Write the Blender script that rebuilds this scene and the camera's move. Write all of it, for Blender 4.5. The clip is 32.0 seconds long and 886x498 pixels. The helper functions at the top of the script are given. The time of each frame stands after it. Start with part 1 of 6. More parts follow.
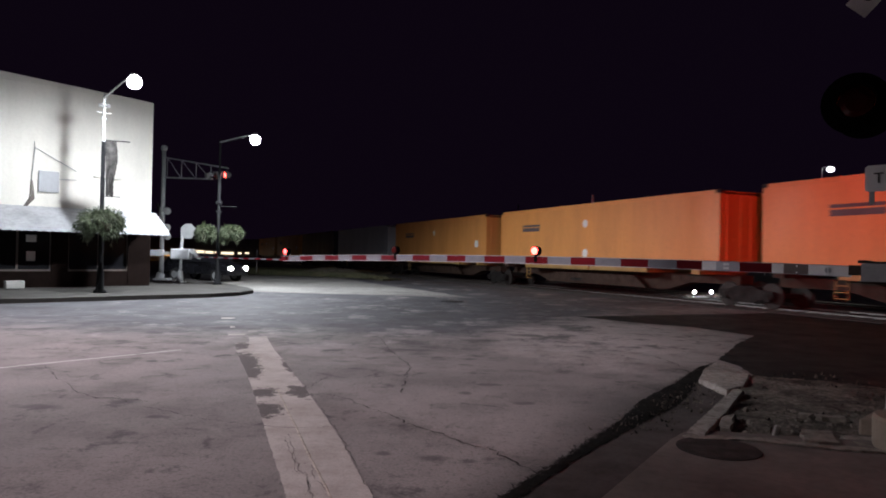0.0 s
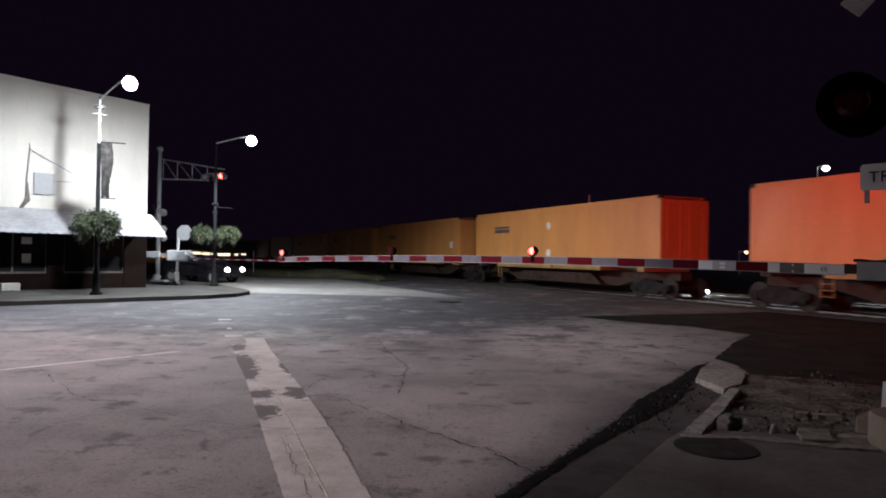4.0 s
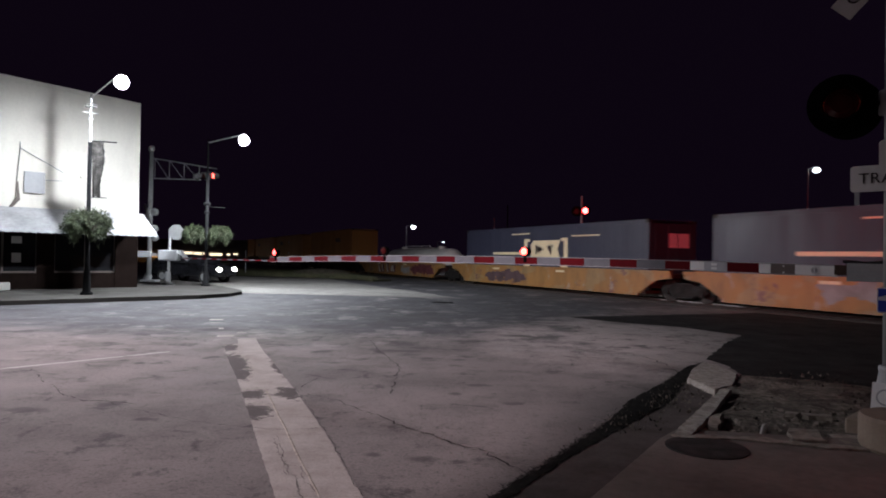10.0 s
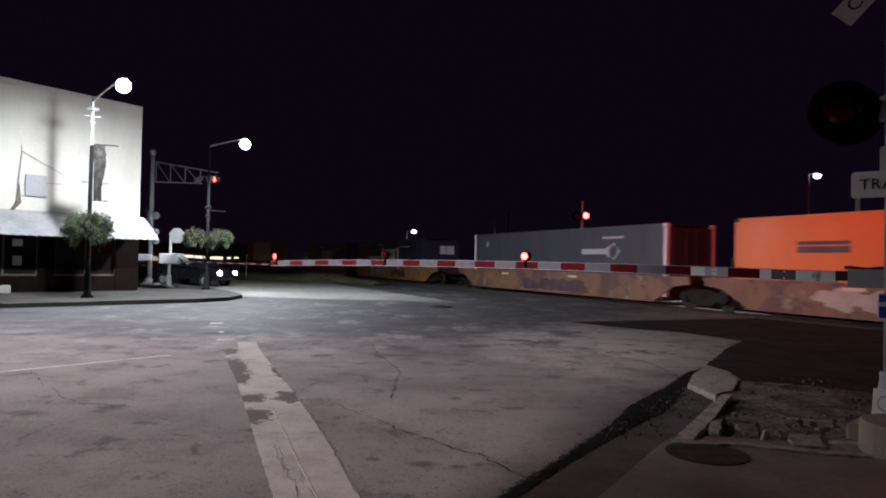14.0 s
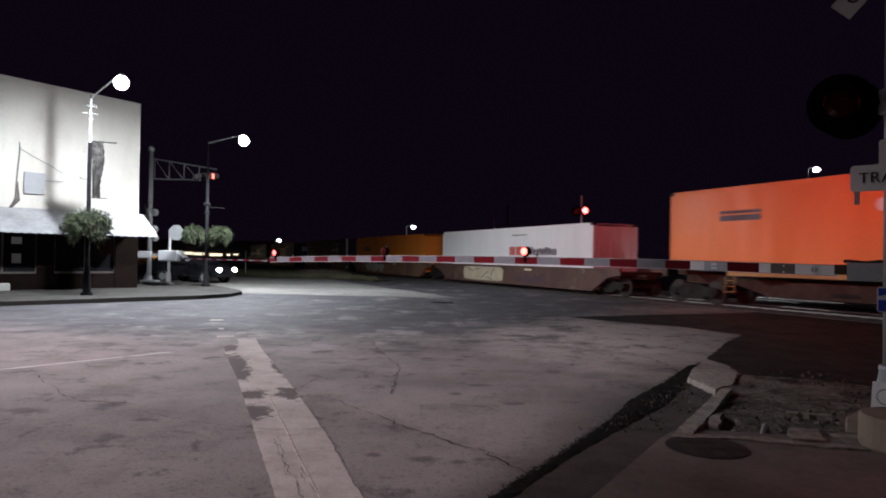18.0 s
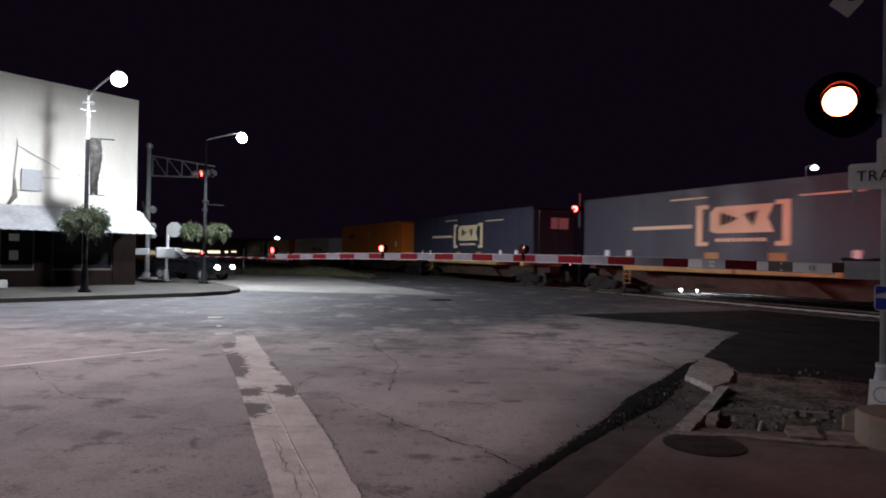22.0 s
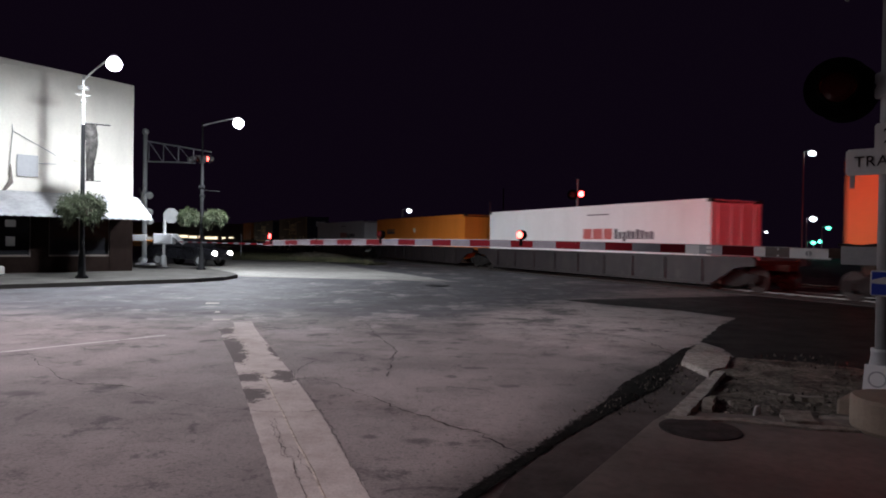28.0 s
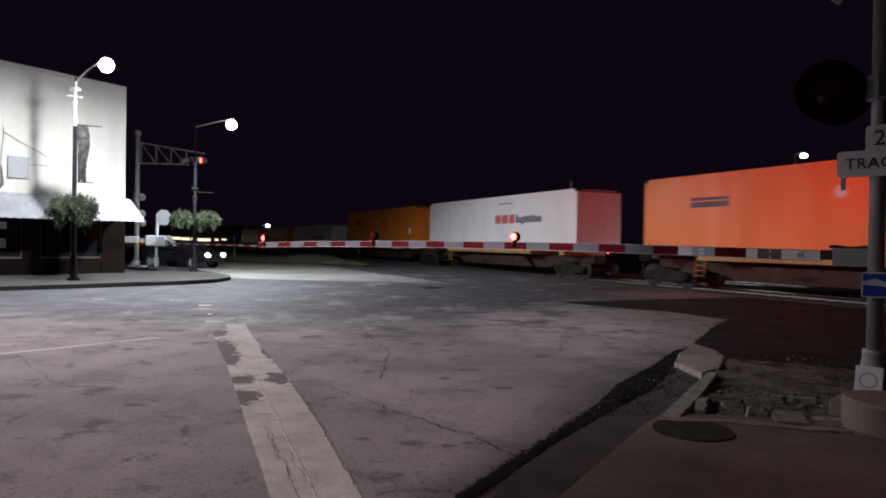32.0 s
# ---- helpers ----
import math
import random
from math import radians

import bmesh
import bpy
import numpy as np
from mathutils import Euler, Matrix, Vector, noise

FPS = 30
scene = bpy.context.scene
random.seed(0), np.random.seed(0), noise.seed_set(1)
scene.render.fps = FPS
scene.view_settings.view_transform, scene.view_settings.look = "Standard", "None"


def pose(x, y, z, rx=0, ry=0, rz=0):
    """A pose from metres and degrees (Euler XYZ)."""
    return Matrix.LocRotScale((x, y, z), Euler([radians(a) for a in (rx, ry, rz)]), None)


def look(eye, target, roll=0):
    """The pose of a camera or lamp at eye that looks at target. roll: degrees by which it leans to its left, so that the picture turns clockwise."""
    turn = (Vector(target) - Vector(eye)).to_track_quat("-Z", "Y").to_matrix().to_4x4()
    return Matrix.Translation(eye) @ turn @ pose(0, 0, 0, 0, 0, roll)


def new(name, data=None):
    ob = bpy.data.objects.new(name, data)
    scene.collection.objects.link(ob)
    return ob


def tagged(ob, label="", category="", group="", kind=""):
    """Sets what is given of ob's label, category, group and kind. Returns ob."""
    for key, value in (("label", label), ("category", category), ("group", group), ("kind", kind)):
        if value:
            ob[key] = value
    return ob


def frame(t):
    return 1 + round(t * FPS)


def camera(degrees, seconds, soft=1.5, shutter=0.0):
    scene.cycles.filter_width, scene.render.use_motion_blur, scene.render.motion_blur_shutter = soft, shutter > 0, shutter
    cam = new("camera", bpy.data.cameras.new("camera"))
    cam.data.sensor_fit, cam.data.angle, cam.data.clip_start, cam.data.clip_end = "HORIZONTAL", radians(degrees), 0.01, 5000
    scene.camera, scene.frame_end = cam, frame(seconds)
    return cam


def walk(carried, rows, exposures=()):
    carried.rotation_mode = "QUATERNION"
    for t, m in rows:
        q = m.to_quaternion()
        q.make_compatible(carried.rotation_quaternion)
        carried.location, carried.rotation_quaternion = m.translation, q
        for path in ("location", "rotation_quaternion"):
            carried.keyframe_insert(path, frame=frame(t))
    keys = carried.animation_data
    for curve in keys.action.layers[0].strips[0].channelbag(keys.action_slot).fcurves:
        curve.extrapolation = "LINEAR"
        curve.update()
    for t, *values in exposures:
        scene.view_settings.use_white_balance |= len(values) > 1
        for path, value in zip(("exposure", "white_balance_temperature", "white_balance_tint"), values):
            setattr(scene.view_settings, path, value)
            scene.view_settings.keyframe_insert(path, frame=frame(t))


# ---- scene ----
W_DEG = 67.76
cam = camera(W_DEG, 32.0, soft=1.85, shutter=0.5)
EYE = (0.0, 0.0, 1.6)


def aim(yaw, pitch, roll):
    return pose(*EYE, 90 + pitch, 0, -yaw) @ pose(0, 0, 0, 0, 0, roll)


walk(cam, [(t, aim(a, b, c)) for t, a, b, c in (
    (0, -0.980, 0.686, 1.089), (0.5, -0.980, 0.527, 0.981), (1, -0.945, 0.708, 0.810), (1.5, -0.954, 0.717, 0.717),
    (2, -0.944, 0.950, 0.790), (2.5, -0.949, 0.981, 0.734), (3, -0.932, 0.980, 0.812), (3.5, -0.766, 0.874, 0.780),
    (5.5, -0.656, 0.491, 1.005), (6, -0.758, 0.532, 1.009), (6.5, -0.728, 0.554, 1.057), (7, -0.595, 0.615, 1.040),
    (7.5, -0.461, 0.640, 1.043), (8, -0.489, 0.723, 0.903), (8.5, -0.403, 1.054, 1.039), (9, -0.109, 1.039, 0.912),
    (9.5, -0.160, 0.950, 1.056), (10, -0.079, 0.768, 0.982), (10.5, -0.127, 0.950, 1.058), (11, -0.191, 1.022, 1.056),
    (11.5, -0.213, 0.889, 1.093), (12, -0.053, 0.775, 0.979), (12.5, -0.041, 0.732, 1.048), (13, 0.000, 0.880, 1.063),
    (13.5, -0.187, 1.089, 1.042), (14, -0.140, 1.147, 1.183), (14.5, -0.237, 1.198, 1.137), (16.5, -0.158, 0.855, 0.809),
    (17, -0.141, 0.694, 0.768), (17.5, -0.115, 0.767, 0.915), (18, -0.081, 0.769, 0.899), (18.5, -0.020, 0.851, 0.963),
    (19, -0.063, 0.945, 0.847), (19.5, -0.059, 0.849, 0.934), (20, 0.012, 0.806, 0.920), (20.5, 0.033, 0.800, 0.884),
    (21, -0.054, 0.834, 0.998), (21.5, 0.059, 0.735, 1.060), (22, 0.076, 0.558, 0.983), (22.5, 0.085, 0.478, 0.886),
    (23, 0.219, 0.356, 0.949), (23.5, 0.267, 0.416, 0.988), (24, 0.348, 0.470, 0.911), (24.5, 0.407, 0.243, 0.960),
    (25, 0.384, 0.315, 1.002), (25.5, 0.456, 0.317, 0.966), (27.5, 0.388, -0.436, 0.860), (28, 0.306, -0.666, 0.948),
    (28.5, 0.229, -0.801, 0.999), (29, 0.273, -0.687, 1.022), (29.5, 0.319, -0.701, 1.017), (30, 0.497, -0.669, 0.977),
    (30.5, 0.613, -0.672, 1.038), (31, 0.848, -0.587, 0.889), (31.5, 0.841, -0.507, 0.914), (32, 0.853, -0.500, 0.934),
)])

# ---- light ----
world = bpy.data.worlds.new("night")
scene.world = world
world.use_nodes = True
world.node_tree.nodes["Background"].inputs[0].default_value = (0.5, 0.24, 0.7, 1)
world.node_tree.nodes["Background"].inputs[1].default_value = 0.007
scene.view_settings.exposure = 0.0

COOL = (0.88, 0.93, 1.0)


def street_light(name, at, watts, aim_at, cone=150, colour=COOL, radius=0.16, blend=0.6):
    d = bpy.data.lights.new(name, "SPOT")
    d.energy, d.color, d.shadow_soft_size = watts, colour, radius
    d.spot_size, d.spot_blend = radians(cone), blend
    ob = new(name, d)
    ob.matrix_world = look(at, aim_at)
    return ob


# plan: the track runs along TD, the crossing street along RD
PHI = 25.2
TD = Vector((-math.sin(radians(PHI)), math.cos(radians(PHI)), 0))
TN = Vector((math.cos(radians(PHI)), math.sin(radians(PHI)), 0))
NEAR_FACE = 18.99
TRACK = NEAR_FACE + 1.3
RD = Vector((0.7071, 0.7071, 0))
LAMP_A = Vector((-10.29, 20.8, 6.98))
LAMP_B = Vector((-8.74, 28.5, 6.53))
LAMP_C = Vector((-11.0, -17.0, 16.0))
FILL_D = Vector((-14.0, 9.0, 8.2))
street_light("street_light_a", LAMP_A - Vector((0, 0, 0.42)), 3400, (-12.0, 22.3, 1.0), 168, COOL, 0.13, 0.6)
street_light("street_light_b", LAMP_B - Vector((0, 0, 0.42)), 4900, (-7.5, 28.85, 0), 165, COOL, 0.16, 0.36)
street_light("street_light_c", LAMP_C, 31000, (-6.5, -6, 0), 59, (1.0, 0.84, 0.92), 1.1, 0.14)
# unseen fill lamp, added to brighten the left foreground and the train
street_light("fill_light_d", FILL_D, 10300, (-8, 12, 0), 96, (0.98, 0.92, 1.0), 0.9, 0.9)
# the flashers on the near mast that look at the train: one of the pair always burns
# added steady spot, stronger than such flashers, standing in for the red veil
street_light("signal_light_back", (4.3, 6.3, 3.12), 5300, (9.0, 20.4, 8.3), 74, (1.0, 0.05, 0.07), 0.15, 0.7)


# the stop line's foot, its run and the way across it; its rubbed-off patches (along, across, half length, half width)
BAR0, BARD, BARN = Vector((-0.81, 4.4)), Vector((-0.348, 0.937)), Vector((0.937, 0.348))
RUBBED = ((5.7, -0.25, 1.0, 0.19), (4.85, -0.24, 0.5, 0.14), (3.45, -0.2, 0.27, 0.2), (2.58, -0.24, 0.34, 0.22), (3.4, 0.26, 0.33, 0.17), (7.5, -0.25, 0.4, 0.15), (5.2, 0.33, 0.6, 0.08))
# oil stains on the asphalt (x, y, half length, half width)
STAINS = ((-0.54, 5.36, 0.09, 0.07), (-0.16, 5.27, 0.2, 0.1), (-2.08, 11.03, 0.3, 0.13), (-1.62, 9.94, 0.2, 0.12), (-0.72, 11.29, 0.45, 0.2),
          (-0.36, 11.68, 0.3, 0.2), (0.38, 10.74, 0.16, 0.16), (0.47, 8.35, 0.24, 0.1), (0.18, 7.8, 0.1, 0.1), (0.81, 7.32, 0.17, 0.1),
          (0.46, 12.72, 0.4, 0.2), (-4.15, 6.65, 0.35, 0.14), (-3.51, 6.94, 0.2, 0.16), (-2.84, 6.37, 0.16, 0.1), (-4.8, 14.0, 0.9, 0.35), (1.6, 13.8, 0.5, 0.3))


# ---- materials ----
def nodes(name):
    m = bpy.data.materials.new(name)
    m.use_nodes = True
    nt = m.node_tree
    return m, nt, nt.nodes["Principled BSDF"], nt.links


def tex_noise(nt, scale, detail=6, rough=0.6, coord="Object", stretch=None):
    tc = nt.nodes.new("ShaderNodeTexCoord")
    n = nt.nodes.new("ShaderNodeTexNoise")
    n.inputs["Scale"].default_value, n.inputs["Detail"].default_value, n.inputs["Roughness"].default_value = scale, detail, rough
    if stretch:
        mp = nt.nodes.new("ShaderNodeMapping")
        mp.inputs["Scale"].default_value = stretch
        nt.links.new(tc.outputs[coord], mp.inputs[0])
        nt.links.new(mp.outputs[0], n.inputs["Vector"])
    else:
        nt.links.new(tc.outputs[coord], n.inputs["Vector"])
    return n


def ramp(nt, src, stops):
    r = nt.nodes.new("ShaderNodeValToRGB")
    e = r.color_ramp.elements
    while len(e) < len(stops):
        e.new(0.5)
    for el, (p, c) in zip(e, stops):
        el.position = p
        el.color = (*c, 1) if len(c) == 3 else c
    nt.links.new(src, r.inputs[0])
    return r


def mix(nt, fac, a, b, blend="MIX"):
    m = nt.nodes.new("ShaderNodeMix")
    m.data_type, m.blend_type = "RGBA", blend
    for i, v in ((0, fac), (6, a), (7, b)):
        if isinstance(v, (int, float)):
            m.inputs[i].default_value = v
        elif isinstance(v, tuple):
            m.inputs[i].default_value = (*v, 1)
        else:
            nt.links.new(v, m.inputs[i])
    return m.outputs[2]


def bump(nt, bsdf, height, strength, dist=0.02):
    b = nt.nodes.new("ShaderNodeBump")
    b.inputs["Strength"].default_value, b.inputs["Distance"].default_value = strength, dist
    nt.links.new(height, b.inputs["Height"])
    nt.links.new(b.outputs[0], bsdf.inputs["Normal"])


def paint(name, colour, rough=0.5, metal=0.0, dirt=0.35, dirt_colour=None, scale=1.2, bumps=0.08, streak=False, spec=0.4):
    """Painted or plain surface with stains at two scales."""
    m, nt, b, l = nodes(name)
    dc = dirt_colour or tuple(c * 0.45 for c in colour)
    big = tex_noise(nt, scale, 5, 0.65, stretch=(1, 1, 0.25) if streak else None)
    small = tex_noise(nt, scale * 14, 4, 0.6)
    f1 = ramp(nt, big.outputs[0], [(0.42, (0, 0, 0)), (0.72, (dirt, dirt, dirt))])
    c1 = mix(nt, f1.outputs[0], colour, dc)
    f2 = ramp(nt, small.outputs[0], [(0.45, (0, 0, 0)), (0.8, (dirt * 0.6,) * 3)])
    c2 = mix(nt, f2.outputs[0], c1, dc)
    l.new(c2, b.inputs["Base Color"])
    r = ramp(nt, big.outputs[0], [(0.3, (max(rough - 0.12, 0.05),) * 3), (0.7, (min(rough + 0.18, 1),) * 3)])
    l.new(r.outputs[0], b.inputs["Roughness"])
    b.inputs["Metallic"].default_value = metal
    b.inputs["Specular IOR Level"].default_value = spec
    bump(nt, b, small.outputs[0], bumps, 0.01)
    return m


def glow(name, colour, strength, base=(0.05, 0.05, 0.05)):
    m, nt, b, l = nodes(name)
    b.inputs["Base Color"].default_value = (*base, 1)
    b.inputs["Emission Color"].default_value = (*colour, 1)
    b.inputs["Emission Strength"].default_value = strength
    return m


def glass(name, colour, rough=0.05):
    m, nt, b, l = nodes(name)
    b.inputs["Base Color"].default_value = (*colour, 1)
    b.inputs["Roughness"].default_value = rough
    b.inputs["Specular IOR Level"].default_value = 0.4
    return m


def asphalt(name, light, dark, tar, crack=True, scale=1.0):
    m, nt, b, l = nodes(name)
    big = tex_noise(nt, 0.22 * scale, 6, 0.62)
    mid = tex_noise(nt, 1.3 * scale, 8, 0.7, stretch=(1, 1.0, 1))
    fine = tex_noise(nt, 60, 3, 0.7)
    c = ramp(nt, big.outputs[0], [(0.4, dark), (0.6, light)])
    c2 = mix(nt, ramp(nt, mid.outputs[0], [(0.54, (0, 0, 0)), (0.66, (0.9,) * 3)]).outputs[0], c.outputs[0], tar)
    c3 = mix(nt, ramp(nt, fine.outputs[0], [(0.38, (0.8,) * 3), (0.6, (0, 0, 0))]).outputs[0], c2, tuple(x * 0.6 for x in dark))
    out = c3
    if crack:
        tc = nt.nodes.new("ShaderNodeTexCoord")
        wob = tex_noise(nt, 0.9, 5, 0.6)
        add = mix(nt, 0.35, tc.outputs["Object"], wob.outputs[1], "ADD")
        v = nt.nodes.new("ShaderNodeTexVoronoi")
        v.feature = "DISTANCE_TO_EDGE"
        v.inputs["Scale"].default_value = 0.33
        l.new(add, v.inputs["Vector"])
        line = ramp(nt, v.outputs[0], [(0.004, (1, 1, 1)), (0.012, (0, 0, 0))])
        gate = ramp(nt, mid.outputs[0], [(0.5, (0, 0, 0)), (0.6, (0.8,) * 3)])
        f = mix(nt, 1.0, line.outputs[0], gate.outputs[0], "MULTIPLY")
        out = mix(nt, f, c3, tuple(x * 0.25 for x in dark))
    l.new(out, b.inputs["Base Color"])
    rr = ramp(nt, mid.outputs[0], [(0.3, (0.62,) * 3), (0.7, (0.9,) * 3)])
    l.new(rr.outputs[0], b.inputs["Roughness"])
    b.inputs["Specular IOR Level"].default_value = 0.12
    bump(nt, b, mix(nt, 0.5, mid.outputs[0], fine.outputs[0]), 0.5, 0.012)
    return m


def calculator(nt):
    """A function that adds one arithmetic node to the tree and returns its result."""
    def calc(op, a, c, d=None):
        n = nt.nodes.new("ShaderNodeMath")
        n.operation = op
        for i, v in enumerate((a, c, d)):
            if isinstance(v, (int, float)):
                n.inputs[i].default_value = v
            elif v is not None:
                nt.links.new(v, n.inputs[i])
        return n.outputs[0]
    return calc


def patches(calc, x, y, spots, rough):
    """How far (x, y) lies from the nearest of the oval spots (x, y, half length, half width): 1 on the rim, made uneven by rough."""
    best = None
    for px, py, a, b in spots:
        u = calc("MULTIPLY", calc("SUBTRACT", x, px), 1 / a)
        v = calc("MULTIPLY", calc("SUBTRACT", y, py), 1 / b)
        q = calc("ADD", calc("MULTIPLY", u, u), calc("MULTIPLY", v, v))
        best = q if best is None else calc("MINIMUM", best, q)
    return calc("ADD", calc("SQRT", best, 0.0), rough)


def street_surface(name):
    """Old patched asphalt: dark blots, a dusty worn corner, and the bluish overlay of the cross street."""
    m, nt, b, l = nodes(name)
    tc = nt.nodes.new("ShaderNodeTexCoord")
    sep = nt.nodes.new("ShaderNodeSeparateXYZ")
    l.new(tc.outputs["Object"], sep.inputs[0])
    calc = calculator(nt)
    big = tex_noise(nt, 0.25, 6, 0.62)
    mid = tex_noise(nt, 1.1, 8, 0.7)
    blot = tex_noise(nt, 1.5, 9, 0.74)
    grit = tex_noise(nt, 42, 2, 0.75)
    speck = tex_noise(nt, 16, 4, 0.7)
    c = ramp(nt, big.outputs[0], [(0.42, (0.14, 0.122, 0.118)), (0.58, (0.205, 0.177, 0.17))]).outputs[0]
    c = mix(nt, ramp(nt, mid.outputs[0], [(0.5, (0, 0, 0)), (0.62, (0.6,) * 3)]).outputs[0], c, (0.112, 0.099, 0.096))
    # dusty corner
    dx, dy = calc("SUBTRACT", sep.outputs[0], 3.7), calc("SUBTRACT", sep.outputs[1], 13.6)
    q = calc("ADD", calc("MULTIPLY", calc("MULTIPLY", dx, dx), 0.09), calc("MULTIPLY", calc("MULTIPLY", dy, dy), 0.035))
    q = calc("ADD", q, calc("MULTIPLY", calc("SUBTRACT", mid.outputs[0], 0.5), 1.6))
    c = mix(nt, ramp(nt, q, [(0.2, (0.9,) * 3), (1.1, (0, 0, 0))]).outputs[0], c, (0.35, 0.305, 0.295))
    # overlay of the cross street
    edge = calc("SUBTRACT", calc("SUBTRACT", sep.outputs[1], 13.4), calc("MULTIPLY", calc("MAXIMUM", sep.outputs[0], 0.0), 1.35))
    edge = calc("ADD", edge, calc("MULTIPLY", calc("SUBTRACT", mid.outputs[0], 0.5), 6.0))
    edge = calc("ADD", edge, calc("MULTIPLY", calc("SUBTRACT", big.outputs[0], 0.5), 5.0))
    f = ramp(nt, calc("MULTIPLY_ADD", edge, 0.25, 0.5), [(0.25, (0, 0, 0)), (0.85, (1, 1, 1))]).outputs[0]
    s = tex_noise(nt, 0.75, 8, 0.72, stretch=(0.8, 1.0, 1))
    blue = ramp(nt, s.outputs[0], [(0.36, (0.046, 0.046, 0.054)), (0.5, (0.064, 0.064, 0.075)), (0.62, (0.085, 0.084, 0.095)), (0.72, (0.13, 0.126, 0.132))]).outputs[0]
    c = mix(nt, f, c, blue)
    # scuffs on the worn stretch towards the track
    far = ramp(nt, calc("MULTIPLY", sep.outputs[1], 0.05), [(0.42, (0, 0, 0)), (0.62, (1, 1, 1))]).outputs[0]
    scuff = tex_noise(nt, 1.5, 10, 0.8)
    rub = tex_noise(nt, 1.0, 9, 0.8, stretch=(1, 1, 1))
    c = mix(nt, mix(nt, 1.0, far, ramp(nt, scuff.outputs[0], [(0.51, (0, 0, 0)), (0.59, (0.7,) * 3)]).outputs[0], "MULTIPLY"), c, (0.055, 0.051, 0.052))
    c = mix(nt, mix(nt, 1.0, far, ramp(nt, rub.outputs[0], [(0.56, (0, 0, 0)), (0.64, (0.7,) * 3)]).outputs[0], "MULTIPLY"), c, (0.32, 0.29, 0.285))
    # it is worn most where the wheels turn off towards the crossing
    far = mix(nt, 1.0, far, ramp(nt, calc("MULTIPLY_ADD", sep.outputs[0], 0.125, 0.8), [(0.1, (0.15,) * 3), (0.55, (1, 1, 1))]).outputs[0], "MULTIPLY")
    mottle = tex_noise(nt, 0.6, 9, 0.72, stretch=(1, 0.8, 1))
    c = mix(nt, mix(nt, 1.0, far, ramp(nt, mottle.outputs[0], [(0.36, (0.85,) * 3), (0.47, (0, 0, 0))]).outputs[0], "MULTIPLY"), c, (0.05, 0.047, 0.05))
    c = mix(nt, mix(nt, 1.0, far, ramp(nt, mottle.outputs[0], [(0.54, (0, 0, 0)), (0.64, (0.8,) * 3)]).outputs[0], "MULTIPLY"), c, (0.3, 0.272, 0.268))
    # blots, grit and fine cracks
    c = mix(nt, ramp(nt, blot.outputs[0], [(0.57, (0, 0, 0)), (0.64, (0.8,) * 3)]).outputs[0], c, (0.04, 0.036, 0.036))
    c = mix(nt, ramp(nt, speck.outputs[0], [(0.54, (0, 0, 0)), (0.64, (0.5,) * 3)]).outputs[0], c, (0.05, 0.046, 0.045))
    c = mix(nt, ramp(nt, grit.outputs[0], [(0.36, (0.4,) * 3), (0.5, (0, 0, 0))]).outputs[0], c, (0.06, 0.054, 0.053))
    c = mix(nt, ramp(nt, grit.outputs[0], [(0.56, (0, 0, 0)), (0.74, (0.4,) * 3)]).outputs[0], c, (0.26, 0.235, 0.225))
    # oil stains
    ragged_rim = calc("MULTIPLY", calc("SUBTRACT", tex_noise(nt, 3.5, 6, 0.7).outputs[0], 0.5), 2.6)
    oil = patches(calc, sep.outputs[0], sep.outputs[1], STAINS, ragged_rim)
    c = mix(nt, ramp(nt, oil, [(0.35, (0.75,) * 3), (1.15, (0, 0, 0))]).outputs[0], c, (0.045, 0.04, 0.04))
    wob = tex_noise(nt, 0.9, 5, 0.6)
    add = mix(nt, 0.35, tc.outputs["Object"], wob.outputs[1], "ADD")
    v = nt.nodes.new("ShaderNodeTexVoronoi")
    v.feature = "DISTANCE_TO_EDGE"
    v.inputs["Scale"].default_value = 0.4
    l.new(add, v.inputs["Vector"])
    line = ramp(nt, v.outputs[0], [(0.003, (1, 1, 1)), (0.01, (0, 0, 0))])
    gate = ramp(nt, mid.outputs[0], [(0.52, (0, 0, 0)), (0.6, (0.7,) * 3)])
    c = mix(nt, mix(nt, 1.0, line.outputs[0], gate.outputs[0], "MULTIPLY"), c, (0.03, 0.028, 0.028))
    l.new(c, b.inputs["Base Color"])
    l.new(ramp(nt, mid.outputs[0], [(0.3, (0.66,) * 3), (0.7, (0.92,) * 3)]).outputs[0], b.inputs["Roughness"])
    b.inputs["Specular IOR Level"].default_value = 0.3
    bump(nt, b, mix(nt, 0.5, speck.outputs[0], grit.outputs[0]), 0.13, 0.01)
    return m


def gravelly(name, tones, scale=14):
    """Loose dirt, gravel and dead growth: many tones in small clumps."""
    m, nt, b, l = nodes(name)
    n = tex_noise(nt, scale, 7, 0.78)
    w = tex_noise(nt, scale * 0.16, 5, 0.7)
    c = ramp(nt, n.outputs[0], list(zip((0.34, 0.46, 0.56, 0.68), tones))).outputs[0]
    c = mix(nt, ramp(nt, w.outputs[0], [(0.42, (0, 0, 0)), (0.62, (0.8,) * 3)]).outputs[0], c, tuple(x * 0.6 for x in tones[0]))
    l.new(c, b.inputs["Base Color"])
    b.inputs["Roughness"].default_value = 0.95
    b.inputs["Specular IOR Level"].default_value = 0.1
    bump(nt, b, n.outputs[0], 1.0, 0.03)
    return m


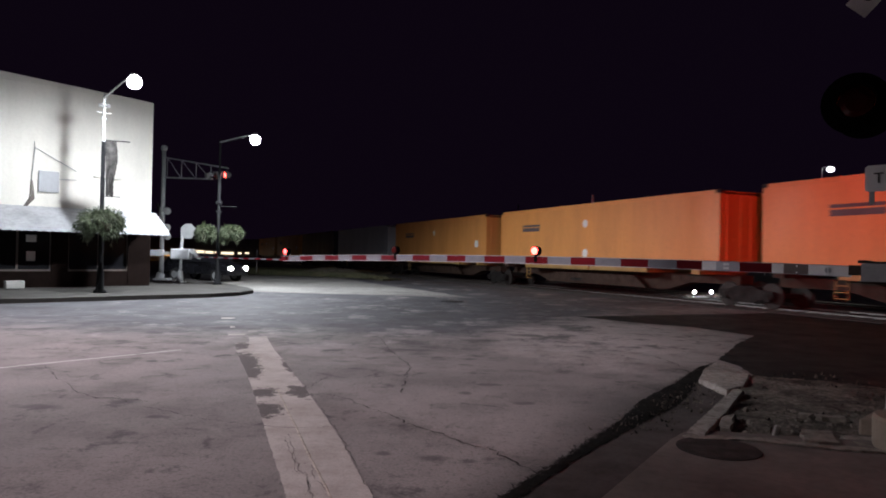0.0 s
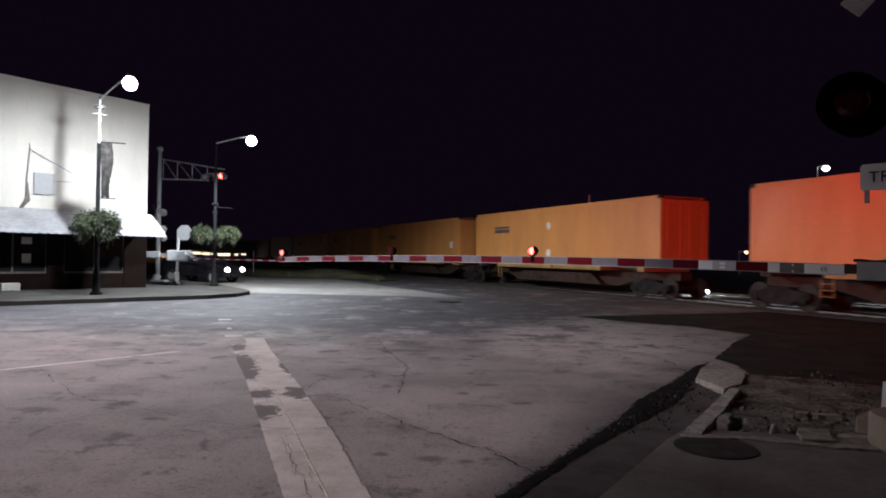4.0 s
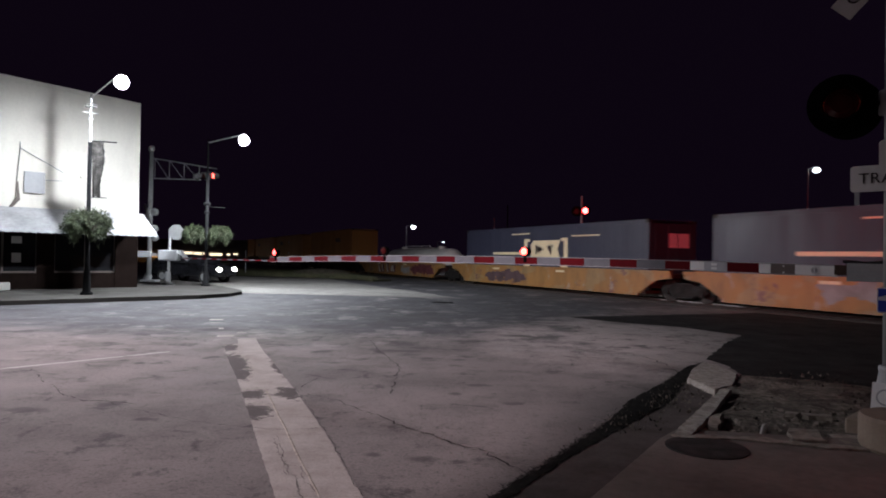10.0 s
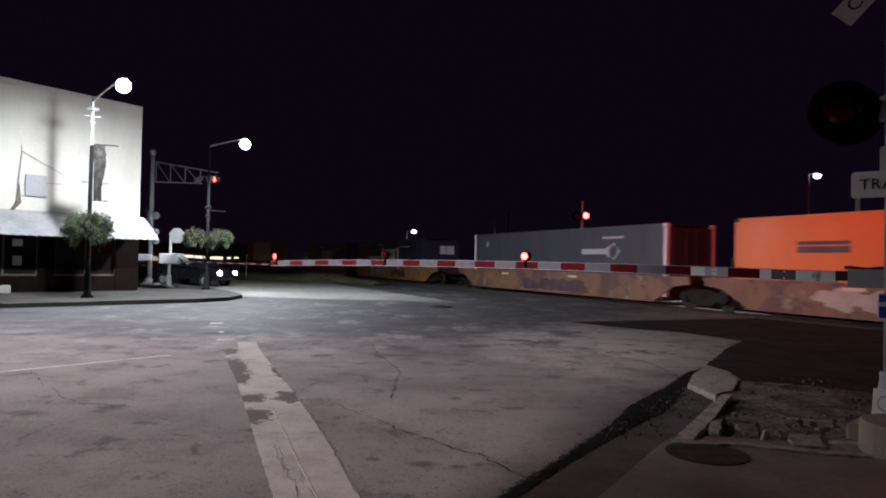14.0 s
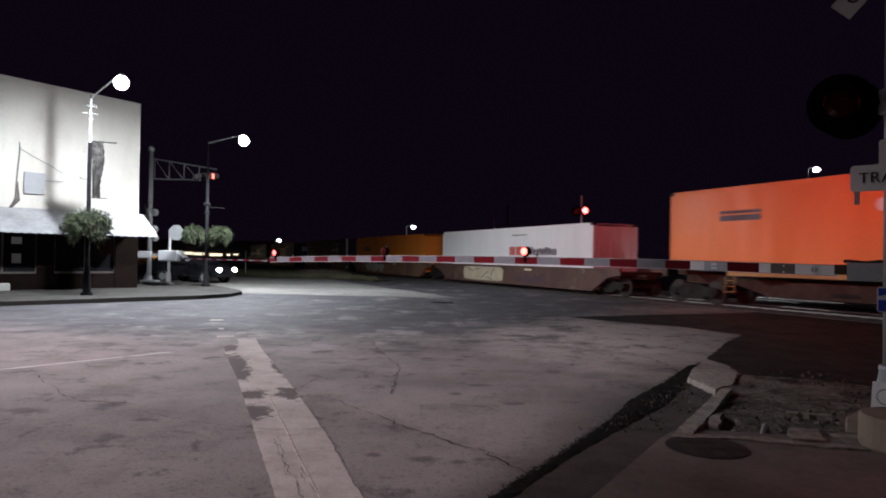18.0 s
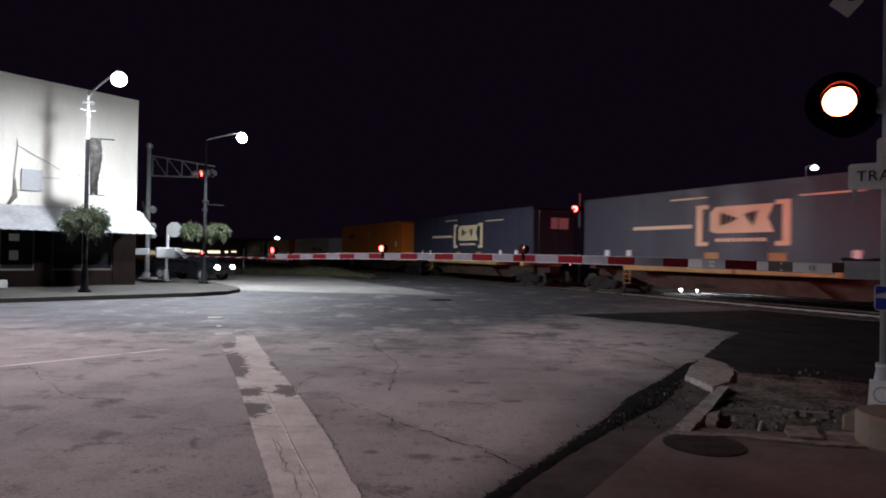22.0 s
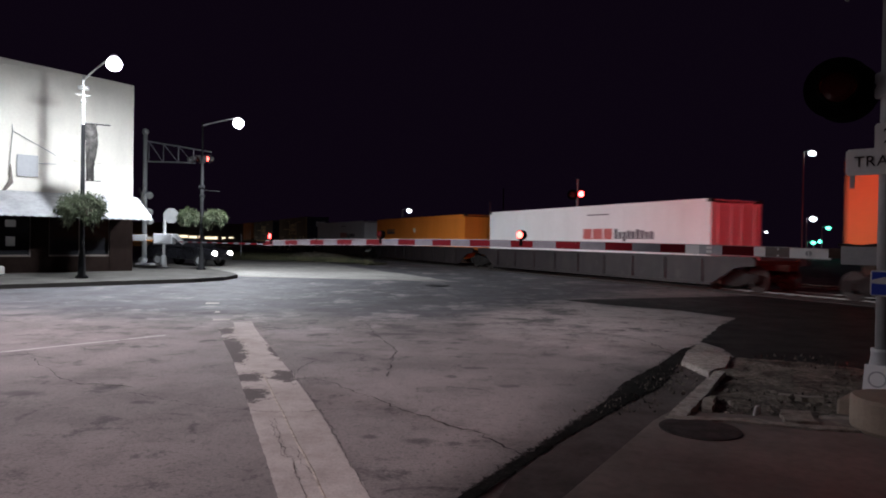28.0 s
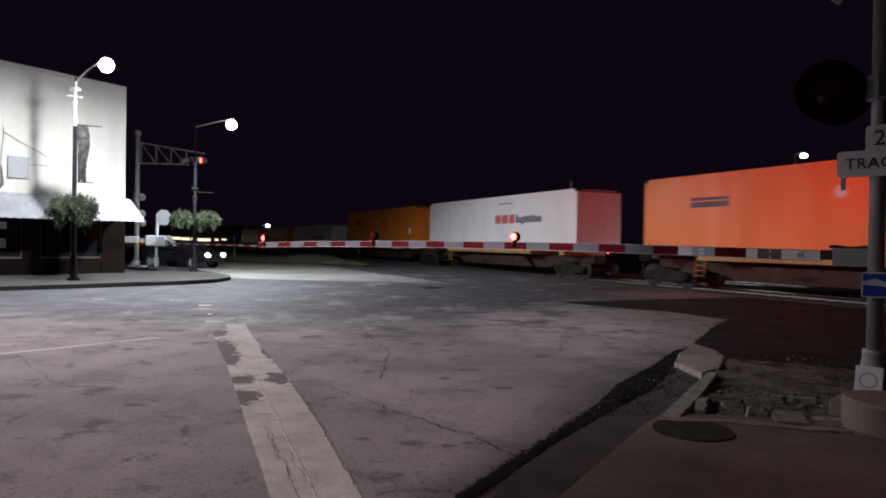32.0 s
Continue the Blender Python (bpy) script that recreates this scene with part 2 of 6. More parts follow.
def worn(name, colour, under, amount=0.5):
    """Old road paint, worn through to the asphalt."""
    m, nt, b, l = nodes(name)
    n = tex_noise(nt, 2.2, 9, 0.72)
    fine = tex_noise(nt, 45, 3, 0.7)
    f = ramp(nt, n.outputs[0], [(amount, (0, 0, 0)), (amount + 0.09, (1, 1, 1))])
    c = mix(nt, f.outputs[0], colour, under)
    c = mix(nt, ramp(nt, fine.outputs[0], [(0.3, (0.6,) * 3), (0.6, (0, 0, 0))]).outputs[0], c, under)
    l.new(c, b.inputs["Base Color"])
    b.inputs["Roughness"].default_value = 0.85
    b.inputs["Specular IOR Level"].default_value = 0.2
    bump(nt, b, fine.outputs[0], 0.4, 0.01)
    return m


def stop_paint(name):
    """The stop line's paint, rubbed off in patches and clouded with dirt."""
    m, nt, b, l = nodes(name)
    calc = calculator(nt)
    tc = nt.nodes.new("ShaderNodeTexCoord")
    sep = nt.nodes.new("ShaderNodeSeparateXYZ")
    l.new(tc.outputs["Object"], sep.inputs[0])
    dx, dy = calc("SUBTRACT", sep.outputs[0], BAR0.x), calc("SUBTRACT", sep.outputs[1], BAR0.y)
    along = calc("ADD", calc("MULTIPLY", dx, BARD.x), calc("MULTIPLY", dy, BARD.y))
    across = calc("ADD", calc("MULTIPLY", dx, BARN.x), calc("MULTIPLY", dy, BARN.y))
    cloud = tex_noise(nt, 2.4, 8, 0.7)
    chips = tex_noise(nt, 11, 6, 0.75)
    fine = tex_noise(nt, 55, 3, 0.7)
    smear = tex_noise(nt, 5.5, 9, 0.72)
    rim = calc("MULTIPLY", calc("SUBTRACT", mix(nt, 0.3, smear.outputs[0], chips.outputs[0]), 0.5), 4.2)
    field = patches(calc, along, across, RUBBED, rim)
    c = ramp(nt, cloud.outputs[0], [(0.36, (0.25, 0.222, 0.205)), (0.62, (0.36, 0.328, 0.305))]).outputs[0]
    c = mix(nt, ramp(nt, chips.outputs[0], [(0.62, (0, 0, 0)), (0.69, (0.7,) * 3)]).outputs[0], c, (0.13, 0.115, 0.108))
    c = mix(nt, ramp(nt, field, [(0.7, (0.97,) * 3), (1.0, (0.75,) * 3), (1.5, (0, 0, 0))]).outputs[0], c, (0.068, 0.06, 0.058))
    c = mix(nt, ramp(nt, fine.outputs[0], [(0.3, (0.4,) * 3), (0.55, (0, 0, 0))]).outputs[0], c, (0.12, 0.105, 0.1))
    l.new(c, b.inputs["Base Color"])
    b.inputs["Roughness"].default_value = 0.88
    b.inputs["Specular IOR Level"].default_value = 0.2
    bump(nt, b, mix(nt, 0.5, chips.outputs[0], fine.outputs[0]), 0.45, 0.012)
    return m


def graffiti(name, base, a, b_, c_):
    """Rail-car side paint overlaid by faded spray paint in blots."""
    m, nt, b, l = nodes(name)
    n1 = tex_noise(nt, 0.5, 3, 0.5, stretch=(1, 1, 1.6))
    n2 = tex_noise(nt, 0.9, 5, 0.7)
    n3 = tex_noise(nt, 2.3, 4, 0.6, stretch=(1, 1, 0.5))
    c = mix(nt, ramp(nt, n1.outputs[0], [(0.53, (0, 0, 0)), (0.55, (0.85,) * 3)]).outputs[0], base, a)
    c = mix(nt, ramp(nt, n2.outputs[0], [(0.6, (0, 0, 0)), (0.62, (0.8,) * 3)]).outputs[0], c, b_)
    c = mix(nt, ramp(nt, n3.outputs[0], [(0.62, (0, 0, 0)), (0.66, (0.7,) * 3)]).outputs[0], c, c_)
    g = tex_noise(nt, 1.4, 7, 0.7, stretch=(1, 1, 0.3))
    c = mix(nt, ramp(nt, g.outputs[0], [(0.45, (0, 0, 0)), (0.75, (0.6,) * 3)]).outputs[0], c, (0.05, 0.04, 0.035))
    l.new(c, b.inputs["Base Color"])
    b.inputs["Roughness"].default_value = 0.6
    bump(nt, b, g.outputs[0], 0.15, 0.01)
    return m


M = dict(
    road=street_surface("road_asphalt"),
    darkroad=asphalt("shaded_crossing_asphalt", (0.03, 0.028, 0.028), (0.018, 0.017, 0.017), (0.012, 0.012, 0.012), False),
    pale=asphalt("worn_concrete_apron", (0.33, 0.32, 0.3), (0.22, 0.21, 0.2), (0.16, 0.155, 0.15), False),
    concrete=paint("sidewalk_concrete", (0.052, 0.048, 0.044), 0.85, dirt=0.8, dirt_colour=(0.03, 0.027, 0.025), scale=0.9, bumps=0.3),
    kerb=paint("kerb_concrete", (0.45, 0.41, 0.365), 0.9, dirt=0.85, dirt_colour=(0.13, 0.116, 0.104), scale=13, bumps=0.7),
    near_walk=paint("near_sidewalk_concrete", (0.24, 0.208, 0.19), 0.9, dirt=0.75, scale=0.9, bumps=0.3, spec=0.12),
    dirt=gravelly("dirt_and_gravel", ((0.075, 0.066, 0.055), (0.18, 0.158, 0.136), (0.26, 0.23, 0.2), (0.4, 0.365, 0.32))),
    mound=gravelly("heap_of_dirt", ((0.06, 0.055, 0.04), (0.12, 0.105, 0.08), (0.17, 0.15, 0.12), (0.26, 0.235, 0.2)), 3),
    gutter_dirt_and_shade=gravelly("gutter_dirt_and_shade", ((0.006, 0.0055, 0.0055), (0.012, 0.011, 0.01), (0.02, 0.018, 0.017), (0.045, 0.04, 0.036)), 20),
    broken=paint("broken_concrete", (0.36, 0.32, 0.275), 0.9, dirt=0.8, dirt_colour=(0.1, 0.085, 0.072), scale=12, bumps=0.6),
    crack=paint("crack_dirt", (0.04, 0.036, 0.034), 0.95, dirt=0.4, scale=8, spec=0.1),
    white_line=stop_paint("worn_white_paint"),
    thin_line=worn("thin_white_paint", (0.42, 0.4, 0.38), (0.1, 0.094, 0.09), 0.55),
    grass=paint("verge_grass", (0.035, 0.04, 0.02), 0.95, dirt=0.8, dirt_colour=(0.12, 0.1, 0.06), scale=1.5),
    blade=paint("grass_blade", (0.05, 0.055, 0.028), 0.8, dirt=0.7, dirt_colour=(0.16, 0.14, 0.08), scale=0.8),
    ballast=paint("track_ballast", (0.09, 0.085, 0.08), 0.95, dirt=0.9, scale=6, bumps=1.0),
    rail=paint("rail_steel", (0.3, 0.28, 0.27), 0.38, 0.9, dirt=0.6, scale=3),
    tie=paint("tie_timber", (0.07, 0.055, 0.045), 0.9, dirt=0.6, scale=3),
    stucco=paint("white_stucco", (0.8, 0.77, 0.7), 0.85, dirt=0.28, dirt_colour=(0.42, 0.4, 0.36), scale=0.7, bumps=0.3, streak=True),
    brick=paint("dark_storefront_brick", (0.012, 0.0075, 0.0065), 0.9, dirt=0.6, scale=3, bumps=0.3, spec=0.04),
    awning=paint("white_awning_metal", (0.5, 0.51, 0.53), 0.5, 0.0, dirt=0.85, dirt_colour=(0.2, 0.2, 0.215), scale=0.5),
    frame=paint("storefront_frame", (0.12, 0.1, 0.09), 0.5, 0.3),
    pane=glass("storefront_glass", (0.012, 0.012, 0.014), 0.04),
    notice=paint("paper_notice", (0.7, 0.7, 0.68), 0.8, dirt=0.2),
    galv=paint("galvanised_steel", (0.42, 0.43, 0.44), 0.45, 0.6, dirt=0.4, scale=3),
    silver=paint("silver_signal_paint", (0.42, 0.43, 0.44), 0.45, 0.3, dirt=0.35, scale=3),
    post=paint("dark_lamp_post", (0.01, 0.01, 0.011), 0.8, 0.0, dirt=0.4, scale=2, spec=0.06),
    post_top=paint("pale_lamp_arm", (0.5, 0.5, 0.5), 0.45, 0.4, dirt=0.3, scale=2),
    hood=paint("weathered_signal_hood", (0.16, 0.16, 0.165), 0.6, 0.2, dirt=0.5, scale=4),
    black=paint("black_signal_paint", (0.018, 0.018, 0.02), 0.55, dirt=0.3, scale=3),
    matt=paint("matt_black_hood", (0.003, 0.003, 0.003), 0.9, dirt=0.3, scale=3, spec=0.05),
    white=paint("white_sign_sheet", (0.75, 0.75, 0.74), 0.45, dirt=0.15, scale=2),
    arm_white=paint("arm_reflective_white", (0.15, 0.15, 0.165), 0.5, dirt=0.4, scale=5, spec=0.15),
    arm_red=paint("arm_reflective_red", (0.1, 0.004, 0.008), 0.55, dirt=0.3, scale=5, spec=0.08),
    arm_silver=paint("arm_reflective_silver", (0.5, 0.51, 0.54), 0.35, 0.0, dirt=0.3, scale=8),
    spray_white=paint("faded_white_spray", (0.5, 0.47, 0.42), 0.7, dirt=0.6, scale=1.6),
    spray_plum=paint("faded_plum_spray", (0.1, 0.06, 0.07), 0.7, dirt=0.6, scale=1.6),
    spray_grey=paint("faded_grey_spray", (0.3, 0.29, 0.29), 0.7, dirt=0.7, scale=1.6),
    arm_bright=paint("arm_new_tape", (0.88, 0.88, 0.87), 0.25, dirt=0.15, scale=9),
    arm_brown=paint("arm_bare_board", (0.16, 0.13, 0.12), 0.6, dirt=0.3, scale=9),
    gutter=paint("gutter_concrete", (0.12, 0.103, 0.098), 0.9, dirt=0.8, scale=2, bumps=0.4, spec=0.1),
    cover=paint("iron_cover", (0.045, 0.04, 0.039), 0.7, 0.2, dirt=0.5, scale=6, bumps=0.4),
    letters=paint("sign_letters", (0.03, 0.02, 0.02), 0.6),
    blue=paint("blue_notice", (0.03, 0.06, 0.4), 0.4, dirt=0.2),
    rust=paint("rusty_steel", (0.06, 0.036, 0.026), 0.8, 0.2, dirt=0.7, scale=3, bumps=0.4),
    truck=paint("rail_truck_steel", (0.02, 0.017, 0.016), 0.75, 0.3, dirt=0.7, scale=3, bumps=0.3),
    wheel=paint("wheel_steel", (0.045, 0.039, 0.036), 0.6, 0.4, dirt=0.6, scale=4),
    orange=paint("orange_container", (0.74, 0.22, 0.03), 0.45, dirt=0.3, dirt_colour=(0.4, 0.14, 0.04), scale=0.5, streak=True),
    tawny=paint("faded_orange_container", (0.68, 0.3, 0.085), 0.5, dirt=0.4, dirt_colour=(0.36, 0.17, 0.07), scale=0.5, streak=True),
    navy=paint("navy_container", (0.034, 0.036, 0.06), 0.45, dirt=0.35, dirt_colour=(0.018, 0.022, 0.04), scale=0.5, streak=True),
    whitebox=paint("white_container", (0.74, 0.74, 0.74), 0.45, dirt=0.25, dirt_colour=(0.45, 0.43, 0.4), scale=0.5, streak=True),
    slate=paint("slate_container", (0.046, 0.048, 0.066), 0.5, dirt=0.35, scale=0.5, streak=True),
    greybox=paint("grey_container", (0.4, 0.41, 0.43), 0.5, dirt=0.35, scale=0.5, streak=True),
    tank=paint("white_tank", (0.62, 0.6, 0.57), 0.4, dirt=0.5, scale=0.8),
    yellow=paint("yellow_sill", (0.4, 0.25, 0.08), 0.55, dirt=0.5, dirt_colour=(0.14, 0.09, 0.05), scale=1.5),
    cream=paint("cream_marking", (0.72, 0.62, 0.4), 0.5, dirt=0.15),
    darkmark=paint("dark_marking", (0.09, 0.075, 0.09), 0.5, dirt=0.2),
    redmark=paint("red_marking", (0.48, 0.12, 0.11), 0.5, dirt=0.15),
    car=paint("black_car_paint", (0.012, 0.012, 0.015), 0.22, 0.2, dirt=0.1, spec=0.6),
    tyre=paint("tyre_rubber", (0.02, 0.02, 0.02), 0.9),
    leaf=paint("fern_leaf", (0.04, 0.055, 0.024), 0.6, dirt=0.7, dirt_colour=(0.06, 0.066, 0.04), scale=3),
    pot=paint("basket_fibre", (0.07, 0.05, 0.035), 0.95, dirt=0.5),
    soil=paint("planter_concrete", (0.5, 0.49, 0.46), 0.85, dirt=0.4),
    pedestal=paint("pedestal_concrete", (0.3, 0.235, 0.185), 0.9, dirt=0.5, scale=3, bumps=0.4),
    banner=paint("dark_banner_cloth", (0.012, 0.011, 0.011), 0.95, dirt=0.9, dirt_colour=(0.1, 0.095, 0.09), scale=4.5, spec=0.03),
    plain=paint("plain_wall", (0.16, 0.14, 0.13), 0.9, dirt=0.5),
    well_yellow=graffiti("yellow_well_car", (0.34, 0.17, 0.05), (0.33, 0.22, 0.1), (0.15, 0.06, 0.08), (0.36, 0.32, 0.29)),
    well_tan=graffiti("tan_well_car", (0.22, 0.12, 0.07), (0.13, 0.065, 0.055), (0.28, 0.24, 0.18), (0.05, 0.035, 0.035)),
    well_brown=graffiti("brown_well_car", (0.11, 0.058, 0.045), (0.08, 0.042, 0.038), (0.2, 0.15, 0.09), (0.045, 0.032, 0.03)),
    spray_cream=paint("faded_cream_spray", (0.52, 0.46, 0.33), 0.7, dirt=0.4, scale=1.6),
    spray_maroon=paint("faded_maroon_spray", (0.13, 0.035, 0.045), 0.7, dirt=0.5, scale=1.6),
    well_dark=graffiti("plum_well_car", (0.02, 0.014, 0.016), (0.014, 0.011, 0.012), (0.032, 0.024, 0.024), (0.045, 0.036, 0.036)),
    lamp=glow("lamp_glow", (0.88, 0.94, 1.0), 45),
    far_white=glow("far_white_glow", (0.85, 0.95, 1.0), 7),
    marker=glow("far_car_light_glow", (0.9, 0.96, 1.0), 160),
    far_warm=glow("far_warm_glow", (1.0, 0.75, 0.4), 12),
    far_green=glow("far_green_glow", (0.1, 1.0, 0.6), 8),
    far_orange=glow("far_orange_glow", (1.0, 0.45, 0.08), 2),
    shop=glow("shop_glow", (1.0, 0.85, 0.6), 1.6),
    headlight=glow("headlight_glow", (1.0, 0.98, 0.9), 30),
    red_near=glow("red_signal_glow", (1.0, 0.08, 0.035), 70),
    red_lit=glow("red_lamp_glow", (1.0, 0.055, 0.045), 15),
    red_tip=glow("red_tip_glow", (1.0, 0.03, 0.03), 16),
    red_far=glow("red_far_glow", (1.0, 0.02, 0.02), 45),
    red_back=glow("red_rear_signal_glow", (1.0, 0.03, 0.03), 60),
    red_dark=glass("unlit_red_lens", (0.05, 0.003, 0.003), 0.2),
)


# ---- builders ----
def box(bm, x0, x1, y0, y1, z0, z1, m=None):
    vs = [bm.verts.new(v) for v in ((x0, y0, z0), (x1, y0, z0), (x1, y1, z0), (x0, y1, z0), (x0, y0, z1), (x1, y0, z1), (x1, y1, z1), (x0, y1, z1))]
    if m is not None:
        for v in vs:
            v.co = m @ v.co
    fs = [bm.faces.new([vs[i] for i in f]) for f in ((3, 2, 1, 0), (4, 5, 6, 7), (0, 1, 5, 4), (1, 2, 6, 5), (2, 3, 7, 6), (3, 0, 4, 7))]
    return vs, fs


def rod(bm, a, b, r0, r1=None, seg=12, caps=True):
    a, b = Vector(a), Vector(b)
    r1 = r0 if r1 is None else r1
    q = (b - a).to_track_quat("Z", "Y").to_matrix()
    rings = []
    for p, r in ((a, r0), (b, r1)):
        rings.append([bm.verts.new(p + q @ Vector((r * math.cos(i * math.tau / seg), r * math.sin(i * math.tau / seg), 0))) for i in range(seg)])
    for i in range(seg):
        bm.faces.new((rings[0][i], rings[0][(i + 1) % seg], rings[1][(i + 1) % seg], rings[1][i]))
    if caps:
        bm.faces.new(rings[0][::-1])
        bm.faces.new(rings[1])


def tube(bm, pts, r, seg=8):
    """One bent pipe through pts."""
    rings = []
    for i, p in enumerate(pts):
        d = Vector(pts[min(i + 1, len(pts) - 1)]) - Vector(pts[max(i - 1, 0)])
        q = d.to_track_quat("Z", "Y").to_matrix()
        rings.append([bm.verts.new(Vector(p) + q @ Vector((r * math.cos(k * math.tau / seg), r * math.sin(k * math.tau / seg), 0))) for k in range(seg)])
    for a, b in zip(rings, rings[1:]):
        for k in range(seg):
            bm.faces.new((a[k], a[(k + 1) % seg], b[(k + 1) % seg], b[k]))
    bm.faces.new(rings[0][::-1])
    bm.faces.new(rings[-1])


def lathe(bm, prof, seg=20, m=None):
    """Turn a profile of (radius, z) round the z axis."""
    rings = []
    for r, z in prof:
        rings.append([bm.verts.new(Vector((max(r, 1e-4) * math.cos(i * math.tau / seg), max(r, 1e-4) * math.sin(i * math.tau / seg), z))) for i in range(seg)])
    for a, b in zip(rings, rings[1:]):
        for i in range(seg):
            bm.faces.new((a[i], a[(i + 1) % seg], b[(i + 1) % seg], b[i]))
    bm.faces.new(rings[0][::-1])
    bm.faces.new(rings[-1])
    if m is not None:
        for ring in rings:
            for v in ring:
                v.co = m @ v.co


def slab(bm, pts, z0, z1):
    """A prism over the outline pts, from z0 to z1."""
    lo = [bm.verts.new((x, y, z0)) for x, y in pts]
    hi = [bm.verts.new((x, y, z1)) for x, y in pts]
    n = len(pts)
    bm.faces.new(lo[::-1])
    bm.faces.new(hi)
    for i in range(n):
        bm.faces.new((lo[i], lo[(i + 1) % n], hi[(i + 1) % n], hi[i]))


def plate(bm, pts, y0, y1):
    """A prism over the outline pts in x and z, from y0 to y1."""
    lo = [bm.verts.new((x, y0, z)) for x, z in pts]
    hi = [bm.verts.new((x, y1, z)) for x, z in pts]
    n = len(pts)
    bm.faces.new(lo)
    bm.faces.new(hi[::-1])
    for i in range(n):
        bm.faces.new((lo[i], hi[i], hi[(i + 1) % n], lo[(i + 1) % n]))


def mesh_of(name, bm, material, smooth=False, bevel=0.0):
    bmesh.ops.recalc_face_normals(bm, faces=bm.faces)
    if bevel:
        bmesh.ops.bevel(bm, geom=list(bm.edges), offset=bevel, segments=1, affect="EDGES")
    me = bpy.data.meshes.new(name)
    bm.to_mesh(me)
    bm.free()
    for mm in (material if isinstance(material, (list, tuple)) else [material]):
        me.materials.append(mm)
    if smooth:
        for p in me.polygons:
            p.use_smooth = True
    return me


def part(name, bm, material, parent, label="", smooth=False, bevel=0.0, at=None):
    ob = new(name, mesh_of(name, bm, material, smooth, bevel))
    ob.parent = parent
    if at is not None:
        ob.matrix_basis = at
    if label:
        tagged(ob, label)
    return ob


def shared(name, me, parent, at, label=""):
    ob = new(name, me)
    ob.parent = parent
    ob.matrix_basis = at
    if label:
        tagged(ob, label)
    return ob


def thing(name, label, category, at=None, group="", kind=""):
    ob = tagged(new(name), label, category, group, kind)
    if at is not None:
        ob.matrix_basis = at
    return ob


def solid(name, bm, material, label, category="", kind="structure", at=None, smooth=False, bevel=0.0):
    ob = new(name, mesh_of(name, bm, material, smooth, bevel))
    if at is not None:
        ob.matrix_basis = at
    return tagged(ob, label, category, kind=kind)


def heading(v):
    return math.degrees(math.atan2(v.y, v.x))


def write(parent, text, size, at, material, label="", spacing=1.0):
    """Lettering as a thin mesh."""
    c = bpy.data.curves.new("lettering", "FONT")
    c.body, c.size, c.extrude, c.align_x, c.align_y = text, size, 0.002, "CENTER", "CENTER"
    c.space_character = spacing
    tmp = bpy.data.objects.new("lettering", c)
    me = bpy.data.meshes.new_from_object(tmp)
    bpy.data.objects.remove(tmp)
    bm = bmesh.new()
    bm.from_mesh(me)
    bpy.data.meshes.remove(me)
    left = set(bm.verts)
    while left:
        todo = [left.pop()]
        island = set(todo)
        while todo:
            for e in todo.pop().link_edges:
                for v in e.verts:
                    if v not in island:
                        island.add(v)
                        todo.append(v)
        left -= island
        index = {v: i for i, v in enumerate(island)}
        faces = [[index[v] for v in f.verts] for f in bm.faces if f.verts[0] in island]
        letter = bpy.data.meshes.new("letter")
        letter.from_pydata([v.co[:] for v in island], [], faces)
        letter.materials.append(material)
        shared("letter", letter, parent, at, label)
    bm.free()


LENSES = []          # (lens object, local pose, phase)
AXLES = []


# ---- ground ----
bm = bmesh.new()
vs = [bm.verts.new(v) for v in ((-900, -400, 0), (900, -400, 0), (900, 1500, 0), (-900, 1500, 0))]
bm.faces.new(vs)
solid("ground", bm, M["road"], "old grey patched asphalt of the street corner", "ground")


def strip_poly(a, b, w0, w1):
    """Outline of a strip along a to b, w0 to its left and w1 to its right."""
    a, b = Vector(a), Vector(b)
    d = (b - a).normalized()
    n = Vector((-d.y, d.x))
    return [tuple(a + n * w0), tuple(b + n * w0), tuple(b - n * w1), tuple(a - n * w1)]


def ragged(pts, step=0.5, amp=0.15, seed=1):
    """The outline pts with uneven edges."""
    r = random.Random(seed)
    out = []
    for i, p in enumerate(pts):
        p, q = Vector(p), Vector(pts[(i + 1) % len(pts)])
        n = max(1, int((q - p).length / step))
        for k in range(n):
            v = p.lerp(q, k / n)
            out.append((v.x + r.uniform(-amp, amp), v.y + r.uniform(-amp, amp)))
    return out


def flat(name, pts, z, material, label, category="road"):
    bm = bmesh.new()
    bmesh.ops.triangulate(bm, faces=[bm.faces.new([bm.verts.new((x, y, z)) for x, y in pts])])
    return solid(name, bm, material, label, category)


# dark asphalt whose near-black tone and left outline also carry the shadow there
flat("road_crossing", ragged([(6.6, 14.6), (5.8, 16.2), (4.7, 17.0), (3.5, 18.5), (9.5, 21), (16, 25), (60, 60), (90, 30), (30, 2), (10, 4.9), (7.5, 6.1), (6.1, 7.4), (5.15, 8.35), (4.75, 8.7), (4.2, 9.15), (4.4, 10.1), (4.35, 10.85), (5.35, 12.7)], 0.16, 0.035, 9), 0.008, M["darkroad"], "dark asphalt of the level crossing approach, shade in its colour")
flat("pavement_apron", ragged([(-8.35, 27.2), (-9.9, 29.7), (-11.6, 32.3), (-14.6, 36.5), (-16.5, 47), (-9.4, 49), (-3.2, 34.6), (0.9, 25.9), (-2.5, 26.5), (-6.6, 27.0)], 0.8, 0.12, 6), 0.012, M["pale"], "pale worn concrete apron beside the cross street")

# ---- track ----
TRACK_TURN = heading(TD)


def track_pose(across, along=0.0, z=0.0):
    """A pose on the line across metres from the camera's side, x along the track."""
    p = TN * across + TD * along
    return pose(p.x, p.y, z, 0, 0, TRACK_TURN)


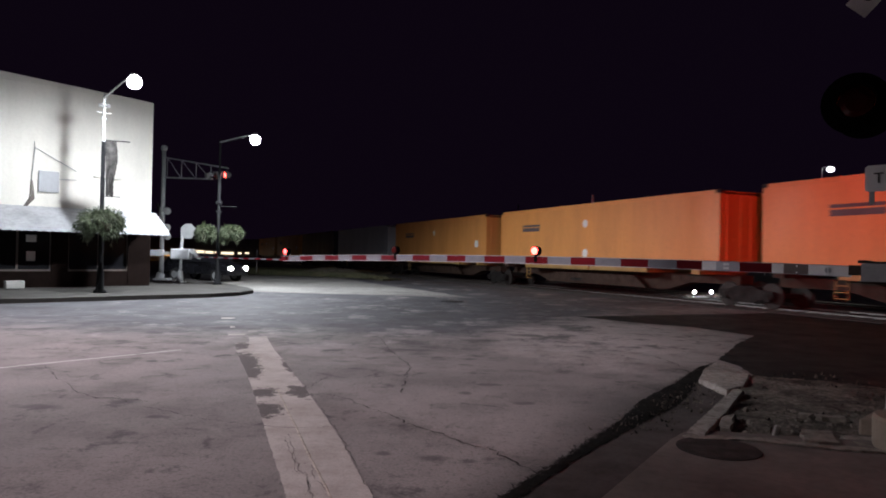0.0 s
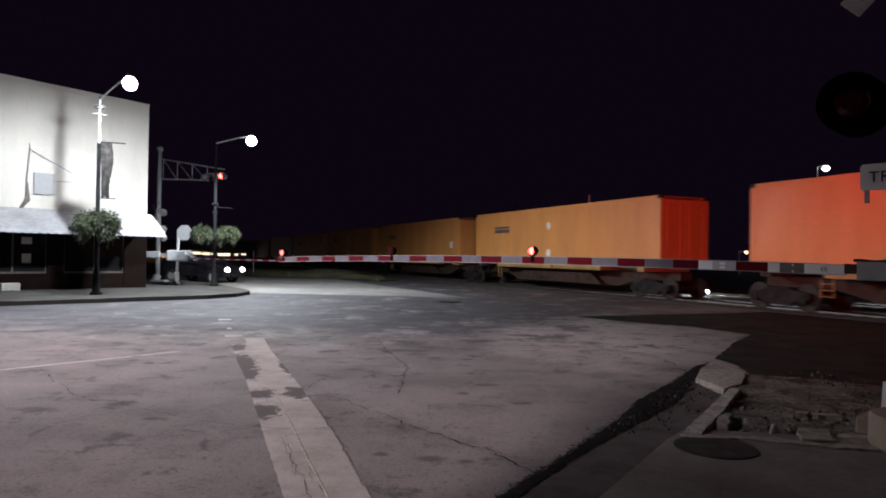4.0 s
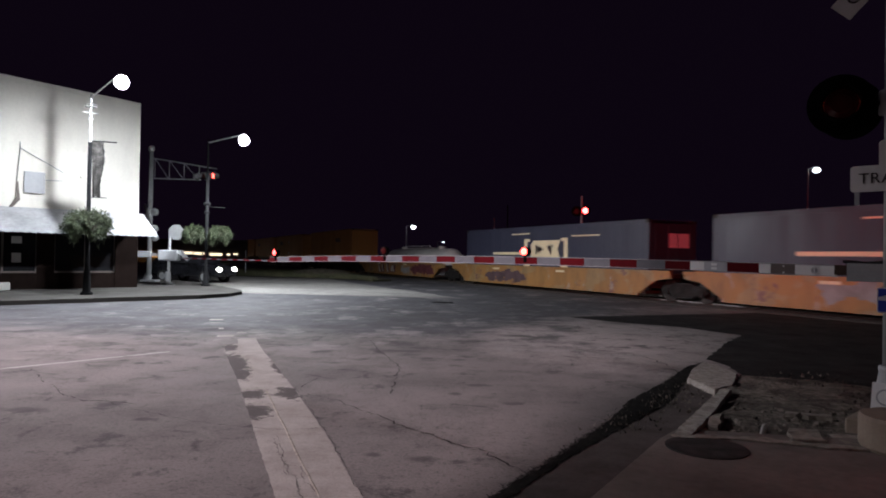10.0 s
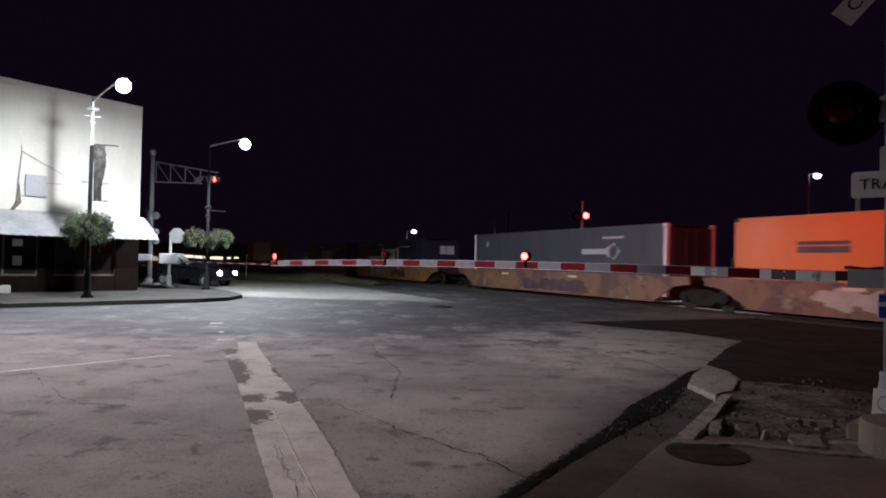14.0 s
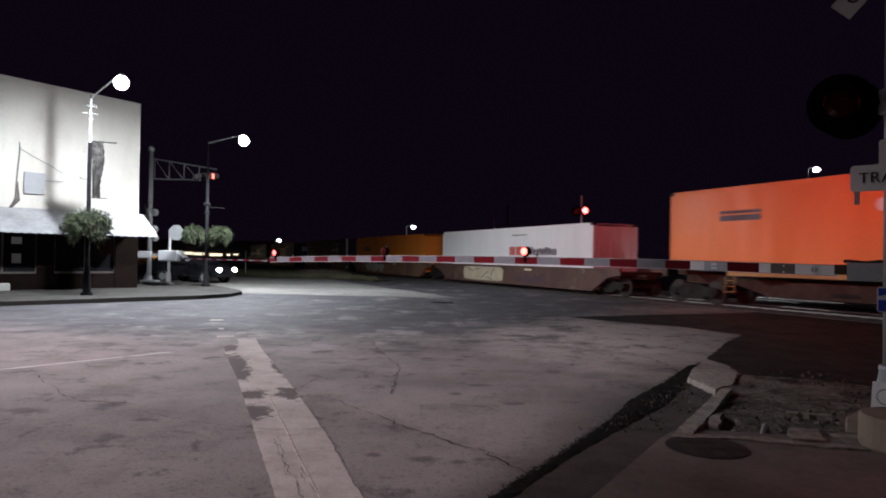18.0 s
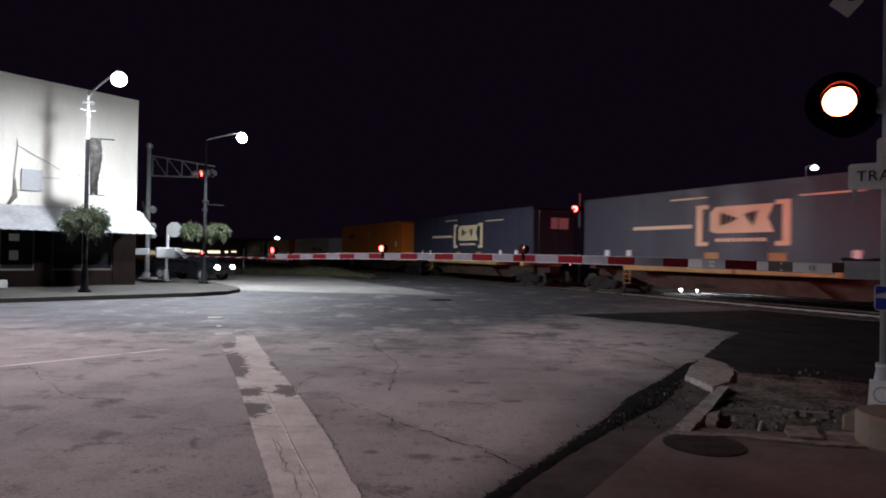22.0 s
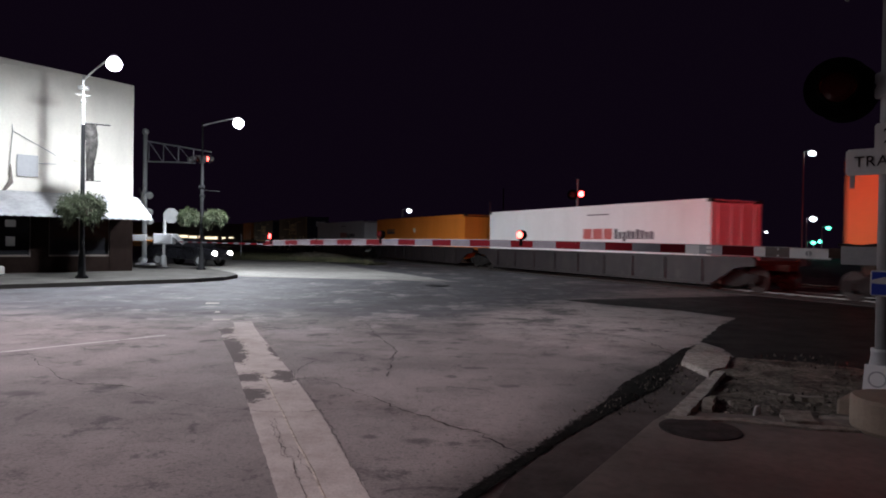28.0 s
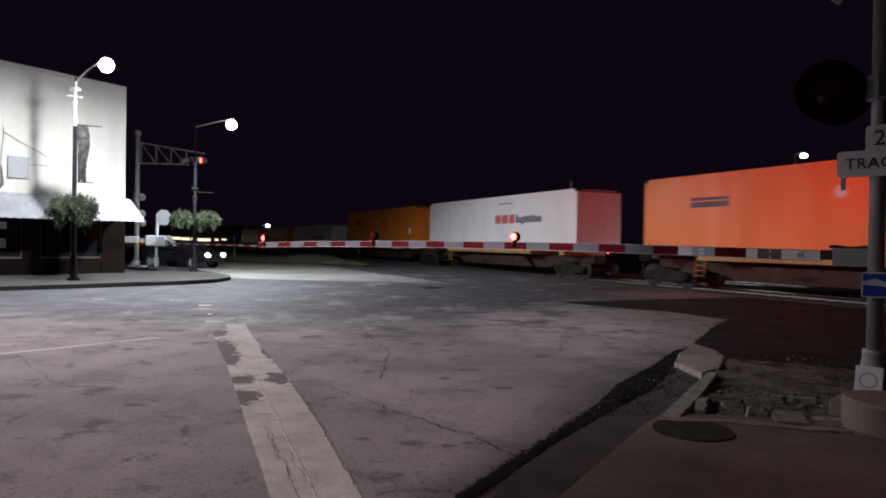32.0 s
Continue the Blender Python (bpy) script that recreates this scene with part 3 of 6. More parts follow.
bm = bmesh.new()
box(bm, -120, 400, -6.6, 2.0, -0.2, 0.02)
solid("trackbed", bm, M["ballast"], "dark ballast bed of the two railway tracks", "trackbed", at=track_pose(TRACK))
for across, lab in ((TRACK, "near"), (TRACK + 4.4, "far")):
    for side in (-0.72, 0.72):
        bm = bmesh.new()
        plate(bm, [(-120, 0.0), (400, 0.0), (400, 0.001), (-120, 0.001)], -0.07, 0.07)
        box(bm, -120, 400, -0.035, 0.035, 0.02, 0.075)
        solid("rail", bm, M["rail"], "worn shiny steel rail of the railway track", "rail", at=track_pose(across + side))
bm = bmesh.new()
for i in range(300):
    x = -60 + i * 0.55
    box(bm, x - 0.11, x + 0.11, -1.25, 1.25, 0.0, 0.035)
    box(bm, x - 0.11, x + 0.11, -1.25 - 4.4, 1.25 - 4.4, 0.0, 0.035)
solid("railway_tie", bm, M["tie"], "dark timber ties under both railway tracks", "ties", kind="stuff", at=track_pose(TRACK))

# ---- far sidewalk with its kerb ----
WALK = [(-40, -7.9), (-12.82, 19.17), (-11.03, 20.89), (-8.62, 23.36), (-8.05, 24.6), (-8.05, 26.3), (-8.6, 27.7), (-9.8, 29.6), (-11.4, 32.0), (-14.5, 36.0), (-22, 36.0), (-40, 18)]
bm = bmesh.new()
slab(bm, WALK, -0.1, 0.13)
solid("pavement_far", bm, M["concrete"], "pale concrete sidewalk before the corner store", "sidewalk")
r = random.Random(5)
kerb_run = [Vector(p) for p in WALK[:10]]
walk_kerb = thing("kerb_far", "worn concrete kerb of the far sidewalk", "kerb", kind="structure")
for a, b in zip(kerb_run, kerb_run[1:]):
    d = b - a
    n = max(1, round(d.length / 1.5))
    for k in range(n):
        p, q = a + d * (k / n), a + d * ((k + 1) / n)
        if p.y < 12:
            continue
        e = (q - p).normalized() * 0.006
        o = Vector((d.y, -d.x)).normalized()
        bm = bmesh.new()
        s = [p + e + o * 0.03, q - e + o * 0.03, q - e - o * 0.14, p + e - o * 0.14]
        slab(bm, [tuple(v) for v in s], -0.05, 0.134 + r.uniform(-0.006, 0.008))
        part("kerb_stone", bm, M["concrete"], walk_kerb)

# ---- near sidewalk, gutter, broken kerb ----
bm = bmesh.new()
slab(bm, [(0.2, 3.0), (1.86, 5.62), (2.12, 5.95), (3.4, 5.74), (9, 5.0), (9, -1), (-2, -1)], -0.1, 0.10)
solid("pavement_near", bm, M["near_walk"], "shaded brownish concrete sidewalk at the corner", "sidewalk")
PATCH = [(2.2, 5.98), (3.69, 8.4), (4.17, 9.2), (4.83, 8.79), (5.27, 8.49), (6.2, 7.6), (7.5, 6.3), (9.0, 5.2), (9.0, 4.95), (3.5, 5.76)]


def inside(x, y, pts):
    hit = False
    for (ax, ay), (bx, by) in zip(pts, pts[1:] + pts[:1]):
        if (ay > y) != (by > y) and x < ax + (bx - ax) * (y - ay) / (by - ay):
            hit = not hit
    return hit


bm = bmesh.new()
step = 0.045
known = {}


def soil(i, j):
    """A corner of the uneven dirt surface."""
    if (i, j) not in known:
        x, y = 2.1 + i * step, 4.9 + j * step
        z = 0.062 + 0.035 * noise.noise((x * 1.7, y * 1.7, 0)) + 0.014 * noise.noise((x * 6, y * 6, 3)) + 0.006 * noise.noise((x * 19, y * 19, 5))
        known[i, j] = bm.verts.new((x + noise.noise((x * 9, y * 9, 8)) * 0.02, y + noise.noise((x * 9, y * 9, 11)) * 0.02, max(z, 0.018)))
    return known[i, j]


for i in range(154):
    for j in range(97):
        if inside(2.1 + (i + 0.5) * step, 4.9 + (j + 0.5) * step, PATCH):
            bm.faces.new((soil(i, j), soil(i + 1, j), soil(i + 1, j + 1), soil(i, j + 1)))
for e in [e for e in bm.edges if e.is_boundary]:
    low = [bm.verts.new((v.co.x, v.co.y, -0.05)) for v in e.verts]
    bm.faces.new((e.verts[0], e.verts[1], low[1], low[0]))
solid("ground_dirt_patch", bm, M["dirt"], "bare dirt and gravel behind the broken kerb", "dirt")
flat("gutter", [(0.3, 3.8), (0.66, 4.9), (1.73, 6.62), (3.82, 10.13), (4.1, 10.5), (3.6, 8.5), (2.1, 6.05), (1.86, 5.62), (0.5, 3.5)], 0.014, M["gutter"], "dirty gutter with leaves along the broken kerb", "gutter")
near_kerb = thing("kerb_near", "cracked pale concrete kerb stones, out of line", "kerb", kind="structure")


def chunk(outline, z0, z1, seed, material="kerb", amp=0.007, name="kerb_stone", label=""):
    """A broken piece of concrete with chipped edges and a worn top."""
    rr = random.Random(seed)
    pts = ragged(outline, 0.07, amp, seed)
    cx, cy = (sum(p[i] for p in pts) / len(pts) for i in (0, 1))
    bm = bmesh.new()
    rings = []
    for shrink, z in ((0.0, z0), (0.0, z1 - 0.025), (0.02, z1 - 0.006), (0.05, z1)):
        rings.append([bm.verts.new((x + (cx - x) * shrink, y + (cy - y) * shrink, z + (rr.uniform(-0.006, 0.006) if z > z0 else 0))) for x, y in pts])
    n = len(pts)
    for p, q in zip(rings, rings[1:]):
        for i in range(n):
            bm.faces.new((p[i], p[(i + 1) % n], q[(i + 1) % n], q[i]))
    bmesh.ops.triangulate(bm, faces=[bm.faces.new(rings[-1])])
    return part(name, bm, M[material], near_kerb, label)


for k, (a, b, w, hgt) in enumerate((((2.02, 5.74), (2.66, 6.78), 0.15, 0.125), ((2.68, 6.82), (3.02, 7.38), 0.14, 0.115), ((3.04, 7.42), (3.33, 7.88), 0.12, 0.11))):
    a, b = Vector(a), Vector(b)
    n = Vector((b.y - a.y, a.x - b.x)).normalized() * w
    chunk([tuple(a), tuple(b), tuple(b + n), tuple(a + n)], -0.05, hgt, 50 + k)
chunk([(3.98, 10.1), (4.1, 9.85), (4.05, 9.05), (3.62, 8.22), (3.25, 7.9), (3.22, 8.65), (3.55, 9.4)], -0.05, 0.085, 60, "kerb", 0.012, "kerb_slab", "pale broken concrete slab at the kerb's end")
chunk([(1.98, 5.73), (2.55, 5.72), (3.24, 5.48), (3.7, 5.36), (3.66, 5.3), (3.13, 5.36), (2.5, 5.6), (2.02, 5.62)], -0.02, 0.115, 61, "broken", 0.012, "kerb_edging", "thin concrete edging of the sidewalk")
for k, (pts, hgt, mat) in enumerate((
        ([(3.1, 5.95), (3.35, 5.9), (3.22, 5.52), (2.95, 5.55)], 0.13, "broken"),
        ([(2.6, 6.42), (2.76, 6.5), (2.5, 5.95), (2.4, 5.97)], 0.12, "broken"),
        ([(3.45, 5.9), (3.75, 5.8), (3.6, 5.5), (3.35, 5.58)], 0.1, "broken"),
        ([(2.84, 6.4), (3.0, 6.35), (2.9, 6.05), (2.8, 6.12)], 0.1, "dirt"),
        ([(3.5, 6.75), (3.9, 6.6), (3.86, 6.52), (3.45, 6.66)], 0.1, "broken"))):
    chunk(pts, 0.02, hgt, 70 + k, mat, 0.015, "slab_piece")
bm = bmesh.new()
bmesh.ops.create_cube(bm, size=1.0, matrix=pose(2.84, 5.83, 0.125, 12, 8, 30) @ Matrix.Diagonal((0.06, 0.035, 0.13, 1)))
bmesh.ops.bevel(bm, geom=list(bm.edges), offset=0.012, segments=1, affect="EDGES")
solid("rubble_stone", bm, M["soil"], "upright pale lump of concrete lying in the dirt", "rubble", kind="")
for i in range(95):
    x = r.uniform(2.45, 4.6)
    y = 5.85 + (x - 2.3) * 0.22 + abs(r.gauss(0, 0.55))
    s = r.uniform(0.008, 0.026) * (2.0 if i < 7 else 1)
    bm = bmesh.new()
    bmesh.ops.create_icosphere(bm, subdivisions=1, radius=s, matrix=pose(x, y, 0.07 + s * 0.15, 0, 0, r.uniform(0, 360)))
    for v in bm.verts:
        v.co += Vector((r.uniform(-1, 1), r.uniform(-1, 1), r.uniform(-1, 0.2))) * s * 0.4
    solid("rubble_stone", bm, M["dirt"] if i % 3 else M["broken"], "broken lump of concrete lying in the dirt", "rubble", kind="")


def litter(count, seed):
    """Grit, twigs and dead growth over the dirt patch and in the gutter."""
    rr = random.Random(seed)
    bm = bmesh.new()
    while count:
        if rr.random() < 0.7:
            x, y, z = rr.uniform(2.3, 5.4), rr.uniform(5.6, 9.3), 0.07
            if y > 5.3 + (x - 2.1) * 1.75 or y < 6.1 - (x - 2.2) * 0.2:
                continue
        else:
            u, z = rr.random(), 0.016
            x, y = 1.6 + 1.7 * u + rr.gauss(0, 0.16), 6.1 + 2.5 * u + rr.gauss(0, 0.06)
            if y < 5.95 + (x - 2.0) * 1.55:
                continue
        count -= 1
        t, w, hh = rr.uniform(0, math.pi), rr.uniform(0.006, 0.022), rr.uniform(0.008, 0.04)
        dx, dy = math.cos(t) * w, math.sin(t) * w
        top = (x + rr.uniform(-0.03, 0.03), y + rr.uniform(-0.03, 0.03), z + hh)
        f = bm.faces.new([bm.verts.new(v) for v in ((x - dx, y - dy, z - 0.005), (x + dx, y + dy, z - 0.005), top)])
        f.material_index = rr.choice((0, 0, 0, 0, 0, 1))
    return solid("dead_weeds", bm, [M["dirt"], M["gutter_dirt_and_shade"]], "grit and dead weeds on the dirt and gutter", "weeds", kind="stuff")


litter(800, 44)
bm = bmesh.new()
lathe(bm, [(0.32, 0.098), (0.32, 0.108), (0.28, 0.112), (0.05, 0.112)], 28, pose(2.15, 5.36, 0))
solid("manhole_cover", bm, M["cover"], "round dark iron cover let into the sidewalk", "manhole cover", kind="")

# road markings
stop_bar = thing("stop_line", "broad worn white stop line, half rubbed away", "road marking", kind="structure")


def bar_piece(pts, seed):
    """A patch of paint; pts are (along, across) on the stop line."""
    out = ragged([tuple(BAR0 + BARD * s + BARN * w) for s, w in pts], 0.045, 0.006, seed)
    bm = bmesh.new()
    bmesh.ops.triangulate(bm, faces=[bm.faces.new([bm.verts.new((x, y, 0.004)) for x, y in out])])
    part("paint_patch", bm, M["white_line"], stop_bar)


bar_piece([(-1.6, -0.27), (0.98, -0.27), (2.13, -0.27), (4.6, -0.28), (5.6, -0.31), (6.8, -0.34), (7.3, -0.35), (7.89, -0.34), (7.91, -0.08), (8.65, -0.06), (8.76, 0.28), (7.03, 0.26), (5.62, 0.3), (4.24, 0.32), (3.67, 0.33), (2.95, 0.33), (1.52, 0.33), (0.4, 0.29), (-1.6, 0.25)], 1)
# the seam along its middle stands up as a low ridge, and a dark joint follows one edge
bm = bmesh.new()
rs = random.Random(21)
seam = [(BAR0 + BARD * (-1.6 + 0.08 * k) + BARN * (0.005 + rs.uniform(-0.004, 0.004) + 0.003 * math.sin(k * 0.35)), 0.004 + rs.uniform(0.001, 0.007)) for k in range(66)]
for (p, za), (q, zb) in zip(seam, seam[1:]):
    vs = [bm.verts.new(v) for v in ((p.x - 0.011, p.y - 0.004, 0.004), (q.x - 0.011, q.y - 0.004, 0.004), (q.x, q.y, zb), (p.x, p.y, za), (p.x + 0.009, p.y + 0.003, 0.004), (q.x + 0.009, q.y + 0.003, 0.004))]
    bm.faces.new((vs[0], vs[1], vs[2], vs[3]))
    bm.faces.new((vs[3], vs[2], vs[5], vs[4]))
bmesh.ops.remove_doubles(bm, verts=bm.verts, dist=0.0005)
part("seam", bm, M["broken"], stop_bar, "low ridge along the line's middle seam")
for q, w, ln, wd, sd in ((9.0, -0.42, 0.3, 0.34, 7), (10.4, -0.35, 0.3, 0.12, 8), (12.4, -0.5, 0.35, 0.34, 9), (9.6, -0.02, 0.16, 0.2, 10)):
    bar_piece([(q, w), (q + ln, w + 0.02), (q + ln * 0.8, w + wd), (q + 0.03, w + wd * 0.9)], sd)
flat("lane_line", ragged(strip_poly((-10.5, 3.4), (-4.42, 10.72), 0.045, 0.045), 0.1, 0.008, 3), 0.004, M["thin_line"], "thin faded white line along the street", "road marking")


def crack(pts, width, seed):
    rr = random.Random(seed)
    line = []
    for a, b in zip(pts, pts[1:]):
        a, b = Vector(a), Vector(b)
        n = max(2, int((b - a).length / 0.07))
        jit = min(0.04, 0.012 + width * 1.4)
        line += [a.lerp(b, k / n) + Vector((rr.uniform(-jit, jit), rr.uniform(-jit, jit))) for k in range(n)]
    line.append(Vector(pts[-1]))
    bm = bmesh.new()
    prev = None
    for i, p in enumerate(line):
        q = line[min(i + 1, len(line) - 1)] - line[max(i - 1, 0)]
        n = Vector((-q.y, q.x)).normalized() * width * 0.7 * rr.choice((0.15, 0.4, 0.7, 1.0, 1.3))
        cur = (bm.verts.new((p.x + n.x, p.y + n.y, 0.008)), bm.verts.new((p.x - n.x, p.y - n.y, 0.008)))
        if prev:
            bm.faces.new((prev[0], prev[1], cur[1], cur[0]))
        prev = cur
    return solid("pavement_crack", bm, M["crack"], "dark crack in the old asphalt", "crack")


crack([(-1.36, 12.61), (-1.07, 11.13), (-0.79, 10.25), (-0.58, 9.49), (-0.63, 9.02), (-0.59, 8.23), (-0.59, 7.72)], 0.012, 3)
crack([(-5.54, 8.94), (-4.95, 8.17), (-4.46, 7.69), (-4.25, 7.39), (-3.99, 7.21)], 0.009, 4)
crack([(-3.71, 7.2), (-3.35, 6.85), (-3.09, 6.72), (-2.62, 6.42), (-2.05, 6.18)], 0.006, 5)
crack([(-2.05, 6.18), (-1.53, 6.04), (-1.14, 6.11), (-0.74, 6.28), (-0.58, 6.4)], 0.005, 6)
crack([(-0.58, 6.58), (-0.31, 6.17), (-0.04, 5.93), (0.11, 5.71), (0.34, 5.52), (0.46, 5.23), (0.66, 4.9)], 0.013, 1)
crack([(-1.56, 7.63), (-1.19, 7.36), (-0.81, 6.85), (-0.58, 6.58)], 0.006, 2)
crack([(-1.71, 7.88), (-1.62, 8.63)], 0.008, 7)
crack([(3.09, 11.68), (3.4, 11.05), (3.48, 10.2), (3.39, 9.22)], 0.014, 8)
crack([tuple(BAR0 + BARD * q + BARN * w) for q, w in ((3.7, 0.35), (2.6, 0.352), (1.52, 0.345), (0.4, 0.3), (-0.6, 0.255), (-1.5, 0.25))], 0.004, 9)
crack([tuple(BAR0 + BARD * q + BARN * w) for q, w in ((1.5, -0.13), (0.74, -0.13), (0.55, -0.14), (0.45, -0.1), (0.09, -0.11), (-0.13, -0.1), (-0.6, -0.12))], 0.003, 14)
crack([tuple(BAR0 + BARD * q + BARN * w) for q, w in ((0.72, -0.1), (0.68, -0.03), (0.3, -0.04), (0.05, 0.0))], 0.0025, 15)
crack([(-1.44, 5.84), (-1.14, 4.93), (-1.02, 4.75), (-0.92, 4.39)], 0.0035, 10)
crack([(-3.9, 7.1), (-3.5, 7.05), (-3.2, 6.95)], 0.02, 12)


def weeds(a, b, count, width, seed):
    """Dead weeds and dirt along the broken edge of the asphalt."""
    rr = random.Random(seed)
    a, b = Vector(a), Vector(b)
    n = Vector(((b - a).y, -(b - a).x)).normalized()
    bm = bmesh.new()
    for i in range(count):
        p = a.lerp(b, rr.random()) + n * rr.gauss(0, width)
        t, w, hh = rr.uniform(0, math.pi), rr.uniform(0.006, 0.016), rr.uniform(0.004, 0.016)
        dx, dy = math.cos(t) * w, math.sin(t) * w
        bm.faces.new([bm.verts.new(v) for v in ((p.x - dx, p.y - dy, 0.0), (p.x + dx, p.y + dy, 0.0), (p.x + rr.uniform(-0.05, 0.05), p.y + rr.uniform(-0.05, 0.05), hh))])
    return solid("gutter_weeds", bm, M["crack"], "dark dead weeds along the asphalt's edge", "weeds", kind="stuff")


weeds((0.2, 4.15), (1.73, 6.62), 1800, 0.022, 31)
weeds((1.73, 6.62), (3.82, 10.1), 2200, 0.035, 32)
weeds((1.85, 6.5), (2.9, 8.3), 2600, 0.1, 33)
# dirt strip, toned near black to include the shadow below the asphalt's step
flat("gutter_edge", ragged([(0.1, 4.0), (0.63, 4.84), (1.02, 5.45), (1.7, 6.62), (2.12, 7.5), (3.0, 8.8), (3.8, 10.15), (3.9, 10.15), (3.2, 8.7), (2.55, 7.4), (1.95, 6.6), (1.1, 5.4), (0.73, 4.82), (0.22, 4.0)], 0.06, 0.016, 18), 0.02, M["gutter_dirt_and_shade"], "dark line of dirt and painted step shadow along the asphalt edge", "gutter")
bm = bmesh.new()
lathe(bm, [(0.42, 0.018), (0.42, 0.026), (0.38, 0.028), (0.05, 0.028)], 24, pose(-0.05, 23.6, 0))
solid("manhole_cover", bm, M["black"], "round dark iron cover in the cross street", "manhole cover", kind="")

bm = bmesh.new()
rod(bm, (0, 0, 0), (0, 0, 1.9), 0.045, 0.04, seg=8)
solid("marker_post", bm, M["galv"], "thin grey post at the edge of the verge", "post", kind="", at=pose(-15.4, 51.3, 0.0))

# grass verge beside the track
bm = bmesh.new()
slab(bm, [(-15.5, 48), (-9.0, 50), (-4.5, 42), (-3.5, 44), (-22, 84), (-30, 74)], -0.05, 0.1)
solid("verge", bm, M["grass"], "rough grass verge along the railway track", "grass")
bm = bmesh.new()
rg = random.Random(12)
rings = []
for k in range(6):
    u = k / 5
    rings.append([bm.verts.new((-9.3 + math.cos(a) * 3.2 * (1 - u * 0.9) * rg.uniform(0.9, 1.1), 50.0 + math.sin(a) * 2.2 * (1 - u * 0.9), 0.62 * math.sin(u * 1.57) + rg.uniform(-0.03, 0.03))) for a in (j * math.tau / 22 for j in range(22))])
for p, q in zip(rings, rings[1:]):
    for j in range(22):
        bm.faces.new((p[j], p[(j + 1) % 22], q[(j + 1) % 22], q[j]))
bm.faces.new(rings[-1])
solid("dirt_mound", bm, M["mound"], "low heap of pale dirt and dry grass", "dirt mound", kind="", smooth=True)
bm = bmesh.new()
for i in range(5200):
    a = rg.random()
    b = rg.random()
    p = Vector((-15.5, 48)).lerp(Vector((-4.2, 42.5)), a) + Vector((-9, 18)) * b * b
    hgt = rg.uniform(0.12, 0.4)
    w = 0.02 + 0.02 * b
    t = rg.uniform(0, math.pi)
    dx, dy = math.cos(t) * w, math.sin(t) * w
    bm.faces.new([bm.verts.new(v) for v in ((p.x - dx, p.y - dy, 0.08), (p.x + dx, p.y + dy, 0.08), (p.x + rg.uniform(-0.15, 0.15), p.y + rg.uniform(-0.15, 0.15), 0.08 + hgt))])
solid("grass", bm, M["blade"], "rough half-dry grass beside the track", "grass", kind="stuff")

# ---- corner store ----
store = thing("corner_store", "two-storey white stucco corner store with dark brick shopfront", "store", pose(-13.05, 28.1, 0.13, 0, 0, 45))
# local x runs along the front (0 at the corner, negative away), y goes into the building
SW = 26.0
bm = bmesh.new()
box(bm, -SW, 0, 0, 0.35, 2.95, 7.8)
part("wall", bm, M["stucco"], store, "stained white stucco wall")
for x0, x1, y0, y1 in ((-0.35, 0, 0.35, 22), (-SW, -0.35, 21.65, 22)):
    bm = bmesh.new()
    box(bm, x0, x1, y0, y1, 0, 7.8)
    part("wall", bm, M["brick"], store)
for i in range(13):
    bm = bmesh.new()
    plate(bm, [(-2 * i - 1.997, 7.8), (-2 * i, 7.8), (-2 * i, 7.84 + 0.085 * i), (-2 * i - 0.9, 7.885 + 0.085 * i), (-2 * i - 1.997, 7.925 + 0.085 * i)], -0.03, 0.38)
    part("parapet_block", bm, M["stucco"], store)
bm = bmesh.new()
box(bm, -SW, -0.4, 0.4, 21.6, 7.2, 7.4)
part("roof", bm, M["plain"], store)
# brick base and piers, with the openings between them
bays = [(-0.9, -3.15), (-3.75, -6.0), (-6.9, -9.6), (-10.4, -13.2), (-14, -17), (-18, -21)]
edges = [0.0] + [v for bay in bays for v in bay] + [-SW]
for a, b in zip(edges[::2], edges[1::2]):
    bm = bmesh.new()
    box(bm, b, a, -0.02, 0.35, 0, 2.945)
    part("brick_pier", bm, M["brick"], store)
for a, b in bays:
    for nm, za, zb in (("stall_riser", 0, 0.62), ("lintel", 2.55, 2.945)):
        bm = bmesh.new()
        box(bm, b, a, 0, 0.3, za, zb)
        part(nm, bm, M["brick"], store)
for a, b in bays:
    bm = bmesh.new()
    for x in (a, (a + b) / 2, b):
        box(bm, x - 0.035, x + 0.035, 0.06, 0.14, 0.62, 2.55)
    box(bm, b, a, 0.055, 0.145, 0.62, 0.69)
    box(bm, b, a, 0.055, 0.145, 2.48, 2.55)
    wf = part("window_frame", bm, M["frame"], store)
    for x0, x1 in ((b + 0.03, (a + b) / 2 - 0.03), ((a + b) / 2 + 0.03, a - 0.03)):
        bm = bmesh.new()
        box(bm, x0, x1, 0.09, 0.105, 0.68, 2.49)
        part("pane", bm, M["pane"], wf)
for x, z, w, hh in ((-4.42, 1.75, 0.34, 0.26), (-4.42, 1.02, 0.3, 0.36)):
    bm = bmesh.new()
    box(bm, x - w / 2, x + w / 2, 0.07, 0.085, z, z + hh)
    part("notice", bm, M["notice"], store, "white paper notice in the shop window")
# awning: corrugated, sloping down to a scalloped edge
aw = new("awning")
aw.parent = store
tagged(aw, "white corrugated metal awning")
bm = bmesh.new()
n = 190
AWN_X0, AWN_X1 = -SW, 0.18
for k in range(n + 1):
    x = AWN_X0 + (AWN_X1 - AWN_X0) * k / n
    dz = 0.007 if k % 2 else 0.0
    ring = [bm.verts.new(v) for v in ((x, -0.02, 3.12 + dz), (x, -1.55, 2.3 + dz), (x, -1.58, 2.12 + (0.03 if k % 2 else 0)), (x, -1.55, 2.28), (x, -0.02, 3.08))]
    if k:
        for i in range(4):
            bm.faces.new((last[i], ring[i], ring[i + 1], last[i + 1]))
    last = ring
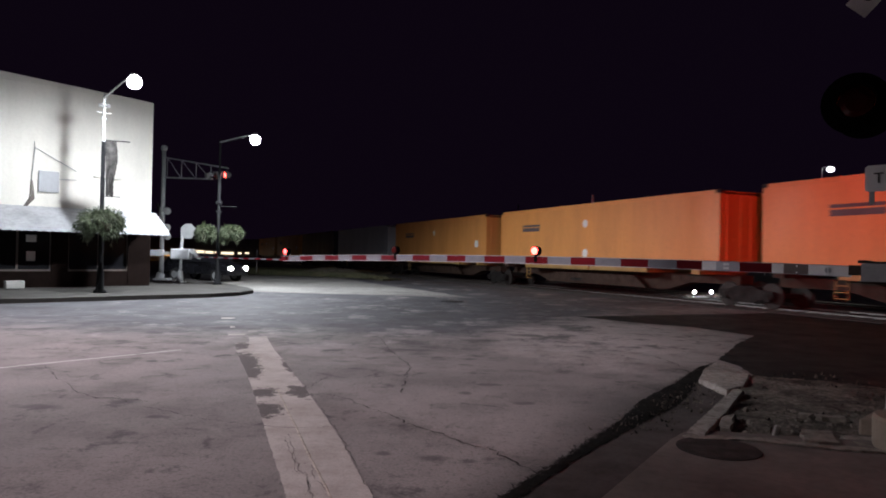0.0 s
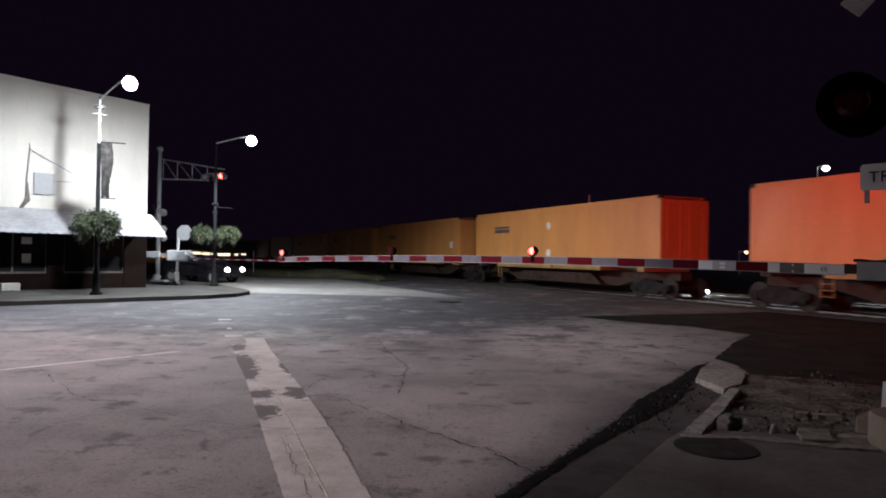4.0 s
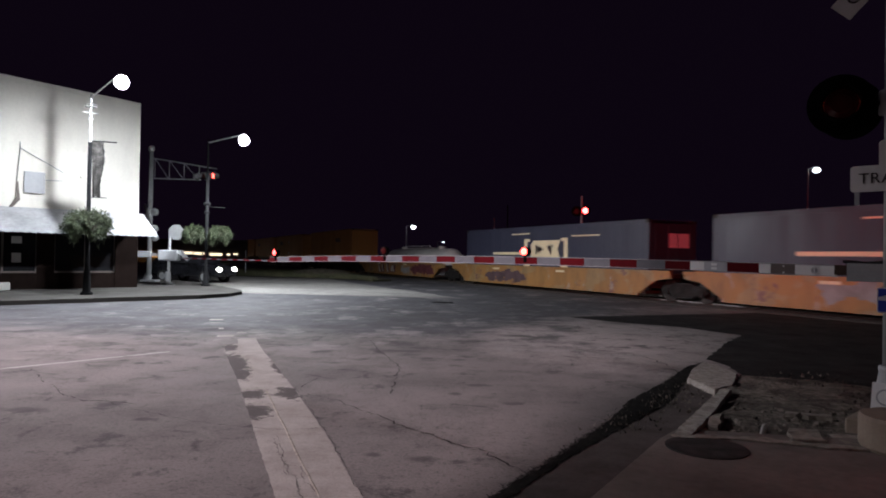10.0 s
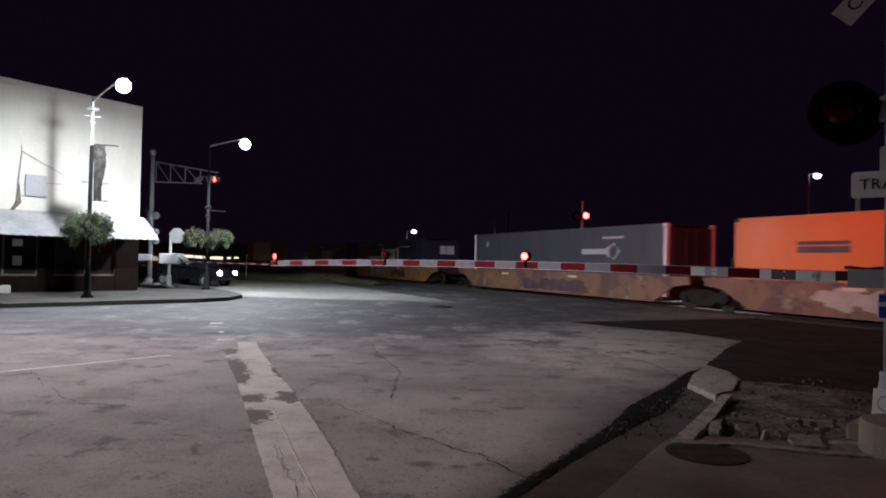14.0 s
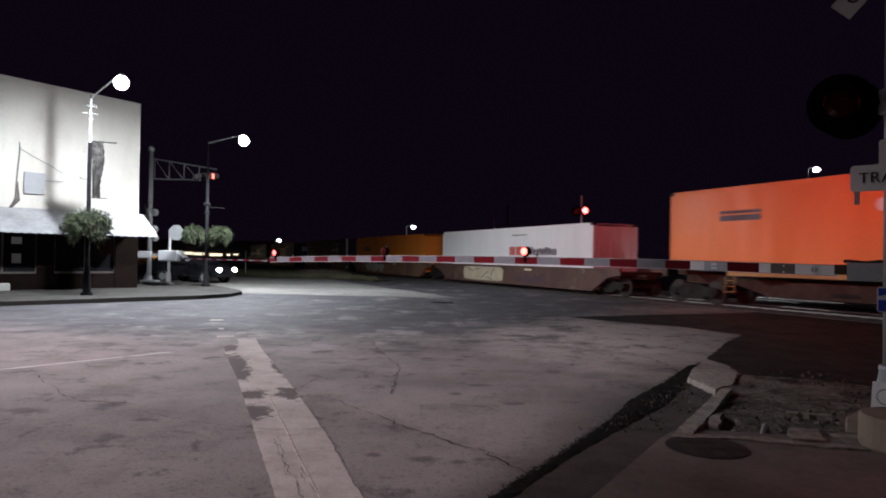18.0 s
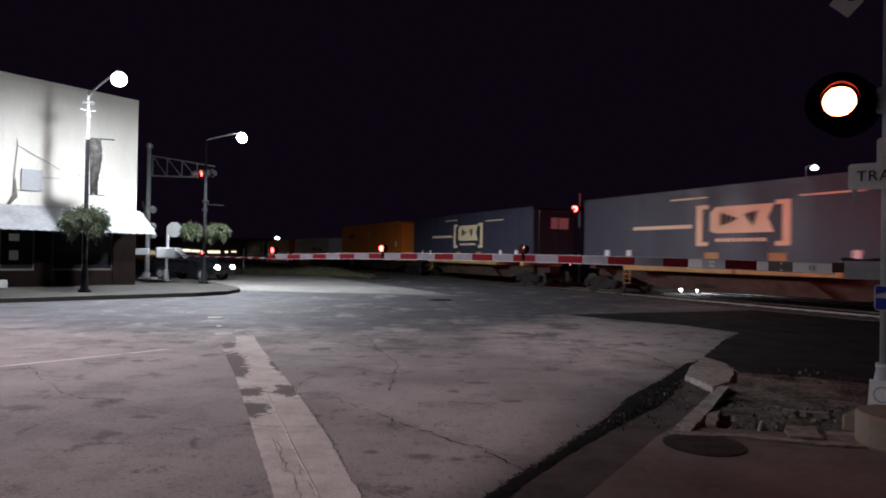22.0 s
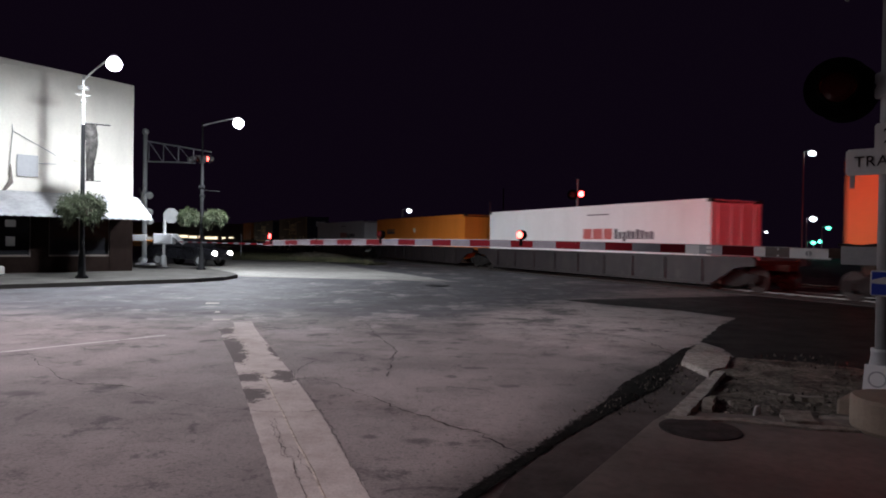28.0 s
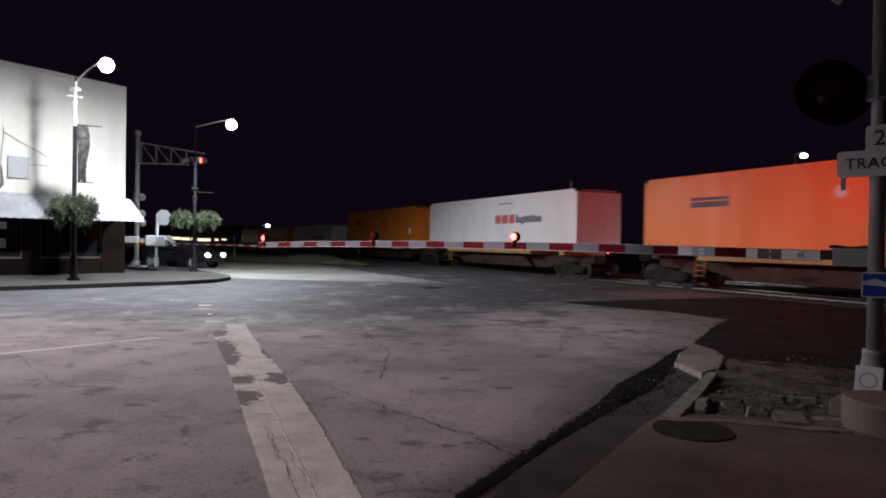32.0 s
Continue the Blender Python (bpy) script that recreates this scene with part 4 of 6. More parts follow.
part("awning_sheet", bm, M["awning"], aw)
for x in (-0.2, -5, -10, -15):
    bm = bmesh.new()
    rod(bm, (x, 0, 2.5), (x, -1.5, 2.22), 0.02, seg=8)
    part("awning_bracket", bm, M["galv"], aw)
# hanging sign on its bracket
sign = thing("hanging_sign", "blank pale sign hanging from a thin grey wall bracket", "sign", store.matrix_basis.copy())
bm = bmesh.new()
tube(bm, [(-4.41, -0.02, 5.38), (-4.41, -0.1, 5.36), (-2.95, -0.1, 4.58)], 0.014)
part("bracket", bm, M["galv"], sign)
bm = bmesh.new()
tube(bm, [(-4.41, -0.02, 5.6), (-4.41, -0.1, 5.3), (-4.5, -0.1, 4.1)], 0.014)
part("bracket", bm, M["galv"], sign)
bm = bmesh.new()
tube(bm, [(-3.6, -0.02, 4.2), (-3.5, -0.1, 4.22), (-2.95, -0.1, 4.24)], 0.013)
part("bracket", bm, M["galv"], sign)
bm = bmesh.new()
box(bm, -4.27, -3.56, -0.13, -0.09, 3.68, 4.5)
part("sign_board", bm, M["greybox"], sign, "plain grey board", bevel=0.01)
bm = bmesh.new()
plate(bm, [(-4.5, 4.1), (-4.52, 3.5), (-4.75, 3.1), (-4.62, 3.1), (-4.38, 3.4), (-4.46, 4.1)], -0.12, -0.105)
part("pennant", bm, M["frame"], sign, "narrow dark pennant")
# wall vent and ledge
bm = bmesh.new()
box(bm, -2.3, -1.3, -0.12, 0.0, 4.42, 4.5)
part("ledge", bm, M["stucco"], store)
bm = bmesh.new()
box(bm, -2.2, -1.4, -0.05, 0.0, 5.5, 5.56)
part("ledge", bm, M["stucco"], store)
bm = bmesh.new()
slab(bm, [(-0.3, -0.2), (0.3, -0.2), (0.3, 0.2), (-0.3, 0.2)], 0, 0.3)
pl = solid("planter_box", bm, M["soil"], "low white concrete planter on the sidewalk", "planter", kind="", at=pose(-16.15, 24.0, 0.13, 0, 0, 45), bevel=0.03)


# ---- lamp posts with fern baskets ----
def fern(parent, at, size, seed):
    rr = random.Random(seed)
    basket = new("basket")
    basket.parent = parent
    basket.matrix_basis = pose(*at)
    bm = bmesh.new()
    lathe(bm, [(0.08, -0.3), (0.2, -0.22), (0.27, -0.05), (0.28, 0.0), (0.25, 0.0)], 16)
    part("basket_bowl", bm, M["pot"], basket)
    bm = bmesh.new()
    for i in range(2600):
        a = rr.uniform(0, math.tau)
        up = rr.uniform(-0.75, 1.0)
        w = math.sqrt(max(0.0, 1 - up * up))
        d = Vector((math.cos(a) * w, math.sin(a) * w, up))
        lump = 0.78 + 0.15 * math.sin(a * 3 + seed) + 0.14 * math.sin(a * 7 + up * 6 + seed)
        p = Vector((d.x, d.y, d.z * (0.74 if up > 0 else 0.95 + 0.35 * math.sin(a * 4 + seed * 2)))) * size * lump * rr.uniform(0.5, 1.0) ** 0.5
        out = (d + Vector((rr.uniform(-0.7, 0.7), rr.uniform(-0.7, 0.7), rr.uniform(-1.5, 0.2)))).normalized()
        q = out.cross(Vector((rr.uniform(-1, 1), rr.uniform(-1, 1), rr.uniform(-1, 1)))).normalized()
        ln, wd = rr.uniform(0.06, 0.2), rr.uniform(0.01, 0.024)
        mid = p + out * ln * 0.55
        bm.faces.new([bm.verts.new(v) for v in (p, mid + q * wd, p + out * ln + Vector((0, 0, -0.02)), mid - q * wd)])
    part("fern", bm, M["leaf"], basket)
    return basket


def lamp_post(base, top, lamp, seed, basket_at, size, label):
    lp = thing("street_lamp", label, "street lamp", pose(*base), group="street lamps at the corner")
    hgt = top - base[2]
    bm = bmesh.new()
    lathe(bm, [(0.2, 0), (0.2, 0.06), (0.13, 0.12), (0.1, 0.8), (0.075, 0.9), (0.062, hgt * 0.77)], 14)
    part("post", bm, M["post"], lp, smooth=True)
    bm = bmesh.new()
    rod(bm, (0, 0, hgt * 0.77), (0, 0, hgt), 0.05, 0.034)
    rod(bm, (0, 0, hgt - 0.15), (0, 0, hgt + 0.1), 0.052, 0.034)
    part("upper_post", bm, M["post_top"] if seed == 1 else M["post"], lp)
    tip = Vector(lamp) - Vector(base)
    bm = bmesh.new()
    run_pts = [Vector((0, 0, hgt - 0.05))]
    for k in range(1, 9):
        u = k / 8
        p = Vector((tip.x * u, tip.y * u, hgt - 0.05 + (tip.z + 0.25 - hgt + 0.05) * (1 - (1 - u) ** 1.6)))
        run_pts.append(p)
    tube(bm, run_pts, 0.03)
    part("arm", bm, M["post_top"], lp)
    d = Vector((tip.x, tip.y, 0)).normalized()
    m = pose(tip.x, tip.y, tip.z, 0, 0, heading(d))
    bm = bmesh.new()
    lathe(bm, [(0.05, 0.3), (0.09, 0.285), (0.12, 0.25), (0.13, 0.2), (0.11, 0.2)], 20, m)
    part("luminaire", bm, M["post_top"], lp, smooth=True)
    bm = bmesh.new()
    lathe(bm, [(0.01, 0.215), (0.09, 0.2), (0.16, 0.155), (0.205, 0.09), (0.225, 0.01), (0.21, -0.075), (0.165, -0.15), (0.09, -0.2), (0.01, -0.215)], 32, m)
    part("lamp_lens", bm, M["lamp"], lp, "glowing white lens", smooth=True)
    if seed == 1:
        bm = bmesh.new()
        for z in (hgt - 0.35, hgt - 0.28):
            bmesh.ops.create_cone(bm, cap_ends=True, segments=20, radius1=0.2, radius2=0.18, depth=0.03, matrix=pose(0, 0, z))
        part("collar", bm, M["post_top"], lp)
        bm = bmesh.new()
        for z, q in ((6.5, 0.085), (6.05, 0.085)):
            bm = bmesh.new()
            bmesh.ops.create_uvsphere(bm, u_segments=14, v_segments=8, radius=q, matrix=pose(0, 0, z))
            part("post_knob", bm, M["post_top"], lp, smooth=True)
        bm = bmesh.new()
        rod(bm, (-0.17, -0.17, 6.26), (0.17, 0.17, 6.26), 0.018, seg=8)
        part("cross_bar", bm, M["post_top"], lp)
        bm = bmesh.new()
        rod(bm, (0, 0, 5.3), (0.75, 0.35, 5.3), 0.02, seg=8)
        part("banner_rod", bm, M["post"], lp)
        bm = bmesh.new()
        rod(bm, (0, 0, 3.35), (0.5, 0.25, 3.35), 0.015, seg=8)
        part("banner_rod", bm, M["post"], lp)
        bm = bmesh.new()
        rb = random.Random(77)
        cols = []
        for k in range(19):
            u = k / 18
            z = 5.28 - 1.9 * u
            x0, x1 = 0.05 + 0.05 * u, 0.4 + 0.06 * math.sin(u * 5.5) + rb.uniform(-0.015, 0.015)
            cols.append([(x0 + (x1 - x0) * q, 0.035 * math.sin(q * 9 + u * 2.5) * (0.3 + u), z + (rb.uniform(-0.06, 0.03) if k == 18 else 0)) for q in (0, 0.2, 0.4, 0.6, 0.8, 1)])
        grid = [[[bm.verts.new((x, y + d, z)) for x, y, z in row] for row in cols] for d in (-0.003, 0.003)]
        for sheet in grid:
            for p, q in zip(sheet, sheet[1:]):
                for a in range(5):
                    bm.faces.new((p[a], p[a + 1], q[a + 1], q[a]))
        part("banner", bm, M["banner"], lp, "limp dark cloth banner", at=pose(0, 0, 0, 0, 0, 22))
    else:
        bm = bmesh.new()
        rod(bm, (0, 0, 3.62), (0.75, 0.2, 3.6), 0.02, seg=8)
        rod(bm, (-0.12, 0, 3.75), (0.12, 0, 3.75), 0.09, seg=10)
        rod(bm, (-0.1, 0, 3.35), (0.1, 0, 3.35), 0.07, seg=10)
        part("signal_bracket", bm, M["post"], lp)
    for s in (-1, 1):
        v = basket_at * s
        bm = bmesh.new()
        rod(bm, (0, 0, size[1] + 0.1), (v.x, v.y, size[1] + 0.35), 0.015, seg=6)
        rod(bm, (v.x, v.y, size[1] + 0.35), (v.x, v.y, size[1] + 0.0), 0.008, seg=6)
        part("basket_hook", bm, M["post"], lp)
        fern(lp, (v.x, v.y, size[1]), size[0], seed * 10 + s)
    return lp


lamp_post((-12.25, 22.67, 0.13), 6.95, LAMP_A, 1, Vector((-0.22, 0.2, 0)), (0.76, 2.42), "dark street lamp post with a banner and fern baskets")
lamp_post((-10.88, 30.2, 0.13), 6.75, LAMP_B, 2, Vector((0.56, 0.14, 0)), (0.54, 2.38), "dark street lamp post with two hanging fern baskets")


# ---- flashing signals ----
def flasher(parent, at, facing, phase, radius=0.15, disc=0.29, lit="red_lit", name="signal_light", coat="black"):
    """One lamp: housing, round backing disc, hood and a turning lens. facing: degrees, local y looks away from the viewer."""
    sl = new(name)
    sl.parent = parent
    sl.matrix_basis = pose(*at, 0, 0, facing)
    bm = bmesh.new()
    rod(bm, (0, 0.0, 0), (0, 0.02, 0), disc, seg=28)
    rod(bm, (0, 0.02, 0), (0, 0.2, 0), radius * 1.05, radius * 0.8, seg=20)
    part("backing", bm, M["matt" if coat == "black" else coat], sl)
    bm = bmesh.new()
    seg, ln = 18, radius * 1.15
    for k in range(seg):
        a0, a1 = (math.pi * (-0.12 + 1.24 * j / seg) for j in (k, k + 1))
        c = [Vector((math.cos(a) * radius * rr, y, math.sin(a) * radius * rr)) for rr in (1.1, 1.16) for a, y in ((a0, -0.0), (a1, -0.0), (a1, -ln * (0.45 + 0.55 * math.sin(max(a1, 0)) if 0 < a1 < math.pi else 0.45)), (a0, -ln * (0.45 + 0.55 * math.sin(max(a0, 0)) if 0 < a0 < math.pi else 0.45)))]
        vv = [bm.verts.new(v) for v in c]
        for f in ((0, 1, 2, 3), (7, 6, 5, 4), (3, 2, 6, 7), (0, 4, 5, 1)):
            bm.faces.new([vv[i] for i in f])
    bmesh.ops.remove_doubles(bm, verts=bm.verts, dist=0.0005)
    part("hood", bm, M["matt" if coat == "black" else coat], sl)
    bm = bmesh.new()
    for k in range(28):
        a0, a1 = k * math.tau / 28, (k + 1) * math.tau / 28
        vv = [bm.verts.new((math.cos(a) * radius * q, y, math.sin(a) * radius * q)) for q in (1.015, 1.12) for a, y in ((a0, 0.0), (a1, 0.0), (a1, -0.062), (a0, -0.062))]
        for f in ((0, 1, 2, 3), (7, 6, 5, 4), (3, 2, 6, 7)):
            bm.faces.new([vv[i] for i in f])
    bmesh.ops.remove_doubles(bm, verts=bm.verts, dist=0.0005)
    part("bezel", bm, M["matt"], sl)
    # the lens drum turns: one side glows, the other is dark glass
    bm = bmesh.new()
    rings = []
    for y, rr in ((-0.03, 0.6), (-0.018, 0.93), (0.0, 1.0), (0.018, 0.93), (0.03, 0.6)):
        rings.append([bm.verts.new((radius * rr * math.cos(i * math.tau / 24), y, radius * rr * math.sin(i * math.tau / 24))) for i in range(24)])
    for j, (a, b) in enumerate(zip(rings, rings[1:])):
        for i in range(24):
            f = bm.faces.new((a[i], a[(i + 1) % 24], b[(i + 1) % 24], b[i]))
            f.material_index = 0 if j < 1 else 1
    f = bm.faces.new(rings[0])
    f = bm.faces.new(rings[-1][::-1])
    f.material_index = 1
    local = pose(0, -0.035, 0)
    lens = part("lens", bm, [M[lit], M["red_dark"]], sl, "round red lens", at=local)
    if phase in "AB":
        LENSES.append((lens, local, phase))
    return sl


def crossbuck(parent, at, facing, words=True):
    cb = new("crossbuck")
    cb.parent = parent
    cb.matrix_basis = pose(*at, 0, 0, facing)
    tagged(cb, "white railroad crossbuck sign")
    for s in (1, -1):
        bm = bmesh.new()
        box(bm, -0.61, 0.61, -0.004 - (0.006 if s > 0 else 0), 0.004 - (0.006 if s > 0 else 0), -0.115, 0.115)
        bd = part("blade", bm, M["white"], cb, at=pose(0, 0, 0, 0, -45 * s, 0))
        if words:
            if s > 0:
                write(bd, "CROSSING", 0.18, pose(0, -0.014, 0, 90, 0, 0), M["letters"], "", 1.22)
            else:
                write(bd, "RAIL", 0.17, pose(-0.34, -0.008, 0, 90, 0, 0), M["letters"])
                write(bd, "ROAD", 0.17, pose(0.34, -0.008, 0, 90, 0, 0), M["letters"])
    return cb


FACE = -45.0     # signals look back along the street: local -y points to -RD
NEAR_MAST = (4.14, 6.1, 0.0)
SQ = 0.7071


def on_mast(across, z, out=0.0):
    """A place on the mast's face: across to its right, out towards the street."""
    return (across * SQ - out * SQ, -across * SQ - out * SQ, z)


mast = thing("crossing_signal", "silver railroad crossing mast with red flashing lights and crossbuck", "crossing signal", pose(*NEAR_MAST))
bm = bmesh.new()
box(bm, -0.3, 0.3, -0.3, 0.3, 0.0, 0.2)
part("foundation", bm, M["pedestal"], mast, "square concrete foundation", bevel=0.02, at=pose(0, 0, 0, 0, 0, -45))
bm = bmesh.new()
lathe(bm, [(0.2, 0.2), (0.2, 0.23), (0.165, 0.25), (0.15, 0.34), (0.115, 0.5), (0.095, 0.62), (0.1, 0.63), (0.1, 0.67), (0.07, 0.67)], 28)
part("mast_base", bm, M["silver"], mast, smooth=True)
bm = bmesh.new()
box(bm, -0.11, 0.11, -0.006, 0.006, -0.13, 0.13)
tag = part("base_plate", bm, M["white"], mast, "worn white label plate", at=pose(*on_mast(-0.01, 0.4, 0.155), -14, 0, FACE))
bm = bmesh.new()
for k in range(24):
    a0, a1 = k * math.tau / 24, (k + 1) * math.tau / 24
    bm.faces.new([bm.verts.new((q * math.cos(a), -0.009, q * math.sin(a))) for q, a in ((0.06, a0), (0.06, a1), (0.075, a1), (0.075, a0))])
part("ring_print", bm, M["galv"], tag)
bm = bmesh.new()
rod(bm, (0, 0, 0.6), (0, 0, 5.0), 0.068, seg=20)
lathe(bm, [(0.07, 5.0), (0.09, 5.04), (0.07, 5.1), (0.01, 5.12)], 14)
part("mast_pole", bm, M["silver"], mast, smooth=True)
flasher(mast, on_mast(-0.386, 3.12, 0.16), FACE + 16, "A", lit="red_near")
flasher(mast, on_mast(0.386, 3.12, 0.16), FACE + 16, "B", lit="red_near")
flasher(mast, on_mast(-0.386, 3.12, -0.16), FACE + 180, "A", lit="red_back")
flasher(mast, on_mast(0.386, 3.12, -0.16), FACE + 180, "B", lit="red_back")
bm = bmesh.new()
rod(bm, on_mast(-0.4, 3.12), on_mast(0.4, 3.12), 0.03, seg=8)
part("cross_arm", bm, M["black"], mast)
bm = bmesh.new()
box(bm, -0.09, 0.09, -0.09, 0.09, 3.0, 3.24)
part("junction_box", bm, M["silver"], mast, bevel=0.015)
crossbuck(mast, on_mast(0.014, 4.446, 0.09), FACE)
ts = new("tracks_sign")
ts.parent = mast
ts.matrix_basis = pose(*on_mast(0.025, 2.405, 0.09), 0, 0, FACE)
tagged(ts, "white sign reading 2 TRACKS")
bm = bmesh.new()
plate(bm, [(-0.345, -0.1), (-0.325, -0.12), (0.325, -0.12), (0.345, -0.1), (0.345, 0.105), (0.325, 0.125), (0.115, 0.125), (0.115, 0.33), (0.095, 0.35), (-0.095, 0.35), (-0.115, 0.33), (-0.115, 0.125), (-0.325, 0.125), (-0.345, 0.105)], -0.004, 0.004)
part("sign_plate", bm, M["white"], ts)
write(ts, "TRACKS", 0.14, pose(0.0, -0.009, 0.0, 90, 0, 0), M["letters"], "", 1.1)
write(ts, "2", 0.2, pose(0, -0.009, 0.225, 90, 0, 0), M["letters"])
bm = bmesh.new()
box(bm, -0.31, -0.27, -0.002, 0.01, -0.24, -0.1)
part("sign_strap", bm, M["galv"], ts)
bs = new("notice_plate")
bs.parent = mast
bs.matrix_basis = pose(*on_mast(0.04, 1.28, 0.09), 0, 0, FACE + 12)
tagged(bs, "blue and white emergency notice plate")
bm = bmesh.new()
plate(bm, [(-0.135, -0.1), (-0.12, -0.118), (0.12, -0.118), (0.135, -0.1), (0.135, 0.1), (0.12, 0.118), (-0.12, 0.118), (-0.135, 0.1)], -0.004, 0.004)
part("plate", bm, M["white"], bs)
bm = bmesh.new()
plate(bm, [(-0.125, 0.03), (-0.03, 0.06), (0.06, 0.03), (0.125, 0.04), (0.125, 0.105), (-0.125, 0.105)], -0.008, -0.003)
part("print", bm, M["blue"], bs)
bm = bmesh.new()
plate(bm, [(-0.125, -0.105), (0.125, -0.105), (0.125, -0.02), (0.03, -0.01), (-0.125, 0.0)], -0.008, -0.003)
part("print", bm, M["blue"], bs)
bollard = thing("concrete_drum", "squat round concrete drum, stained, on the sidewalk", "concrete drum", pose(3.82, 5.36, 0.1))
bm = bmesh.new()
lathe(bm, [(0.36, 0.0), (0.38, 0.03), (0.38, 0.25), (0.36, 0.275), (0.05, 0.28)], 36)
part("drum", bm, M["pedestal"], bollard, smooth=False)

# gate arm of the near signal
ROOT = Vector((3.98, 6.68, 1.545))
TIP = Vector((-3.25, 12.39, 1.575))
gate = thing("crossing_gate", "lowered crossing gate with red and white striped arm", "crossing gate", Matrix.Translation(ROOT) @ pose(0, 0, 0, 0, 0, heading(TIP - ROOT)))
GL = (TIP - ROOT).length
AD = (TIP - ROOT).normalized()


def along_arm(across):
    """How far out the arm lies in that direction (x over y) from the camera."""
    return (across * ROOT.y - ROOT.x) / (AD.x - across * AD.y)


def arm_h(v):
    return 0.0515 - 0.011 * (v / GL)


def bow(v):
    """The arm's slight upward bend along its length."""
    u = v / GL
    return -0.013 + 0.218 * u - 0.235 * u * u


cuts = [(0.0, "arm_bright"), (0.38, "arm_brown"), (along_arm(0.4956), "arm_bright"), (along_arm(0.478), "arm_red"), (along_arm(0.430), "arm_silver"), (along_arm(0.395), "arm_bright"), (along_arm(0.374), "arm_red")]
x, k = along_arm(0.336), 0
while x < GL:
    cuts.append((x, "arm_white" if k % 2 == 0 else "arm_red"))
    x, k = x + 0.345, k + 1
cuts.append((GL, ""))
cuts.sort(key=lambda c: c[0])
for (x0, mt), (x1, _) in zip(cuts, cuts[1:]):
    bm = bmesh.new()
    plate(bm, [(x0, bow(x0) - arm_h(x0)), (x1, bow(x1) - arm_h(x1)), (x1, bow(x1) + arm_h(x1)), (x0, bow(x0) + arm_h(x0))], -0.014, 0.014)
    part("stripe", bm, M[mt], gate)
for s in (-1, 1):
    bm = bmesh.new()
    run_x = [GL * k / 26 for k in range(27)]
    plate(bm, [(v, bow(v) + s * arm_h(v)) for v in run_x] + [(v, bow(v) + s * (arm_h(v) + 0.006)) for v in run_x[::-1]], -0.02, 0.02)
    part("rim", bm, M["silver"], gate)
bm = bmesh.new()
rod(bm, (0.2, 0.014, -0.008), (0.2, 0.02, -0.008), 0.042, seg=20)
part("emblem", bm, M["arm_bright"], gate, "white ring emblem")
bm = bmesh.new()
rod(bm, (0.2, 0.02, -0.008), (0.2, 0.024, -0.008), 0.03, seg=20)
part("emblem_centre", bm, M["galv"], gate)
bm = bmesh.new()
box(bm, 0.196, 0.204, 0.024, 0.027, -0.038, 0.022)
part("emblem_bar", bm, M["arm_bright"], gate)
# pale tabs and marks near the mount
for s in (-1, 1):
    bm = bmesh.new()
    box(bm, 0.48, 0.496, 0.014, 0.02, s * 0.034 - 0.012, s * 0.034 + 0.004)
    part("rivet", bm, M["arm_bright"], gate)
    bm = bmesh.new()
    u = along_arm(0.41)
    box(bm, u - 0.03, u + 0.03, 0.014, 0.018, bow(u) + s * 0.022 - 0.014, bow(u) + s * 0.022 + 0.014)
    part("mark", bm, M["arm_bright"], gate)
bm = bmesh.new()
box(bm, -0.14, 0.02, -0.03, 0.03, -0.05, 0.05)
part("arm_mount", bm, M["rust"], gate)
bm = bmesh.new()
box(bm, -0.44, -0.09, 0.0, 0.05, -0.11, 0.07)
part("mount_plate", bm, M["silver"], gate, "grey steel plate")
bm = bmesh.new()
tube(bm, [(-0.46 + k * 0.05, 0.03, 0.08 + 0.008 * math.sin(k * 1.1)) for k in range(9)], 0.015)
part("cable", bm, M["black"], gate, "black cable on the mount")


def arm_lamp(parent, x, z, phase, lit):
    al = new("arm_lamp")
    al.parent = parent
    al.matrix_basis = pose(x, 0, z)
    bm = bmesh.new()
    rod(bm, (0, 0, -0.09), (0, 0, 0.0), 0.03, seg=10)
    rod(bm, (0, -0.035, 0.055), (0, 0.035, 0.055), 0.066, seg=18)
    part("lamp_housing", bm, M["matt"], al)
    for s, turn in ((1, 0), (-1, 180)):
        bm = bmesh.new()
        rings = []
        for y, rr in ((-0.022, 0.5), (-0.012, 0.9), (0.0, 1.0), (0.012, 0.9), (0.022, 0.5)):
            rings.append([bm.verts.new((0.056 * rr * math.cos(i * math.tau / 16), y, 0.056 * rr * math.sin(i * math.tau / 16))) for i in range(16)])
        for j, (a, b) in enumerate(zip(rings, rings[1:])):
            for i in range(16):
                f = bm.faces.new((a[i], a[(i + 1) % 16], b[(i + 1) % 16], b[i]))
                f.material_index = 0 if j < 1 else 1
        f = bm.faces.new(rings[0])
        f = bm.faces.new(rings[-1][::-1])
        f.material_index = 1
        local = pose(0, -0.038 * s, 0.055, 0, 0, turn)
        lens = part("lens", bm, [M[lit], M["red_dark"]], al, at=local)
        if phase in "AB":
            LENSES.append((lens, local, phase))
    return al


for u, ph in ((0.124, "B"), (-0.089, "A"), (-0.254, "T")):
    s = along_arm(u)
    arm_lamp(gate, s, 0.068 + bow(s), ph, "red_tip" if ph == "T" else "red_lit")

